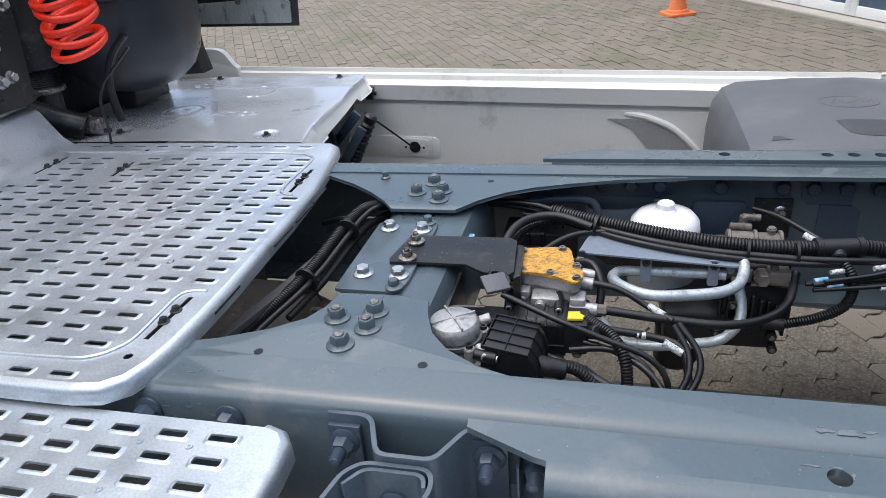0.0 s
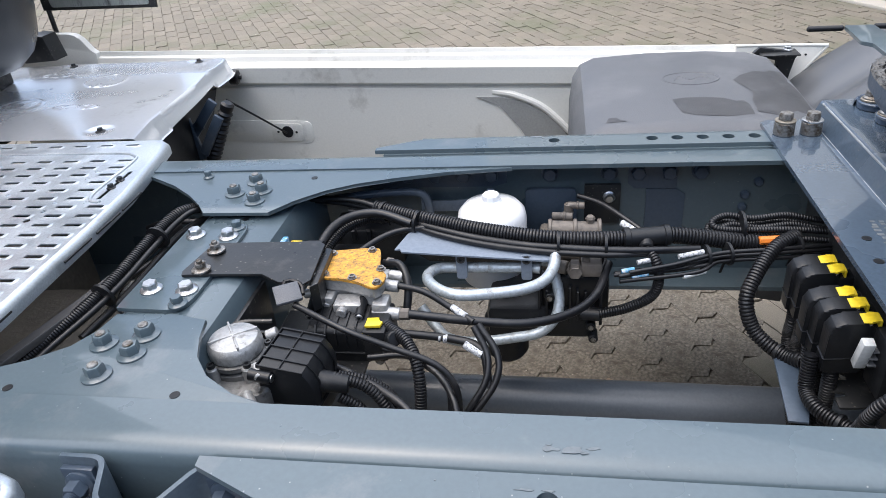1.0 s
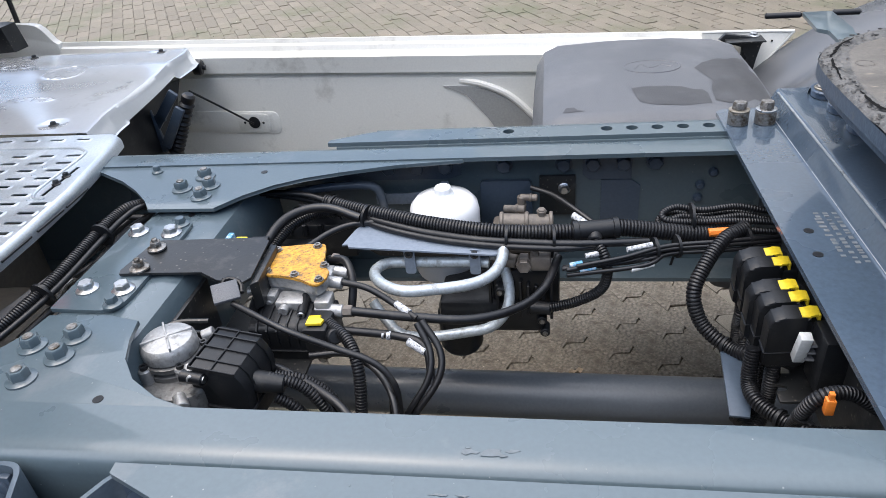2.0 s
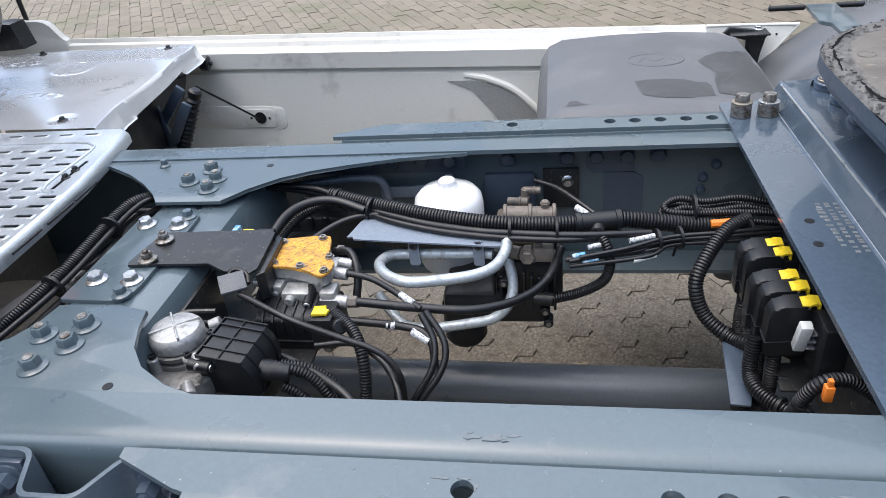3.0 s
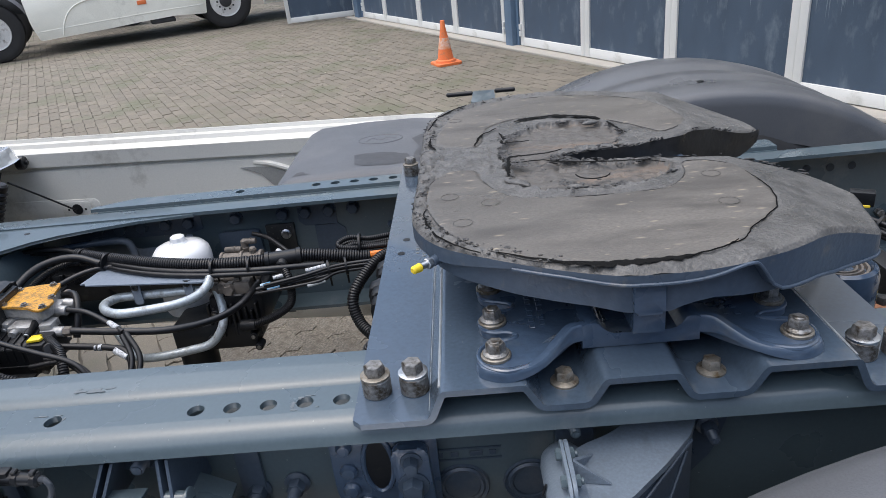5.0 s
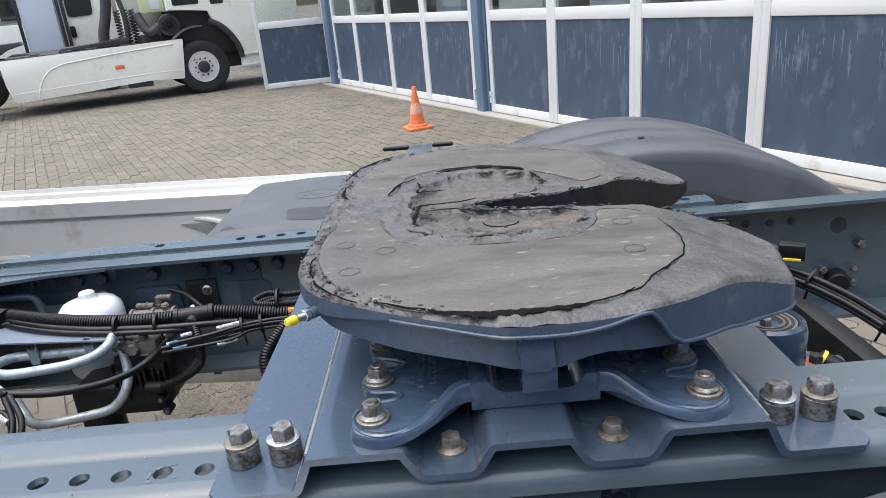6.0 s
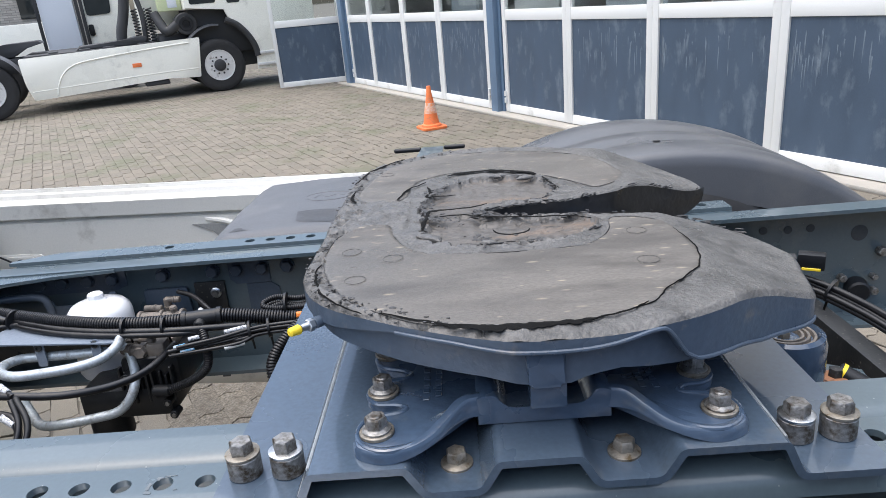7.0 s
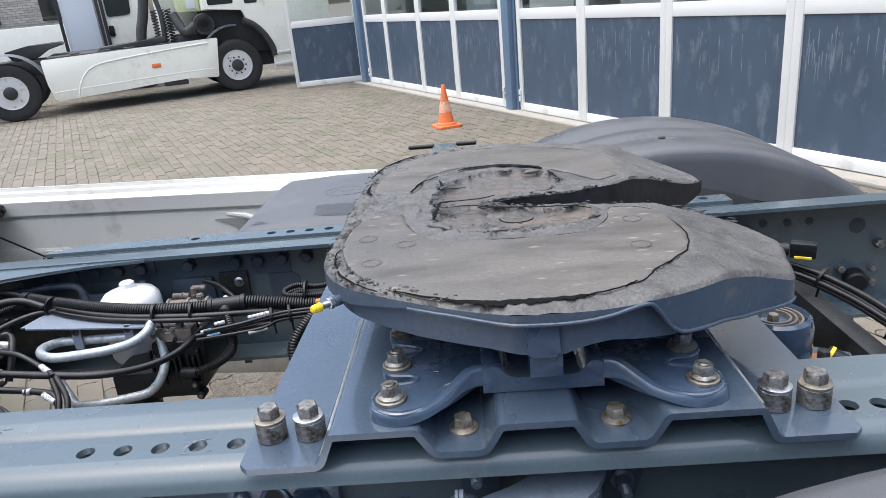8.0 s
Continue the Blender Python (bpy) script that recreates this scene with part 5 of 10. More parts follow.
def front_guard():
    g = thing("front_mudguard_section", (0.1, 0.76, 0.7), "dark grey moulded plastic mudguard section with an embossed oval", "mudguard", group="mudguards")
    bm = bm_new()
    prof = [(-0.150, 0.70), (-0.148, 0.90), (-0.140, 0.965), (-0.120, 1.000), (-0.085, 1.015), (0.05, 1.022), (0.20, 1.021), (0.30, 1.013), (0.345, 1.000), (0.352, 0.98), (0.30, 0.98), (-0.07, 0.985), (-0.115, 0.95), (-0.128, 0.88), (-0.13, 0.70)]
    ys = [(0.485, -0.045), (0.490, -0.018), (0.505, -0.004), (0.53, 0.0), (0.78, 0.004), (1.00, 0.0), (1.03, -0.006), (1.05, -0.025), (1.055, -0.06)]
    rows = [[bm.verts.new((x, y, z + dz)) for x, z in prof] for y, dz in ys]
    n = len(prof)
    for a, b in zip(rows, rows[1:]):
        for i in range(n):
            bm.faces.new((a[i], a[(i + 1) % n], b[(i + 1) % n], b[i]))
    bm.faces.new(rows[0])
    bm.faces.new(rows[-1])
    bmesh.ops.bevel(bm, geom=[e for e in bm.edges if e.calc_length() > 0 and len(e.link_faces) == 2 and e.calc_face_angle(0) > 0.6], offset=0.006, segments=2, affect='EDGES')
    part("shell", bm, GREY_PLASTIC, g)
    bm = bm_new()
    loop = [(0.123 + 0.062 * math.cos(a * math.pi / 16), 0.775 + 0.045 * math.sin(a * math.pi / 16), 1.0245) for a in range(33)]
    tube(bm, loop, 0.0022, seg=6, straight=True)
    tube(bm, [(0.085, 0.762, 1.0245), (0.10, 0.79, 1.0245), (0.12, 0.765, 1.0245), (0.145, 0.785, 1.0245), (0.165, 0.77, 1.0245)], 0.0022, seg=6)
    part("embossed_oval", bm, GREY_PLASTIC, g)
    # patches wiped clean of the grey dust
    def skin(x):
        for (xa, za), (xb, zb) in zip(prof[4:8], prof[5:9]):
            if xa <= x <= xb:
                return za + (zb - za) * (x - xa) / (xb - xa)
        return 1.0
    for pts in ([(0.065, 0.638), (0.091, 0.646), (0.132, 0.647), (0.168, 0.639), (0.191, 0.619), (0.206, 0.622), (0.214, 0.60), (0.212, 0.545), (0.16, 0.535), (0.10, 0.545), (0.075, 0.56)],
                [(0.212, 0.755), (0.235, 0.794), (0.271, 0.830), (0.316, 0.853), (0.340, 0.860), (0.342, 0.70), (0.335, 0.56), (0.26, 0.545), (0.222, 0.56), (0.226, 0.629), (0.238, 0.68)],
                [(-0.073, 0.554), (-0.057, 0.555), (-0.050, 0.54), (-0.035, 0.532), (-0.08, 0.530)]):
        flat = [Vector(p) for p in pts]
        x0, x1 = min(p.x for p in flat), max(p.x for p in flat)
        y0, y1 = min(p.y for p in flat), max(p.y for p in flat)
        inner = [Vector((x0 + (x1 - x0) * i / 9, y0 + (y1 - y0) * j / 9)) for i in range(1, 9) for j in range(1, 9)]
        from mathutils.geometry import delaunay_2d_cdt
        k = len(flat)
        vs, _, fs, _, _, _ = delaunay_2d_cdt(flat + inner, [(i, (i + 1) % k) for i in range(k)], [], 1, 1e-6)
        bm = bm_new()
        bv = [bm.verts.new((v.x, v.y, skin(v.x) + 0.004 * min(1.0, max(0.0, (v.y - 0.53) / 0.25)) * min(1.0, max(0.0, (1.0 - v.y) / 0.22)) + 0.0009)) for v in vs]
        for f in fs:
            bm.faces.new([bv[i] for i in f])
        part("wiped_patch", bm, WIPED, g, "darker patch wiped clean of dust")
    # end clip and dark rubber lip
    bm = bm_new()
    box(bm, -0.146, -0.128, 0.487, 0.52, 0.88, 0.99, 0.004)
    part("edge_clip", bm, RUBBER, g)
    bm = bm_new()
    prism(bm, [(0.335, 0.985), (0.350, 1.000), (0.445, 0.985), (0.450, 0.975), (0.440, 0.970), (0.432, 0.90), (0.405, 0.86), (0.395, 0.86), (0.400, 0.965), (0.36, 0.972)], "y", 1.092, 1.106, 0.003)
    box(bm, 0.350, 0.446, 1.060, 1.120, 0.9825, 0.9865, 0.001)
    eb = part("end_bracket", bm, BLACK_METAL, g, "black steel end bracket")
    bm = bm_new()
    flange_bolt(bm, Matrix.Translation((0.425, 1.108, 0.986)), 0.016, 0.007, 0.014)
    part("bolt", bm, ZINC, eb)


front_guard()


MUD_PLASTIC = mat("black_mudguard_plastic", (0.094, 0.098, 0.106), 0.34, vary=0.15, scale=3, bump=0.12, fine=420, dirt=(0.13, 0.128, 0.126), dirt_amount=0.30, dirt_scale=3, rough_vary=0.08)


def wheel_arch(s):
    g = thing("rear_mudguard", (0.98, s * 0.9, 0.7), "large grey moulded plastic mudguard arching over the rear wheel", "mudguard", group="mudguards")
    bm = bm_new()
    ys = [(0.594, -0.125), (0.600, -0.040), (0.604, -0.018), (0.613, -0.006), (0.63, 0.0), (0.70, 0.004), (0.74, 0.0), (0.755, -0.007), (0.80, -0.007), (0.815, 0.0), (0.87, 0.003), (0.885, -0.006), (0.94, -0.006), (0.955, 0.002), (1.05, 0.004), (1.13, -0.004), (1.18, -0.03), (1.20, -0.07)]
    n = 44
    rows = []
    for y, dz in ys:
        row = []
        for k in range(n + 1):
            a = math.pi * (0.02 + 0.96 * k / n)
            row.append(bm.verts.new((0.99 - (0.72 + dz * 0.6) * math.cos(a), s * y, 0.50 + (0.607 + dz) * math.sin(a))))
        rows.append(row)
    for a, b in zip(rows, rows[1:]):
        for k in range(n):
            bm.faces.new((a[k], a[k + 1], b[k + 1], b[k]))
    bmesh.ops.solidify(bm, geom=bm.faces[:], thickness=0.006)
    part("shell", bm, MUD_PLASTIC, g, angle=60)
    bm = bm_new()
    lathe(bm, [(0.009, 0), (0.009, 0.003)], Matrix.Translation((0.99, s * 0.72, 1.110)), 14)
    part("push_clip", bm, BLACK, g)


wheel_arch(1)
wheel_arch(-1)


TYRE = mat("tyre_rubber", (0.022, 0.022, 0.023), 0.75, vary=0.25, scale=8, bump=0.3, fine=60)
RIM = mat("silver_wheel_paint", (0.70, 0.70, 0.69), 0.4, metal=0.3, vary=0.1, dirt=(0.3, 0.28, 0.25), dirt_amount=0.15, dirt_scale=9)


def drive_wheel(s):
    """Twin tyres under a rear mudguard, standing on the paving."""
    w = thing("drive_wheel", (0.99, s * 0.85, 0.0), "twin black rubber tyres on silver steel rims", "wheel", group="drive wheels", m=Matrix())
    for y0 in (0.575, 0.880):
        m = Matrix.Translation((0.99, s * y0, 0.500)) @ Matrix.Rotation(radians(-90 * s), 4, 'X')
        prof = [(0.292, 0.010), (0.40, 0.0), (0.455, 0.006), (0.486, 0.022), (0.498, 0.036)]
        for k in range(4):
            g = 0.070 + 0.045 * k
            prof += [(0.500, g - 0.004), (0.487, g - 0.003), (0.487, g + 0.003), (0.500, g + 0.004)]
        prof += [(0.498, 0.244), (0.486, 0.258), (0.455, 0.274), (0.40, 0.280), (0.292, 0.270)]
        ty = part("tyre", lathe(bm_new(), prof, m, 72), TYRE, w)
        part("rim", lathe(bm_new(), [(0.292, 0.012), (0.284, 0.020), (0.270, 0.060), (0.262, 0.140), (0.270, 0.220), (0.284, 0.260), (0.292, 0.268)], m, 48), RIM, ty)
    m = Matrix.Translation((0.99, s * 0.575, 0.500)) @ Matrix.Rotation(radians(-90 * s), 4, 'X')
    part("hub", lathe(bm_new(), [(0.0, 0.02), (0.16, 0.03), (0.265, 0.22), (0.265, 0.36), (0.17, 0.38), (0.15, 0.56), (0.0, 0.57)], m, 40), RIM, w)


drive_wheel(1)
drive_wheel(-1)

# ---- between the rails: valves, pipes, hoses and cables ----
RED = mat("red_spiral_hose", (0.95, 0.045, 0.018), 0.38, vary=0.06, scale=20, bump=0.02)
ORANGE_CLIP = mat("orange_connector", (0.80, 0.22, 0.03), 0.45, vary=0.1)
BLUE_TAG = mat("blue_tag", (0.10, 0.34, 0.56), 0.5, vary=0.25, scale=60, dirt=(0.6, 0.62, 0.64), dirt_amount=0.4, dirt_scale=120)
PALE_TAG = mat("pale_printed_tape", (0.60, 0.62, 0.64), 0.5, vary=0.12, scale=40, dirt=(0.06, 0.065, 0.075), dirt_amount=0.42, dirt_scale=190, grain=0.2)
YELLOW_RUST = mat("worn_yellow_paint", (0.62, 0.31, 0.045), 0.55, vary=0.25, scale=30, bump=0.5, dirt=(0.17, 0.115, 0.065), dirt_amount=0.34, dirt_scale=95, grain=0.3, spots=(0.055, 0.042, 0.030), spot_scale=190, spot_size=0.65)
BROWN_CAST = mat("dusty_cast_alloy", (0.185, 0.162, 0.140), 0.6, metal=0.3, vary=0.2, scale=25, bump=0.6, fine=120, dirt=(0.10, 0.09, 0.08), dirt_amount=0.3, dirt_scale=30)
TANK_WHITE = mat("white_canister", (0.86, 0.87, 0.88), 0.35, vary=0.02, bump=0.02, grain=0.02)
PIPE_ZINC = mat("zinc_pipe", (0.46, 0.51, 0.54), 0.42, metal=0.4, vary=0.18, scale=30, bump=0.15, dirt=(0.26, 0.26, 0.255), dirt_amount=0.26, dirt_scale=60, grain=0.15)
SHAFT = mat("grey_shaft_paint", (0.085, 0.098, 0.115), 0.35, vary=0.15, scale=6, bump=0.05)
SHELF = mat("light_grey_shelf_paint", (0.19, 0.225, 0.275), 0.4, vary=0.1)
ALU_DULL = mat("dull_cast_alloy", (0.20, 0.20, 0.197), 0.5, metal=0.5, vary=0.25, scale=40, bump=0.6, fine=150, dirt=(0.07, 0.068, 0.064), dirt_amount=0.3, dirt_scale=50, grain=0.15)
GREY_CONN = mat("light_grey_connector", (0.62, 0.64, 0.64), 0.5, vary=0.05)


def hose(pts, r, label, ribs=0.0, material=None, name="", cat="hose", group=""):
    bm = bm_new()
    tube(bm, pts, r, seg=14, ribs=ribs)
    return single(name or ("corrugated_hose" if ribs else "rubber_hose"), bm, material or RUBBER, label, cat, group=group)


def tie(p, q, r, tail=0.012):
    """A cable tie round a line at p that runs towards q."""
    bm = bm_new()
    m = along(p, q)
    lathe(bm, [(r + 0.0002, -0.0022), (r + 0.0016, -0.0022), (r + 0.0016, 0.0022), (r + 0.0002, 0.0022)], m, 18)
    b2 = bm_new()
    box(b2, r - 0.001, r + 0.0055, -0.0035, 0.0035, -0.0032, 0.0032, 0.0008, 1)
    box(b2, r + 0.003, r + 0.0055 + tail, 0.0008, 0.0022, -0.0020, 0.0020)
    put(bm, b2, m @ Matrix.Rotation(-1.2, 4, 'Z'))
    return single("cable_tie", bm, BLACK, "black nylon cable tie round the hoses", "cable tie", group="cable ties")


main = [(-0.505, 0.240, 0.977), (-0.433, 0.213, 0.973), (-0.376, 0.194, 0.971), (-0.312, 0.174, 0.968), (-0.221, 0.156, 0.964), (-0.145, 0.152, 0.961), (-0.061, 0.159, 0.958)]
hose(main, 0.0130, "thick black corrugated hose running along the bay", 0.0019, group="corrugated hoses")
hose([(-0.005, 0.170, 0.958), (0.029, 0.173, 0.954), (0.074, 0.177, 0.946), (0.128, 0.182, 0.937), (0.19, 0.19, 0.93)], 0.0145, "thick black corrugated hose beyond the tee piece", 0.0022, group="corrugated hoses")
hose([(-0.035, 0.149, 0.950), (-0.017, 0.118, 0.925), (-0.022, 0.113, 0.880), (-0.060, 0.116, 0.850), (-0.111, 0.120, 0.831)], 0.0088, "black corrugated hose dropping from the tee piece", 0.0016, group="corrugated hoses")
for pts, r in (([(-0.70, 0.29, 0.972), (-0.582, 0.272, 0.971), (-0.507, 0.245, 0.968), (-0.444, 0.210, 0.966), (-0.375, 0.179, 0.963), (-0.310, 0.156, 0.960), (-0.230, 0.140, 0.956), (-0.173, 0.135, 0.954), (-0.094, 0.134, 0.950), (-0.025, 0.139, 0.947), (0.05, 0.155, 0.94)], 0.0064),
               ([(-0.560, 0.252, 0.964), (-0.493, 0.232, 0.962), (-0.431, 0.198, 0.960), (-0.373, 0.168, 0.9585), (-0.289, 0.142, 0.9545), (-0.191, 0.128, 0.950), (-0.094, 0.127, 0.945), (-0.03, 0.14, 0.94)], 0.0052),
               ([(-0.55, 0.262, 0.975), (-0.44, 0.225, 0.965), (-0.36, 0.195, 0.960), (-0.24, 0.160, 0.953), (-0.12, 0.150, 0.947), (0.0, 0.160, 0.94)], 0.0045)):
    hose(pts, r, "smooth black cable strapped under the corrugated hose", name="cable", cat="cable", group="strapped cables")
tie((-0.488, 0.232, 0.970), (-0.45, 0.217, 0.968), 0.0195)
tie((-0.420, 0.200, 0.967), (-0.38, 0.187, 0.965), 0.0195)
tie((-0.175, 0.144, 0.957), (-0.12, 0.142, 0.955), 0.0185, 0.03)
tie((-0.100, 0.145, 0.953), (-0.06, 0.147, 0.952), 0.0185, 0.03)
# tee piece
tp = thing("tee_piece", (-0.03, 0.165, 0.95), "black plastic tee piece joining corrugated hoses", "tee piece")
bm = bm_new()
rod(bm, (-0.066, 0.159, 0.958), (0.000, 0.170, 0.958), 0.0155, seg=18, edge=0.002)
part("body", bm, BLACK, tp)
bm = bm_new()
rod(bm, (-0.034, 0.166, 0.958), (-0.035, 0.143, 0.948), 0.0115, seg=16, edge=0.002)
part("branch", bm, BLACK, tp)
for p, q in (((-0.070, 0.159, 0.958), (-0.060, 0.1605, 0.958)), ((-0.006, 0.169, 0.958), (0.004, 0.1705, 0.958))):
    bm = bm_new()
    rod(bm, p, q, 0.0175, seg=18, edge=0.001)
    part("collar", bm, BLACK, tp)

hose([(-0.399, -0.022, 0.930), (-0.306, -0.022, 0.920), (-0.223, -0.013, 0.910), (-0.158, 0.027, 0.900), (-0.116, 0.080, 0.900), (-0.092, 0.154, 0.912)], 0.0070, "long black rubber hose sweeping across the bay", group="rubber hoses")
hose([(-0.415, -0.045, 0.912), (-0.330, -0.042, 0.900), (-0.286, -0.057, 0.892), (-0.275, -0.09, 0.85)], 0.0062, "black rubber hose with white bands", group="rubber hoses")
hose([(-0.551, -0.079, 0.985), (-0.467, -0.116, 0.970), (-0.403, -0.126, 0.950), (-0.341, -0.135, 0.930), (-0.313, -0.146, 0.900), (-0.309, -0.153, 0.850)], 0.0046, "black rubber hose hanging from the bracket", group="rubber hoses")
hose([(-0.427, -0.052, 0.932), (-0.388, -0.089, 0.928), (-0.368, -0.125, 0.905), (-0.366, -0.150, 0.850), (-0.37, -0.17, 0.79)], 0.0090, "black corrugated hose bending down from the valve", 0.0016, group="corrugated hoses")
for k, pts in enumerate(([(-0.469, -0.184, 0.945), (-0.430, -0.182, 0.930), (-0.405, -0.187, 0.905), (-0.395, -0.185, 0.87), (-0.39, -0.19, 0.8)], [(-0.47, -0.165, 0.93), (-0.43, -0.160, 0.918), (-0.395, -0.165, 0.885), (-0.385, -0.17, 0.8)], [(-0.46, -0.195, 0.92), (-0.435, -0.195, 0.90), (-0.415, -0.20, 0.86), (-0.41, -0.2, 0.8)])):
    hose(pts, 0.0080, "black corrugated hose leaving the lower valve", 0.0015, group="corrugated hoses")
for pts in ([(-0.292, -0.033, 0.922), (-0.263, -0.063, 0.890), (-0.265, -0.089, 0.860), (-0.297, -0.118, 0.820), (-0.33, -0.13, 0.77)], [(-0.299, -0.036, 0.920), (-0.278, -0.063, 0.890), (-0.280, -0.090, 0.860), (-0.309, -0.118, 0.820), (-0.34, -0.13, 0.77)], [(-0.45, -0.09, 0.90), (-0.40, -0.088, 0.905), (-0.36, -0.10, 0.903), (-0.33, -0.115, 0.88), (-0.325, -0.14, 0.83), (-0.33, -0.16, 0.77)]):
    hose(pts, 0.0052, "slim black air line looping downwards", name="air_line", cat="air line", group="air lines")
hose([(-0.585, 0.10, 0.955), (-0.567, 0.163, 0.975), (-0.536, 0.197, 0.982), (-0.489, 0.206, 0.982), (-0.43, 0.19, 0.97)], 0.0082, "black rubber hose arching over the bay", group="rubber hoses")
hose([(-0.590, 0.12, 0.93), (-0.560, 0.190, 0.953), (-0.520, 0.220, 0.962), (-0.479, 0.212, 0.97)], 0.0085, "black corrugated hose beside the arching hose", 0.0016, group="corrugated hoses")
hose([(-0.52, 0.125, 0.945), (-0.481, 0.166, 0.955), (-0.444, 0.186, 0.960), (-0.40, 0.19, 0.962)], 0.0058, "black rubber hose rising to the strap", group="rubber hoses")
hose([(-0.60, 0.30, 0.965), (-0.50, 0.318, 0.968), (-0.44, 0.322, 0.965), (-0.425, 0.322, 0.945), (-0.42, 0.32, 0.90)], 0.0085, "grey-black pipe bending down beside the far rail", group="rubber hoses", material=CHASSIS_DARK)
hose([(-0.70, 0.27, 0.975), (-0.6, 0.262, 0.985), (-0.54, 0.25, 0.985), (-0.5, 0.235, 0.98)], 0.0055, "black cable under the gusset", name="cable", cat="cable", group="strapped cables")
hose([(-0.455, 0.075, 0.960), (-0.425, 0.062, 0.965), (-0.408, 0.030, 0.945), (-0.412, 0.005, 0.90)], 0.0066, "black hose curling from the capped valve", group="rubber hoses")
hose([(-0.428, 0.020, 0.955), (-0.38, 0.010, 0.950), (-0.335, -0.005, 0.930), (-0.300, -0.028, 0.922)], 0.0050, "black hose with a pale printed tape", group="rubber hoses")
hose([(-0.14, 0.322, 0.955), (-0.10, 0.30, 0.95), (-0.06, 0.26, 0.94), (-0.03, 0.23, 0.93)], 0.0050, "thin black line from the brass fitting", name="air_line", cat="air line", group="air lines")
# pale tapes and white bands
for p, q, r, mt, lb in [((-0.335, -0.004, 0.931), (-0.312, -0.019, 0.925), 0.0056, PALE_TAG, "pale printed tape round a hose"), ((-0.312, -0.050, 0.897), (-0.285, -0.062, 0.888), 0.0067, PALE_TAG, "pale printed tape round a hose"), ((-0.345, -0.0425, 0.9015), (-0.339, -0.0425, 0.901), 0.0068, PALE_TAG, "white band round a hose"), ((-0.352, -0.0425, 0.902), (-0.349, -0.0425, 0.9017), 0.0068, PALE_TAG, "white band round a hose"),
                        ((-0.066, 0.24, 0.942), (-0.045, 0.22, 0.936), 0.0062, PALE_TAG, "pale printed tape round a hose")]:
    bm = bm_new()
    rod(bm, p, q, r, seg=14)
    single("printed_tape", bm, mt, lb, "tape", group="hose tapes")

# right-hand bundle of cables with tags
rb = random.Random(8)
for k in range(7):
    dz, dy = rb.uniform(-0.010, 0.008), rb.uniform(-0.012, 0.012)
    x0 = rb.uniform(-0.09, -0.05)
    hose([(x0, 0.105 + dy, 0.922 + dz), (-0.009 + 0.01 * k, 0.122 + dy * 0.7, 0.927 + dz), (0.080, 0.146 + dy * 0.6, 0.932 + dz), (0.168, 0.160 + dy, 0.933 + dz), (0.26, 0.182 + dy, 0.928 + dz)], 0.0036, "thin black air line in the tied bundle", name="air_line", cat="air line", group="bundled air lines")
for p, q, mt in (((-0.075, 0.110, 0.924), (-0.055, 0.114, 0.926), BLUE_TAG), ((-0.060, 0.100, 0.921), (-0.035, 0.106, 0.923), BLUE_TAG), ((-0.05, 0.122, 0.934), (-0.02, 0.13, 0.936), PALE_TAG), ((-0.02, 0.114, 0.922), (0.02, 0.123, 0.925), PALE_TAG), ((0.015, 0.134, 0.938), (0.055, 0.146, 0.940), PALE_TAG), ((0.02, 0.108, 0.917), (0.055, 0.12, 0.92), GREY_CONN)):
    bm = bm_new()
    rod(bm, p, q, 0.0043, seg=12)
    single("printed_tag", bm, mt, "pale printed tag on an air line" if mt is not BLUE_TAG else "small blue tag on an air line", "tag", group="air line tags")
for x in (0.06, 0.095, 0.205):
    tie((x, 0.146 + (x - 0.06) * 0.2, 0.932), (x + 0.05, 0.157 + (x - 0.06) * 0.2, 0.933), 0.0175, 0.03)
# coiled spare cable
loop_pts = [(0.30, 0.235, 0.94), (0.239, 0.222, 0.957), (0.196, 0.226, 0.963), (0.141, 0.215, 0.963), (0.101, 0.219, 0.967), (0.077, 0.207, 0.962), (0.083, 0.195, 0.956), (0.121, 0.195, 0.952), (0.208, 0.198, 0.951), (0.30, 0.205, 0.94)]
hose(loop_pts, 0.0058, "coiled black corrugated cable tied beside the rail", 0.0011, group="corrugated hoses")
hose([tuple(Vector(p) + Vector((0.008, -0.010, -0.012))) for p in loop_pts], 0.0058, "coiled black corrugated cable tied beside the rail", 0.0011, group="corrugated hoses")
hose([tuple(Vector(p) + Vector((-0.004, 0.010, -0.016))) for p in loop_pts[1:-1]], 0.0050, "coiled black corrugated cable tied beside the rail", 0.0011, group="corrugated hoses")
tie((0.122, 0.203, 0.955), (0.16, 0.205, 0.955), 0.024, 0.0)
bm = bm_new()
rod(bm, (0.145, 0.176, 0.943), (0.178, 0.180, 0.943), 0.0072, seg=8, edge=0.001)
single("orange_connector", bm, ORANGE_CLIP, "orange plastic cable connector", "connector", group="orange connectors")

# ---- capped valve block ----
vb = thing("relay_valve", (-0.49, 0.03, 0.86), "cast valve block with a worn yellow painted cap", "valve", group="valves")
cap = [(-0.544, 0.080), (-0.523, 0.086), (-0.472, 0.093), (-0.461, 0.085), (-0.455, 0.060), (-0.449, 0.030), (-0.436, 0.014), (-0.437, -0.010), (-0.447, -0.022), (-0.462, -0.016), (-0.476, -0.008), (-0.510, 0.002), (-0.535, 0.004), (-0.544, 0.020), (-0.540, 0.036), (-0.547, 0.055)]
bm = bm_new()
prism(bm, smooth_loop(cap, 3), "z", 0.9735, 0.9785, 0.0012)
part("yellow_cap", bm, YELLOW_RUST, vb, "worn yellow painted cover plate with rust spots")
bm = bm_new()
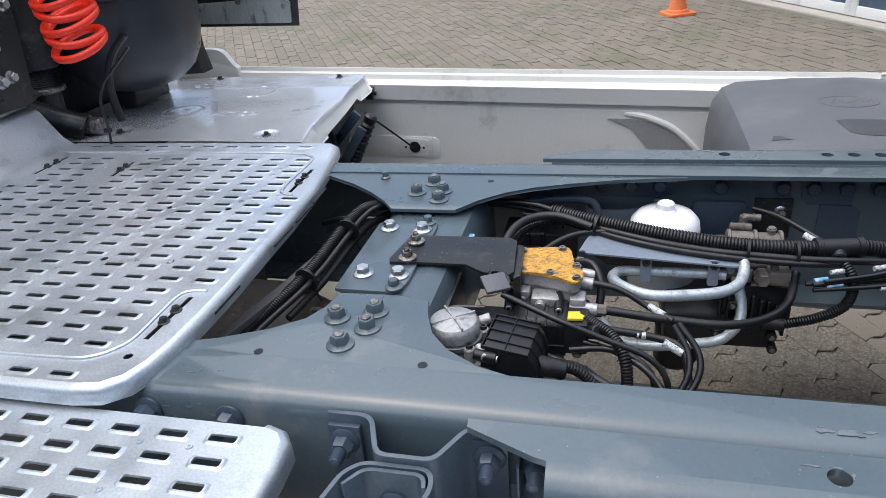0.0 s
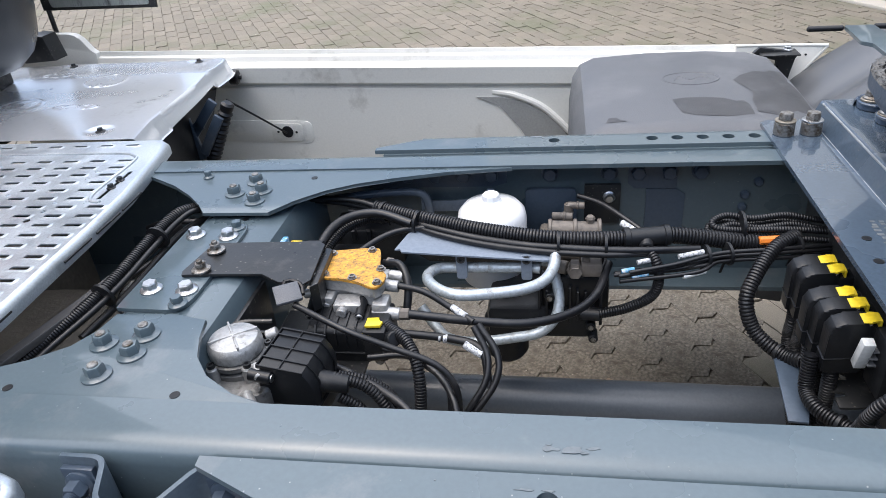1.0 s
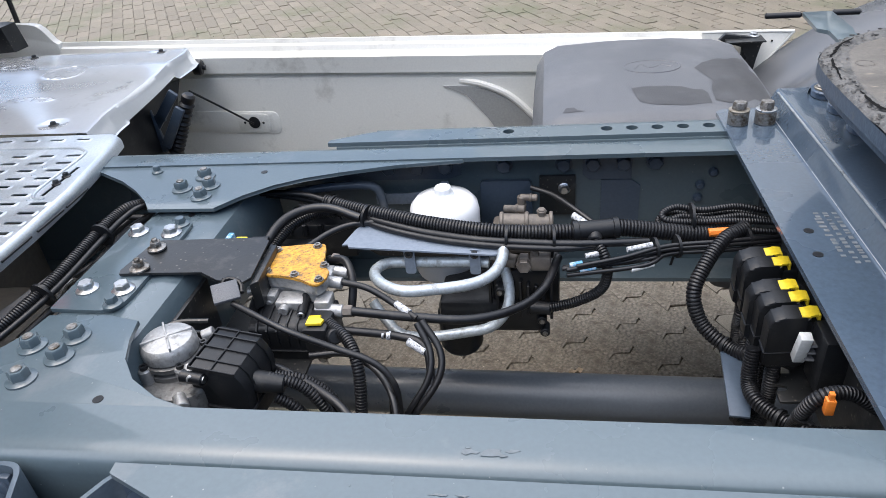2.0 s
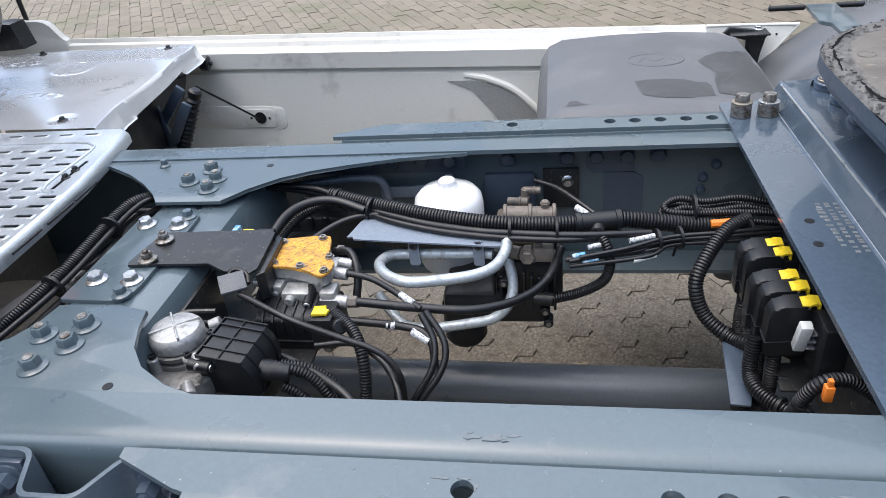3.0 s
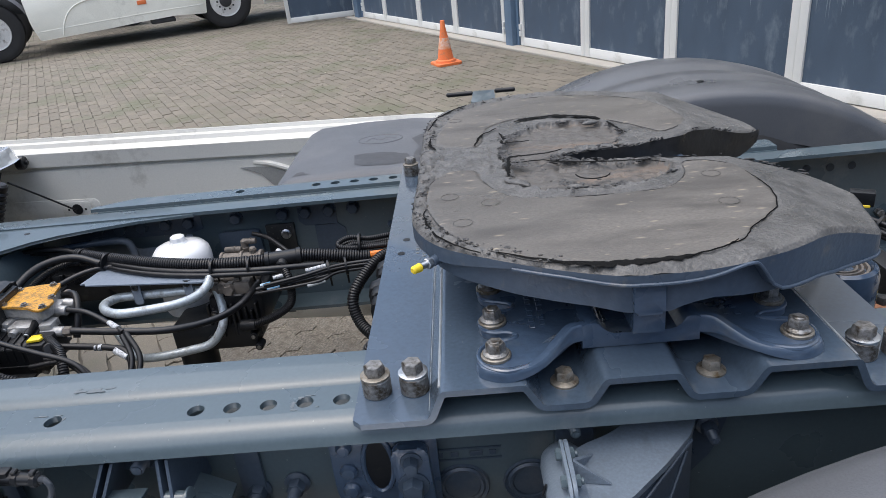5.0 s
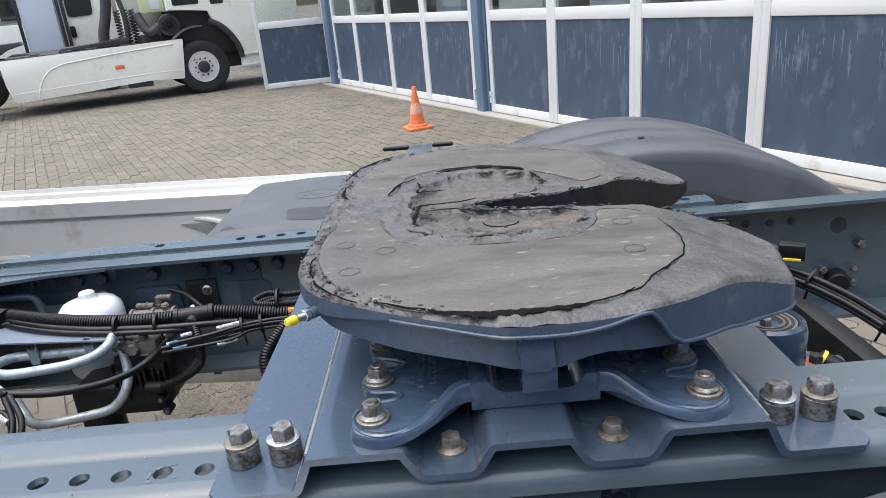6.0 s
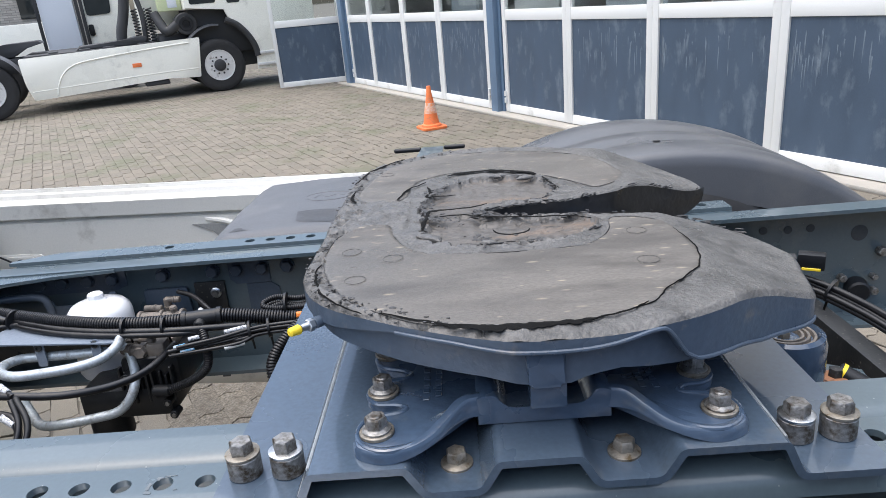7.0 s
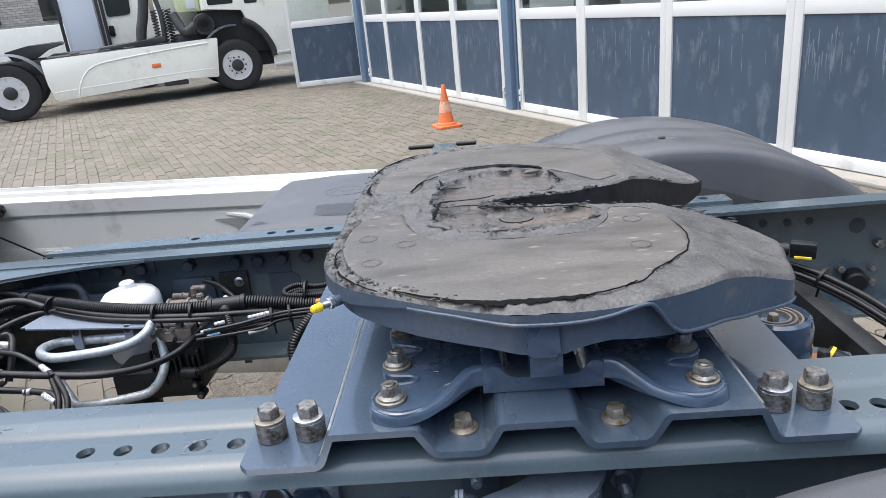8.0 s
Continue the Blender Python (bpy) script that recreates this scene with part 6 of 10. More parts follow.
inner = [(-0.495 + (x + 0.495) * 0.93, 0.03 + (y - 0.03) * 0.93) for x, y in cap]
prism(bm, smooth_loop(inner, 3), "z", 0.9725, 0.955, 0.001)
prism(bm, smooth_loop([(-0.495 + (x + 0.495) * 0.8, 0.03 + (y - 0.03) * 0.8) for x, y in cap], 3), "z", 0.956, 0.925, 0.002)
part("casting", bm, ALU_CAST, vb, "grey cast alloy valve body")
for x0, x1, y0, y1, z0, z1 in ((-0.548, -0.520, 0.030, 0.062, 0.940, 0.962), (-0.470, -0.440, 0.030, 0.060, 0.938, 0.960), (-0.515, -0.470, -0.030, 0.004, 0.930, 0.950), (-0.455, -0.430, -0.028, 0.004, 0.925, 0.950), (-0.540, -0.518, -0.015, 0.012, 0.932, 0.952)):
    bm = bm_new()
    box(bm, x0, x1, y0, y1, z0, z1, 0.004)
    part("cast_boss", bm, ALU_CAST, vb)
for p, q, r in (((-0.50, -0.028, 0.940), (-0.50, -0.040, 0.940), 0.008), ((-0.548, 0.045, 0.950), (-0.566, 0.045, 0.950), 0.009), ((-0.530, 0.0, 0.938), (-0.530, -0.018, 0.938), 0.006)):
    bm = bm_new()
    rod(bm, p, q, r, seg=14, edge=0.001)
    part("port", bm, ALU_CAST, vb)
for x, y in ((-0.537, 0.073), (-0.474, 0.084), (-0.447, 0.028), (-0.445, -0.010), (-0.487, 0.003), (-0.535, 0.014)):
    bm = bm_new()
    lathe(bm, [(0.0052, 0), (0.0052, 0.005), (0.003, 0.005), (0.0028, 0.003)], Matrix.Translation((x, y, 0.9785)), 12)
    lathe(bm, [(0.0075, 0), (0.0075, 0.0012)], Matrix.Translation((x, y, 0.9786)), 14)
    part("cap_screw", bm, ZINC_DULL, vb)
bm = bm_new()
prism(bm, rounded([(0.035, 0.872), (0.035, 0.926), (-0.012, 0.939), (-0.060, 0.932), (-0.067, 0.924), (-0.067, 0.868), (-0.02, 0.860)], [0.004, 0.004, 0.004, 0.004, 0.003, 0.008, 0.004]), "x", -0.548, -0.458, 0.002)
box(bm, -0.460, -0.424, -0.077, 0.0, 0.882, 0.9365, 0.004)
mod = part("black_module", bm, BLACK, vb, "black moulded solenoid module")
for k in range(5):
    bm = bm_new()
    x = -0.536 + 0.0155 * k
    prism(bm, [(-0.010, 0.937), (-0.010, 0.9425), (-0.060, 0.9355), (-0.0690, 0.9260), (-0.0690, 0.900), (-0.066, 0.898), (-0.066, 0.922), (-0.058, 0.930)], "x", x, x + 0.0026)
    part("rib", bm, BLACK, mod)
bm = bm_new()
box(bm, -0.547, -0.459, -0.0700, -0.066, 0.888, 0.8915, 0.0008, 1)
part("rib", bm, BLACK, mod)
for x in (-0.549, -0.471):
    bm = bm_new()
    rod(bm, (x - 0.002, -0.004, 0.9440), (x + 0.001, -0.044, 0.9390), 0.0078, 0.0070, seg=18, edge=0.001)
    bs = part("boss", bm, BLACK, mod)
    bm = bm_new()
    rod(bm, (x + 0.001, -0.0435, 0.9390), (x + 0.0012, -0.0465, 0.9386), 0.0056, seg=14, edge=0.0006)
    part("screw", bm, ZINC, bs, "bright socket screw")
    # black disc gives the shade inside the screw's socket
    bm = bm_new()
    rod(bm, (x + 0.0012, -0.0464, 0.9386), (x + 0.0013, -0.0470, 0.9385), 0.0028, seg=6)
    part("socket", bm, BLACK, bs)
bm = bm_new()
rod(bm, (-0.425, -0.060, 0.915), (-0.408, -0.082, 0.930), 0.0115, seg=16, edge=0.002)
part("outlet", bm, BLACK, mod)
bm = bm_new()
rod(bm, (-0.440, -0.066, 0.878), (-0.440, -0.072, 0.878), 0.0075, seg=12, edge=0.001)
part("drain_plug", bm, ZINC_DULL, mod)
hose([(-0.430, -0.075, 0.905), (-0.400, -0.082, 0.903), (-0.371, -0.096, 0.900), (-0.340, -0.120, 0.895), (-0.316, -0.156, 0.885), (-0.305, -0.19, 0.86)], 0.0048, "thin black hose curving out of the valve block", group="rubber hoses")
hose([(-0.530, -0.110, 0.918), (-0.500, -0.130, 0.920), (-0.465, -0.145, 0.920), (-0.404, -0.179, 0.916), (-0.365, -0.205, 0.905), (-0.33, -0.25, 0.88)], 0.0062, "black hose leading under the near rail", group="rubber hoses")
bm = bm_new()
prism(bm, [(-0.455, -0.070), (-0.432, -0.068), (-0.430, -0.058), (-0.437, -0.056), (-0.437, -0.048), (-0.455, -0.050)], "z", 0.938, 0.943, 0.001)
part("yellow_tab", bm, YELLOW, mod, "bright yellow locking tab")
for p, q, r, mt in (((-0.445, 0.020, 0.955), (-0.420, 0.018, 0.953), 0.0095, ALU_CAST), ((-0.440, 0.048, 0.955), (-0.418, 0.046, 0.953), 0.0090, ALU_CAST), ((-0.455, -0.020, 0.932), (-0.412, -0.022, 0.930), 0.0100, ALU_CAST), ((-0.414, -0.022, 0.930), (-0.398, -0.022, 0.930), 0.0092, BROWN_CAST), ((-0.545, 0.012, 0.945), (-0.572, 0.008, 0.944), 0.0075, ALU_CAST), ((-0.45, 0.075, 0.962), (-0.438, 0.073, 0.962), 0.008, BROWN_CAST)):
    bm = bm_new()
    rod(bm, p, q, r, seg=6 if mt is BROWN_CAST else 16, edge=0.001)
    part("fitting", bm, mt, vb)

# ---- domed valve with a ribbed black module ----
dv = thing("foot_valve", (-0.56, -0.17, 0.86), "cast valve with a crossed round lid and ribbed black module", "valve", group="valves")
m = Matrix.Translation((-0.606, -0.166, 0.0))
bm = bm_new()
lathe(bm, [(0.0340, 0.970), (0.0368, 0.973), (0.0372, 0.983), (0.0360, 0.9892), (0.0325, 0.9935), (0.020, 0.9962), (0.0, 0.9970)], m, 36)
part("round_lid", bm, ALU_CAST, dv)
bm = bm_new()
lathe(bm, [(0.031, 0.90), (0.032, 0.945), (0.0385, 0.948), (0.0385, 0.955), (0.034, 0.957), (0.034, 0.962), (0.0395, 0.963), (0.0395, 0.969), (0.034, 0.971)], m, 36)
part("lid_seat", bm, ALU_DULL, dv)
for a in (0.6, 2.17):
    bm = bm_new()
    b2 = bm_new()
    box(b2, -0.0335, 0.0335, -0.0015, 0.0015, 0.989, 0.9983, 0.0006, 1)
    put(bm, b2, m @ Matrix.Rotation(a, 4, 'Z'))
    part("lid_rib", bm, ALU_CAST, dv)
for k in range(5):
    a = 0.4 + 2 * math.pi * k / 5
    bm = bm_new()
    lathe(bm, [(0.0085, 0.945), (0.0085, 0.968), (0.0070, 0.970)], m @ Matrix.Translation((0.0420 * math.cos(a), 0.0420 * math.sin(a), 0)), 14)
    lug = part("screw_lug", bm, ALU_CAST, dv)
    bm = bm_new()
    lathe(bm, [(0.0052, 0.9702), (0.0052, 0.9755), (0.0030, 0.9755), (0.0026, 0.973)], m @ Matrix.Translation((0.0420 * math.cos(a), 0.0420 * math.sin(a), 0)), 12)
    part("lid_screw", bm, BLACK_METAL, lug)
bm = bm_new()
prism(bm, smooth_loop([(-0.645, -0.195), (-0.62, -0.225), (-0.58, -0.235), (-0.548, -0.215), (-0.545, -0.15), (-0.575, -0.125), (-0.62, -0.130), (-0.645, -0.16)], 3), "z", 0.86, 0.948, 0.006)
part("casting", bm, ALU_DULL, dv)
for p, q, r in (((-0.60, -0.235, 0.930), (-0.605, -0.258, 0.930), 0.012), ((-0.575, -0.225, 0.945), (-0.56, -0.245, 0.945), 0.009), ((-0.565, -0.20, 0.975), (-0.552, -0.222, 0.972), 0.006), ((-0.575, -0.135, 0.972), (-0.560, -0.130, 0.976), 0.008), ((-0.565, -0.245, 0.92), (-0.545, -0.27, 0.92), 0.010)):
    bm = bm_new()
    rod(bm, p, q, r, seg=12, edge=0.001)
    part("boss", bm, ALU_CAST, dv)
# ribbed module, its lid tilted towards the side
mm = Matrix.Translation((-0.523, -0.174, 0.948)) @ Matrix.Rotation(radians(-6), 4, 'Z') @ Matrix.Rotation(radians(6), 4, 'Y') @ Matrix.Scale(0.9, 4)
bm = bm_new()
b2 = bm_new()
prism(b2, [(-0.040, -0.07), (0.048, -0.07), (0.048, 0.004), (0.040, 0.022), (0.030, 0.034), (-0.036, 0.035), (-0.040, 0.030)], "y", -0.044, 0.044, 0.004)
box(b2, -0.046, 0.0515, -0.0475, 0.0475, -0.036, -0.031, 0.0015, 1)
put(bm, b2, mm)
mod = part("ribbed_module", bm, BLACK, dv, "black ribbed plastic module")
for k in range(3):
    y = -0.024 + 0.026 * k
    bm = bm_new()
    b2 = bm_new()
    prism(b2, [(-0.041, 0.030), (-0.038, 0.0378), (0.0305, 0.0368), (0.0425, 0.0235), (0.0505, 0.004), (0.0505, -0.03), (0.044, -0.03), (0.044, 0.004), (0.036, 0.02), (0.027, 0.030)], "y", y - 0.0011, y + 0.0011)
    put(bm, b2, mm)
    part("rib", bm, BLACK, mod)
for a in ((-0.0405, 0.0320, -0.0445, -0.0425), (-0.0405, 0.0320, 0.0425, 0.0445), (-0.0405, -0.0385, -0.0445, 0.0445), (-0.006, -0.004, -0.0445, 0.0445)):
    bm = bm_new()
    b2 = bm_new()
    box(b2, *a, 0.030, 0.0372, 0.0006, 1)
    put(bm, b2, mm)
    part("edge_rib", bm, BLACK, mod)
for x, y in ((-0.036, -0.050), (-0.030, 0.049)):
    bm = bm_new()
    rod(bm, mm @ Vector((x - 0.012, y, 0.022)), mm @ Vector((x + 0.022, y, 0.022)), 0.0085, seg=14, edge=0.001)
    part("screw_boss", bm, BLACK, mod)
    bm = bm_new()
    rod(bm, mm @ Vector((x + 0.0222, y, 0.022)), mm @ Vector((x + 0.024, y, 0.022)), 0.0055, seg=12)
    part("screw", bm, ZINC, mod)
bm = bm_new()
rod(bm, (-0.490, -0.188, 0.942), (-0.448, -0.185, 0.934), 0.0155, 0.0125, seg=18, edge=0.002)
part("cable_outlet", bm, BLACK, mod)
# black steel support behind the valves
bk = thing("valve_bracket", (-0.6, -0.05, 0.87), "black steel bracket that carries the valves", "bracket", group="brackets in the bay")
bm = bm_new()
box(bm, -0.635, -0.628, -0.13, 0.0, 0.87, 0.975, 0.001)
box(bm, -0.635, -0.54, -0.128, -0.122, 0.87, 0.972, 0.001)
box(bm, -0.628, -0.46, -0.12, 0.06, 0.868, 0.873)
part("folded_plate", bm, BLACK_METAL, bk)
bm = bm_new()
tube(bm, [(-0.632, -0.19, 0.94), (-0.632, -0.15, 0.975), (-0.62, -0.125, 0.985), (-0.57, -0.118, 0.985)], 0.0035, seg=8)
part("edge_bead", bm, BLACK_METAL, bk)

# ---- flat black plate from the cross member ----
fb = thing("sensor_bracket", (-0.64, 0.02, 1.0), "flat black steel plate bolted to the cross member", "bracket", group="brackets in the bay")
pts = [(-0.733, -0.050), (-0.736, -0.040), (-0.724, 0.034), (-0.712, 0.044), (-0.560, 0.080), (-0.548, 0.072), (-0.540, -0.030), (-0.548, -0.044), (-0.585, -0.045), (-0.615, -0.030), (-0.70, -0.048)]


def dip(x):
    return 1.0165 - 0.020 * max(0, min(1, (x + 0.70) / 0.16))


bm = bm_new()
top = [bm.verts.new((x, y, dip(x))) for x, y in pts]
low = [bm.verts.new((x, y, dip(x) - 0.004)) for x, y in pts]
bm.faces.new(top)
bm.faces.new(low)
for i in range(len(pts)):
    j = (i + 1) % len(pts)
    bm.faces.new((top[i], top[j], low[j], low[i]))
part("plate", bm, BLACK_METAL, fb, "black plate with dusty specks")
bm = bm_new()
prism(bm, [(-0.548, 0.075), (-0.536, 0.070), (-0.530, -0.03), (-0.54, -0.04)], "z", 0.945, 0.990, 0.001)
part("folded_end", bm, BLACK_METAL, fb)
for x, y in ((-0.707, -0.036), (-0.708, 0.020)):
    bm = bm_new()
    mb = Matrix.Translation((x, y, dip(x)))
    flange_bolt(bm, mb, 0.0155, 0.009, 0.0145)
    rod(bm, (x, y, dip(x) + 0.01), (x, y, dip(x) + 0.018), 0.0045, seg=10, edge=0.001)
    part("nut", bm, ZINC_DULL, fb, "dull zinc flange nut with stud")
tg = thing("breather_plug", (-0.56, -0.075, 0.99), "small grey breather plug clipped to the black plate", "plug")
bm = bm_new()
b2 = bm_new()
box(b2, -0.019, 0.019, -0.017, 0.017, -0.003, 0.004, 0.002)
put(bm, b2, Matrix.Translation((-0.562, -0.070, 0.998)) @ Matrix.Rotation(0.5, 4, 'Z') @ Matrix.Rotation(0.35, 4, 'X'))
part("cap", bm, GREY_PLASTIC, tg)
bm = bm_new()
tube(bm, [(-0.575, -0.052, 0.999), (-0.572, -0.045, 1.004), (-0.560, -0.043, 1.003), (-0.548, -0.048, 0.998), (-0.542, -0.062, 0.992)], 0.0035, seg=8)
part("clip", bm, BLACK, tg)

# ---- canister, shelf, pipes ----
cn = thing("air_canister", (-0.298, 0.285, 0.80), "smooth white plastic canister with a screw cap", "canister")
m = Matrix.Translation((-0.298, 0.285, 0))
bm = bm_new()
lathe(bm, [(0.050, 0.800), (0.060, 0.805), (0.0645, 0.815), (0.0645, 0.930), (0.062, 0.944), (0.052, 0.956), (0.036, 0.962), (0.022, 0.9635)], m, 44)
part("body", bm, TANK_WHITE, cn)
bm = bm_new()
lathe(bm, [(0.021, 0.9637), (0.019, 0.966), (0.0165, 0.968), (0.0160, 0.978), (0.013, 0.9805), (0.0, 0.981)], m, 10)
part("screw_cap", bm, TANK_WHITE, cn, angle=20)
sh = thing("shelf_plate", (-0.31, 0.15, 0.94), "grey painted steel shelf plate under the hoses", "shelf plate")
bm = bm_new()
pts = [(-0.449, 0.126), (-0.440, 0.128), (-0.436, 0.120), (-0.20, 0.112), (-0.178, 0.117), (-0.182, 0.200), (-0.25, 0.215), (-0.430, 0.190), (-0.437, 0.175)]
top = [bm.verts.new((x, y, 0.955 - 0.012 * (x + 0.45) / 0.27 + 0.02 * (y - 0.12))) for x, y in pts]
low = [bm.verts.new((v.co.x, v.co.y, v.co.z - 0.003)) for v in top]
bm.faces.new(top)
bm.faces.new(low)
for i in range(len(pts)):
    j = (i + 1) % len(pts)
    bm.faces.new((top[i], top[j], low[j], low[i]))
part("plate", bm, SHELF, sh)
bm = bm_new()
prism(bm, [(-0.436, 0.948), (-0.20, 0.938), (-0.20, 0.905), (-0.25, 0.900), (-0.40, 0.905), (-0.436, 0.93)], "y", 0.1705, 0.1745)
part("back_plate", bm, BLACK_METAL, sh)
for x, y in ((-0.336, 0.138), (-0.227, 0.136)):
    bm = bm_new()
    prism(bm, rounded([(x - 0.009, 0.900), (x + 0.009, 0.900), (x + 0.009, 0.948), (x - 0.009, 0.948)], 0.006), "y", y - 0.016, y - 0.013)
    cl = part("pipe_clip", bm, SHELF, sh)
    bm = bm_new()
    lathe(bm, [(0.0072, 0), (0.0072, 0.004), (0.004, 0.004), (0.0036, 0.001)], Matrix.Translation((x, y - 0.016, 0.940)) @ Matrix.Rotation(radians(90), 4, 'X'), 14)
    part("clip_bolt", bm, BLACK_METAL, cl)
bm = bm_new()
prism(bm, rounded([(-0.448, 0.938), (-0.442, 0.924), (-0.383, 0.923), (-0.313, 0.930), (-0.315, 0.948), (-0.30, 0.948), (-0.30, 0.900), (-0.448, 0.900)], 0.003), "y", 0.368, 0.3715, 0.0006)
single("canister_bracket", bm, SHELF, "blue-grey bracket plate on the far web behind the canister", "bracket", group="brackets on the rail")
up = thing("steel_pipe_loop", (-0.28, 0.09, 0.80), "bent zinc-plated steel pipe loops in front of the canister", "pipe")
bm = bm_new()
tube(bm, [(-0.180, 0.128, 0.945), (-0.183, 0.105, 0.935), (-0.196, 0.075, 0.930), (-0.225, 0.050, 0.930), (-0.275, 0.036, 0.930), (-0.330, 0.030, 0.930), (-0.368, 0.052, 0.928), (-0.390, 0.092, 0.922), (-0.380, 0.126, 0.917), (-0.345, 0.136, 0.914), (-0.29, 0.136, 0.914), (-0.226, 0.134, 0.916), (-0.205, 0.132, 0.915)], 0.0092, seg=14)
part("upper_loop", bm, PIPE_ZINC, up)
bm = bm_new()
tube(bm, [(-0.205, 0.158, 0.915), (-0.188, 0.158, 0.905), (-0.175, 0.138, 0.865), (-0.178, 0.116, 0.832), (-0.205, 0.105, 0.803), (-0.25, 0.098, 0.795), (-0.317, 0.090, 0.790), (-0.365, 0.104, 0.785), (-0.395, 0.130, 0.795), (-0.42, 0.15, 0.82)], 0.0092, seg=14)
part("lower_loop", bm, PIPE_ZINC, up)

# ---- air dryer and pressure valve beside the far rail ----
dr = thing("air_dryer_valve", (-0.15, 0.2, 0.78), "dusty cast valve assembly with brass fittings beside the far rail", "valve", group="valves")
bm = bm_new()
rod(bm, (-0.190, 0.240, 0.930), (-0.100, 0.238, 0.928), 0.0155, seg=24, edge=0.003)
box(bm, -0.178, -0.112, 0.222, 0.258, 0.895, 0.930, 0.006)
for x in (-0.190, -0.146, -0.104):
    rod(bm, (x - 0.0035, 0.240, 0.930), (x + 0.0035, 0.240, 0.930), 0.0185, seg=24, edge=0.0015)
box(bm, -0.210, -0.108, 0.185, 0.30, 0.885, 0.912, 0.008)
part("upper_casting", bm, BROWN_CAST, dr)
for p, q, r, sg_ in (((-0.187, 0.258, 0.947), (-0.150, 0.257, 0.946), 0.0070, 14), ((-0.196, 0.215, 0.912), (-0.196, 0.215, 0.932), 0.0095, 6), ((-0.165, 0.206, 0.912), (-0.165, 0.206, 0.926), 0.0085, 6),
                     ((-0.157, 0.300, 0.905), (-0.157, 0.300, 0.950), 0.0080, 14), ((-0.160, 0.300, 0.947), (-0.128, 0.297, 0.947), 0.0066, 14), ((-0.172, 0.180, 0.912), (-0.118, 0.178, 0.912), 0.0095, 16),
                     ((-0.148, 0.150, 0.912), (-0.148, 0.118, 0.914), 0.0120, 6), ((-0.200, 0.165, 0.905), (-0.160, 0.150, 0.905), 0.0120, 16), ((-0.120, 0.240, 0.940), (-0.120, 0.240, 0.956), 0.0075, 6)):
    bm = bm_new()
    rod(bm, p, q, r, seg=sg_, edge=0.0014)
    mid = Vector(p).lerp(Vector(q), 0.55)
    rod(bm, mid, mid + (Vector(q) - Vector(p)).normalized() * 0.004, r * 1.18, seg=sg_, edge=0.0008)
    part("fitting", bm, BROWN_CAST, dr)
bm = bm_new()
box(bm, -0.138, -0.104, 0.128, 0.160, 0.900, 0.926, 0.004)
box(bm, -0.136, -0.124, 0.134, 0.150, 0.926, 0.936, 0.0015)
part("outlet_block", bm, BROWN_CAST, dr)
bm = bm_new()
prism(bm, [(-0.152, 0.190), (-0.130, 0.190), (-0.130, 0.205), (-0.152, 0.205)], "z", 0.9115, 0.9127)
part("printed_label", bm, PALE_TAG, dr, "small pale printed label")
bm = bm_new()
box(bm, -0.205, -0.09, 0.145, 0.30, 0.815, 0.89, 0.008)
lo = part("lower_body", bm, BLACK, dr, "black plastic lower valve body")
for k in range(9):
    bm = bm_new()
    x = -0.21 + 0.013 * k
    box(bm, x, x + 0.005, 0.138 - 0.004 * (k % 3), 0.15, 0.80 + 0.01 * (k % 2), 0.875 - 0.006 * (k % 4), 0.001, 1)
    part("rib", bm, BLACK, lo)
bm = bm_new()
box(bm, -0.30, -0.115, 0.135, 0.27, 0.765, 0.83, 0.012)
part("lower_housing", bm, BLACK, dr)
bm = bm_new()
lathe(bm, [(0.034, 0.70), (0.040, 0.71), (0.040, 0.78)], Matrix.Translation((-0.27, 0.18, 0)), 24)
part("silencer", bm, BLACK, dr)
for x, y, z in ((-0.19, 0.13, 0.86), (-0.12, 0.13, 0.80), (-0.21, 0.13, 0.80), (-0.115, 0.135, 0.77)):
    bm = bm_new()
    rod(bm, (x, y + 0.02, z), (x, y - 0.006, z), 0.0085, seg=12, edge=0.001)
    part("boss", bm, BLACK, dr)
    bm = bm_new()
    rod(bm, (x, y - 0.006, z), (x, y - 0.0085, z), 0.0045, seg=10)
    part("screw", bm, ZINC_DULL, dr)
bm = bm_new()
rod(bm, (-0.138, 0.125, 0.83), (-0.105, 0.12, 0.831), 0.0115, seg=12, edge=0.001)
part("plug", bm, BLACK, dr)

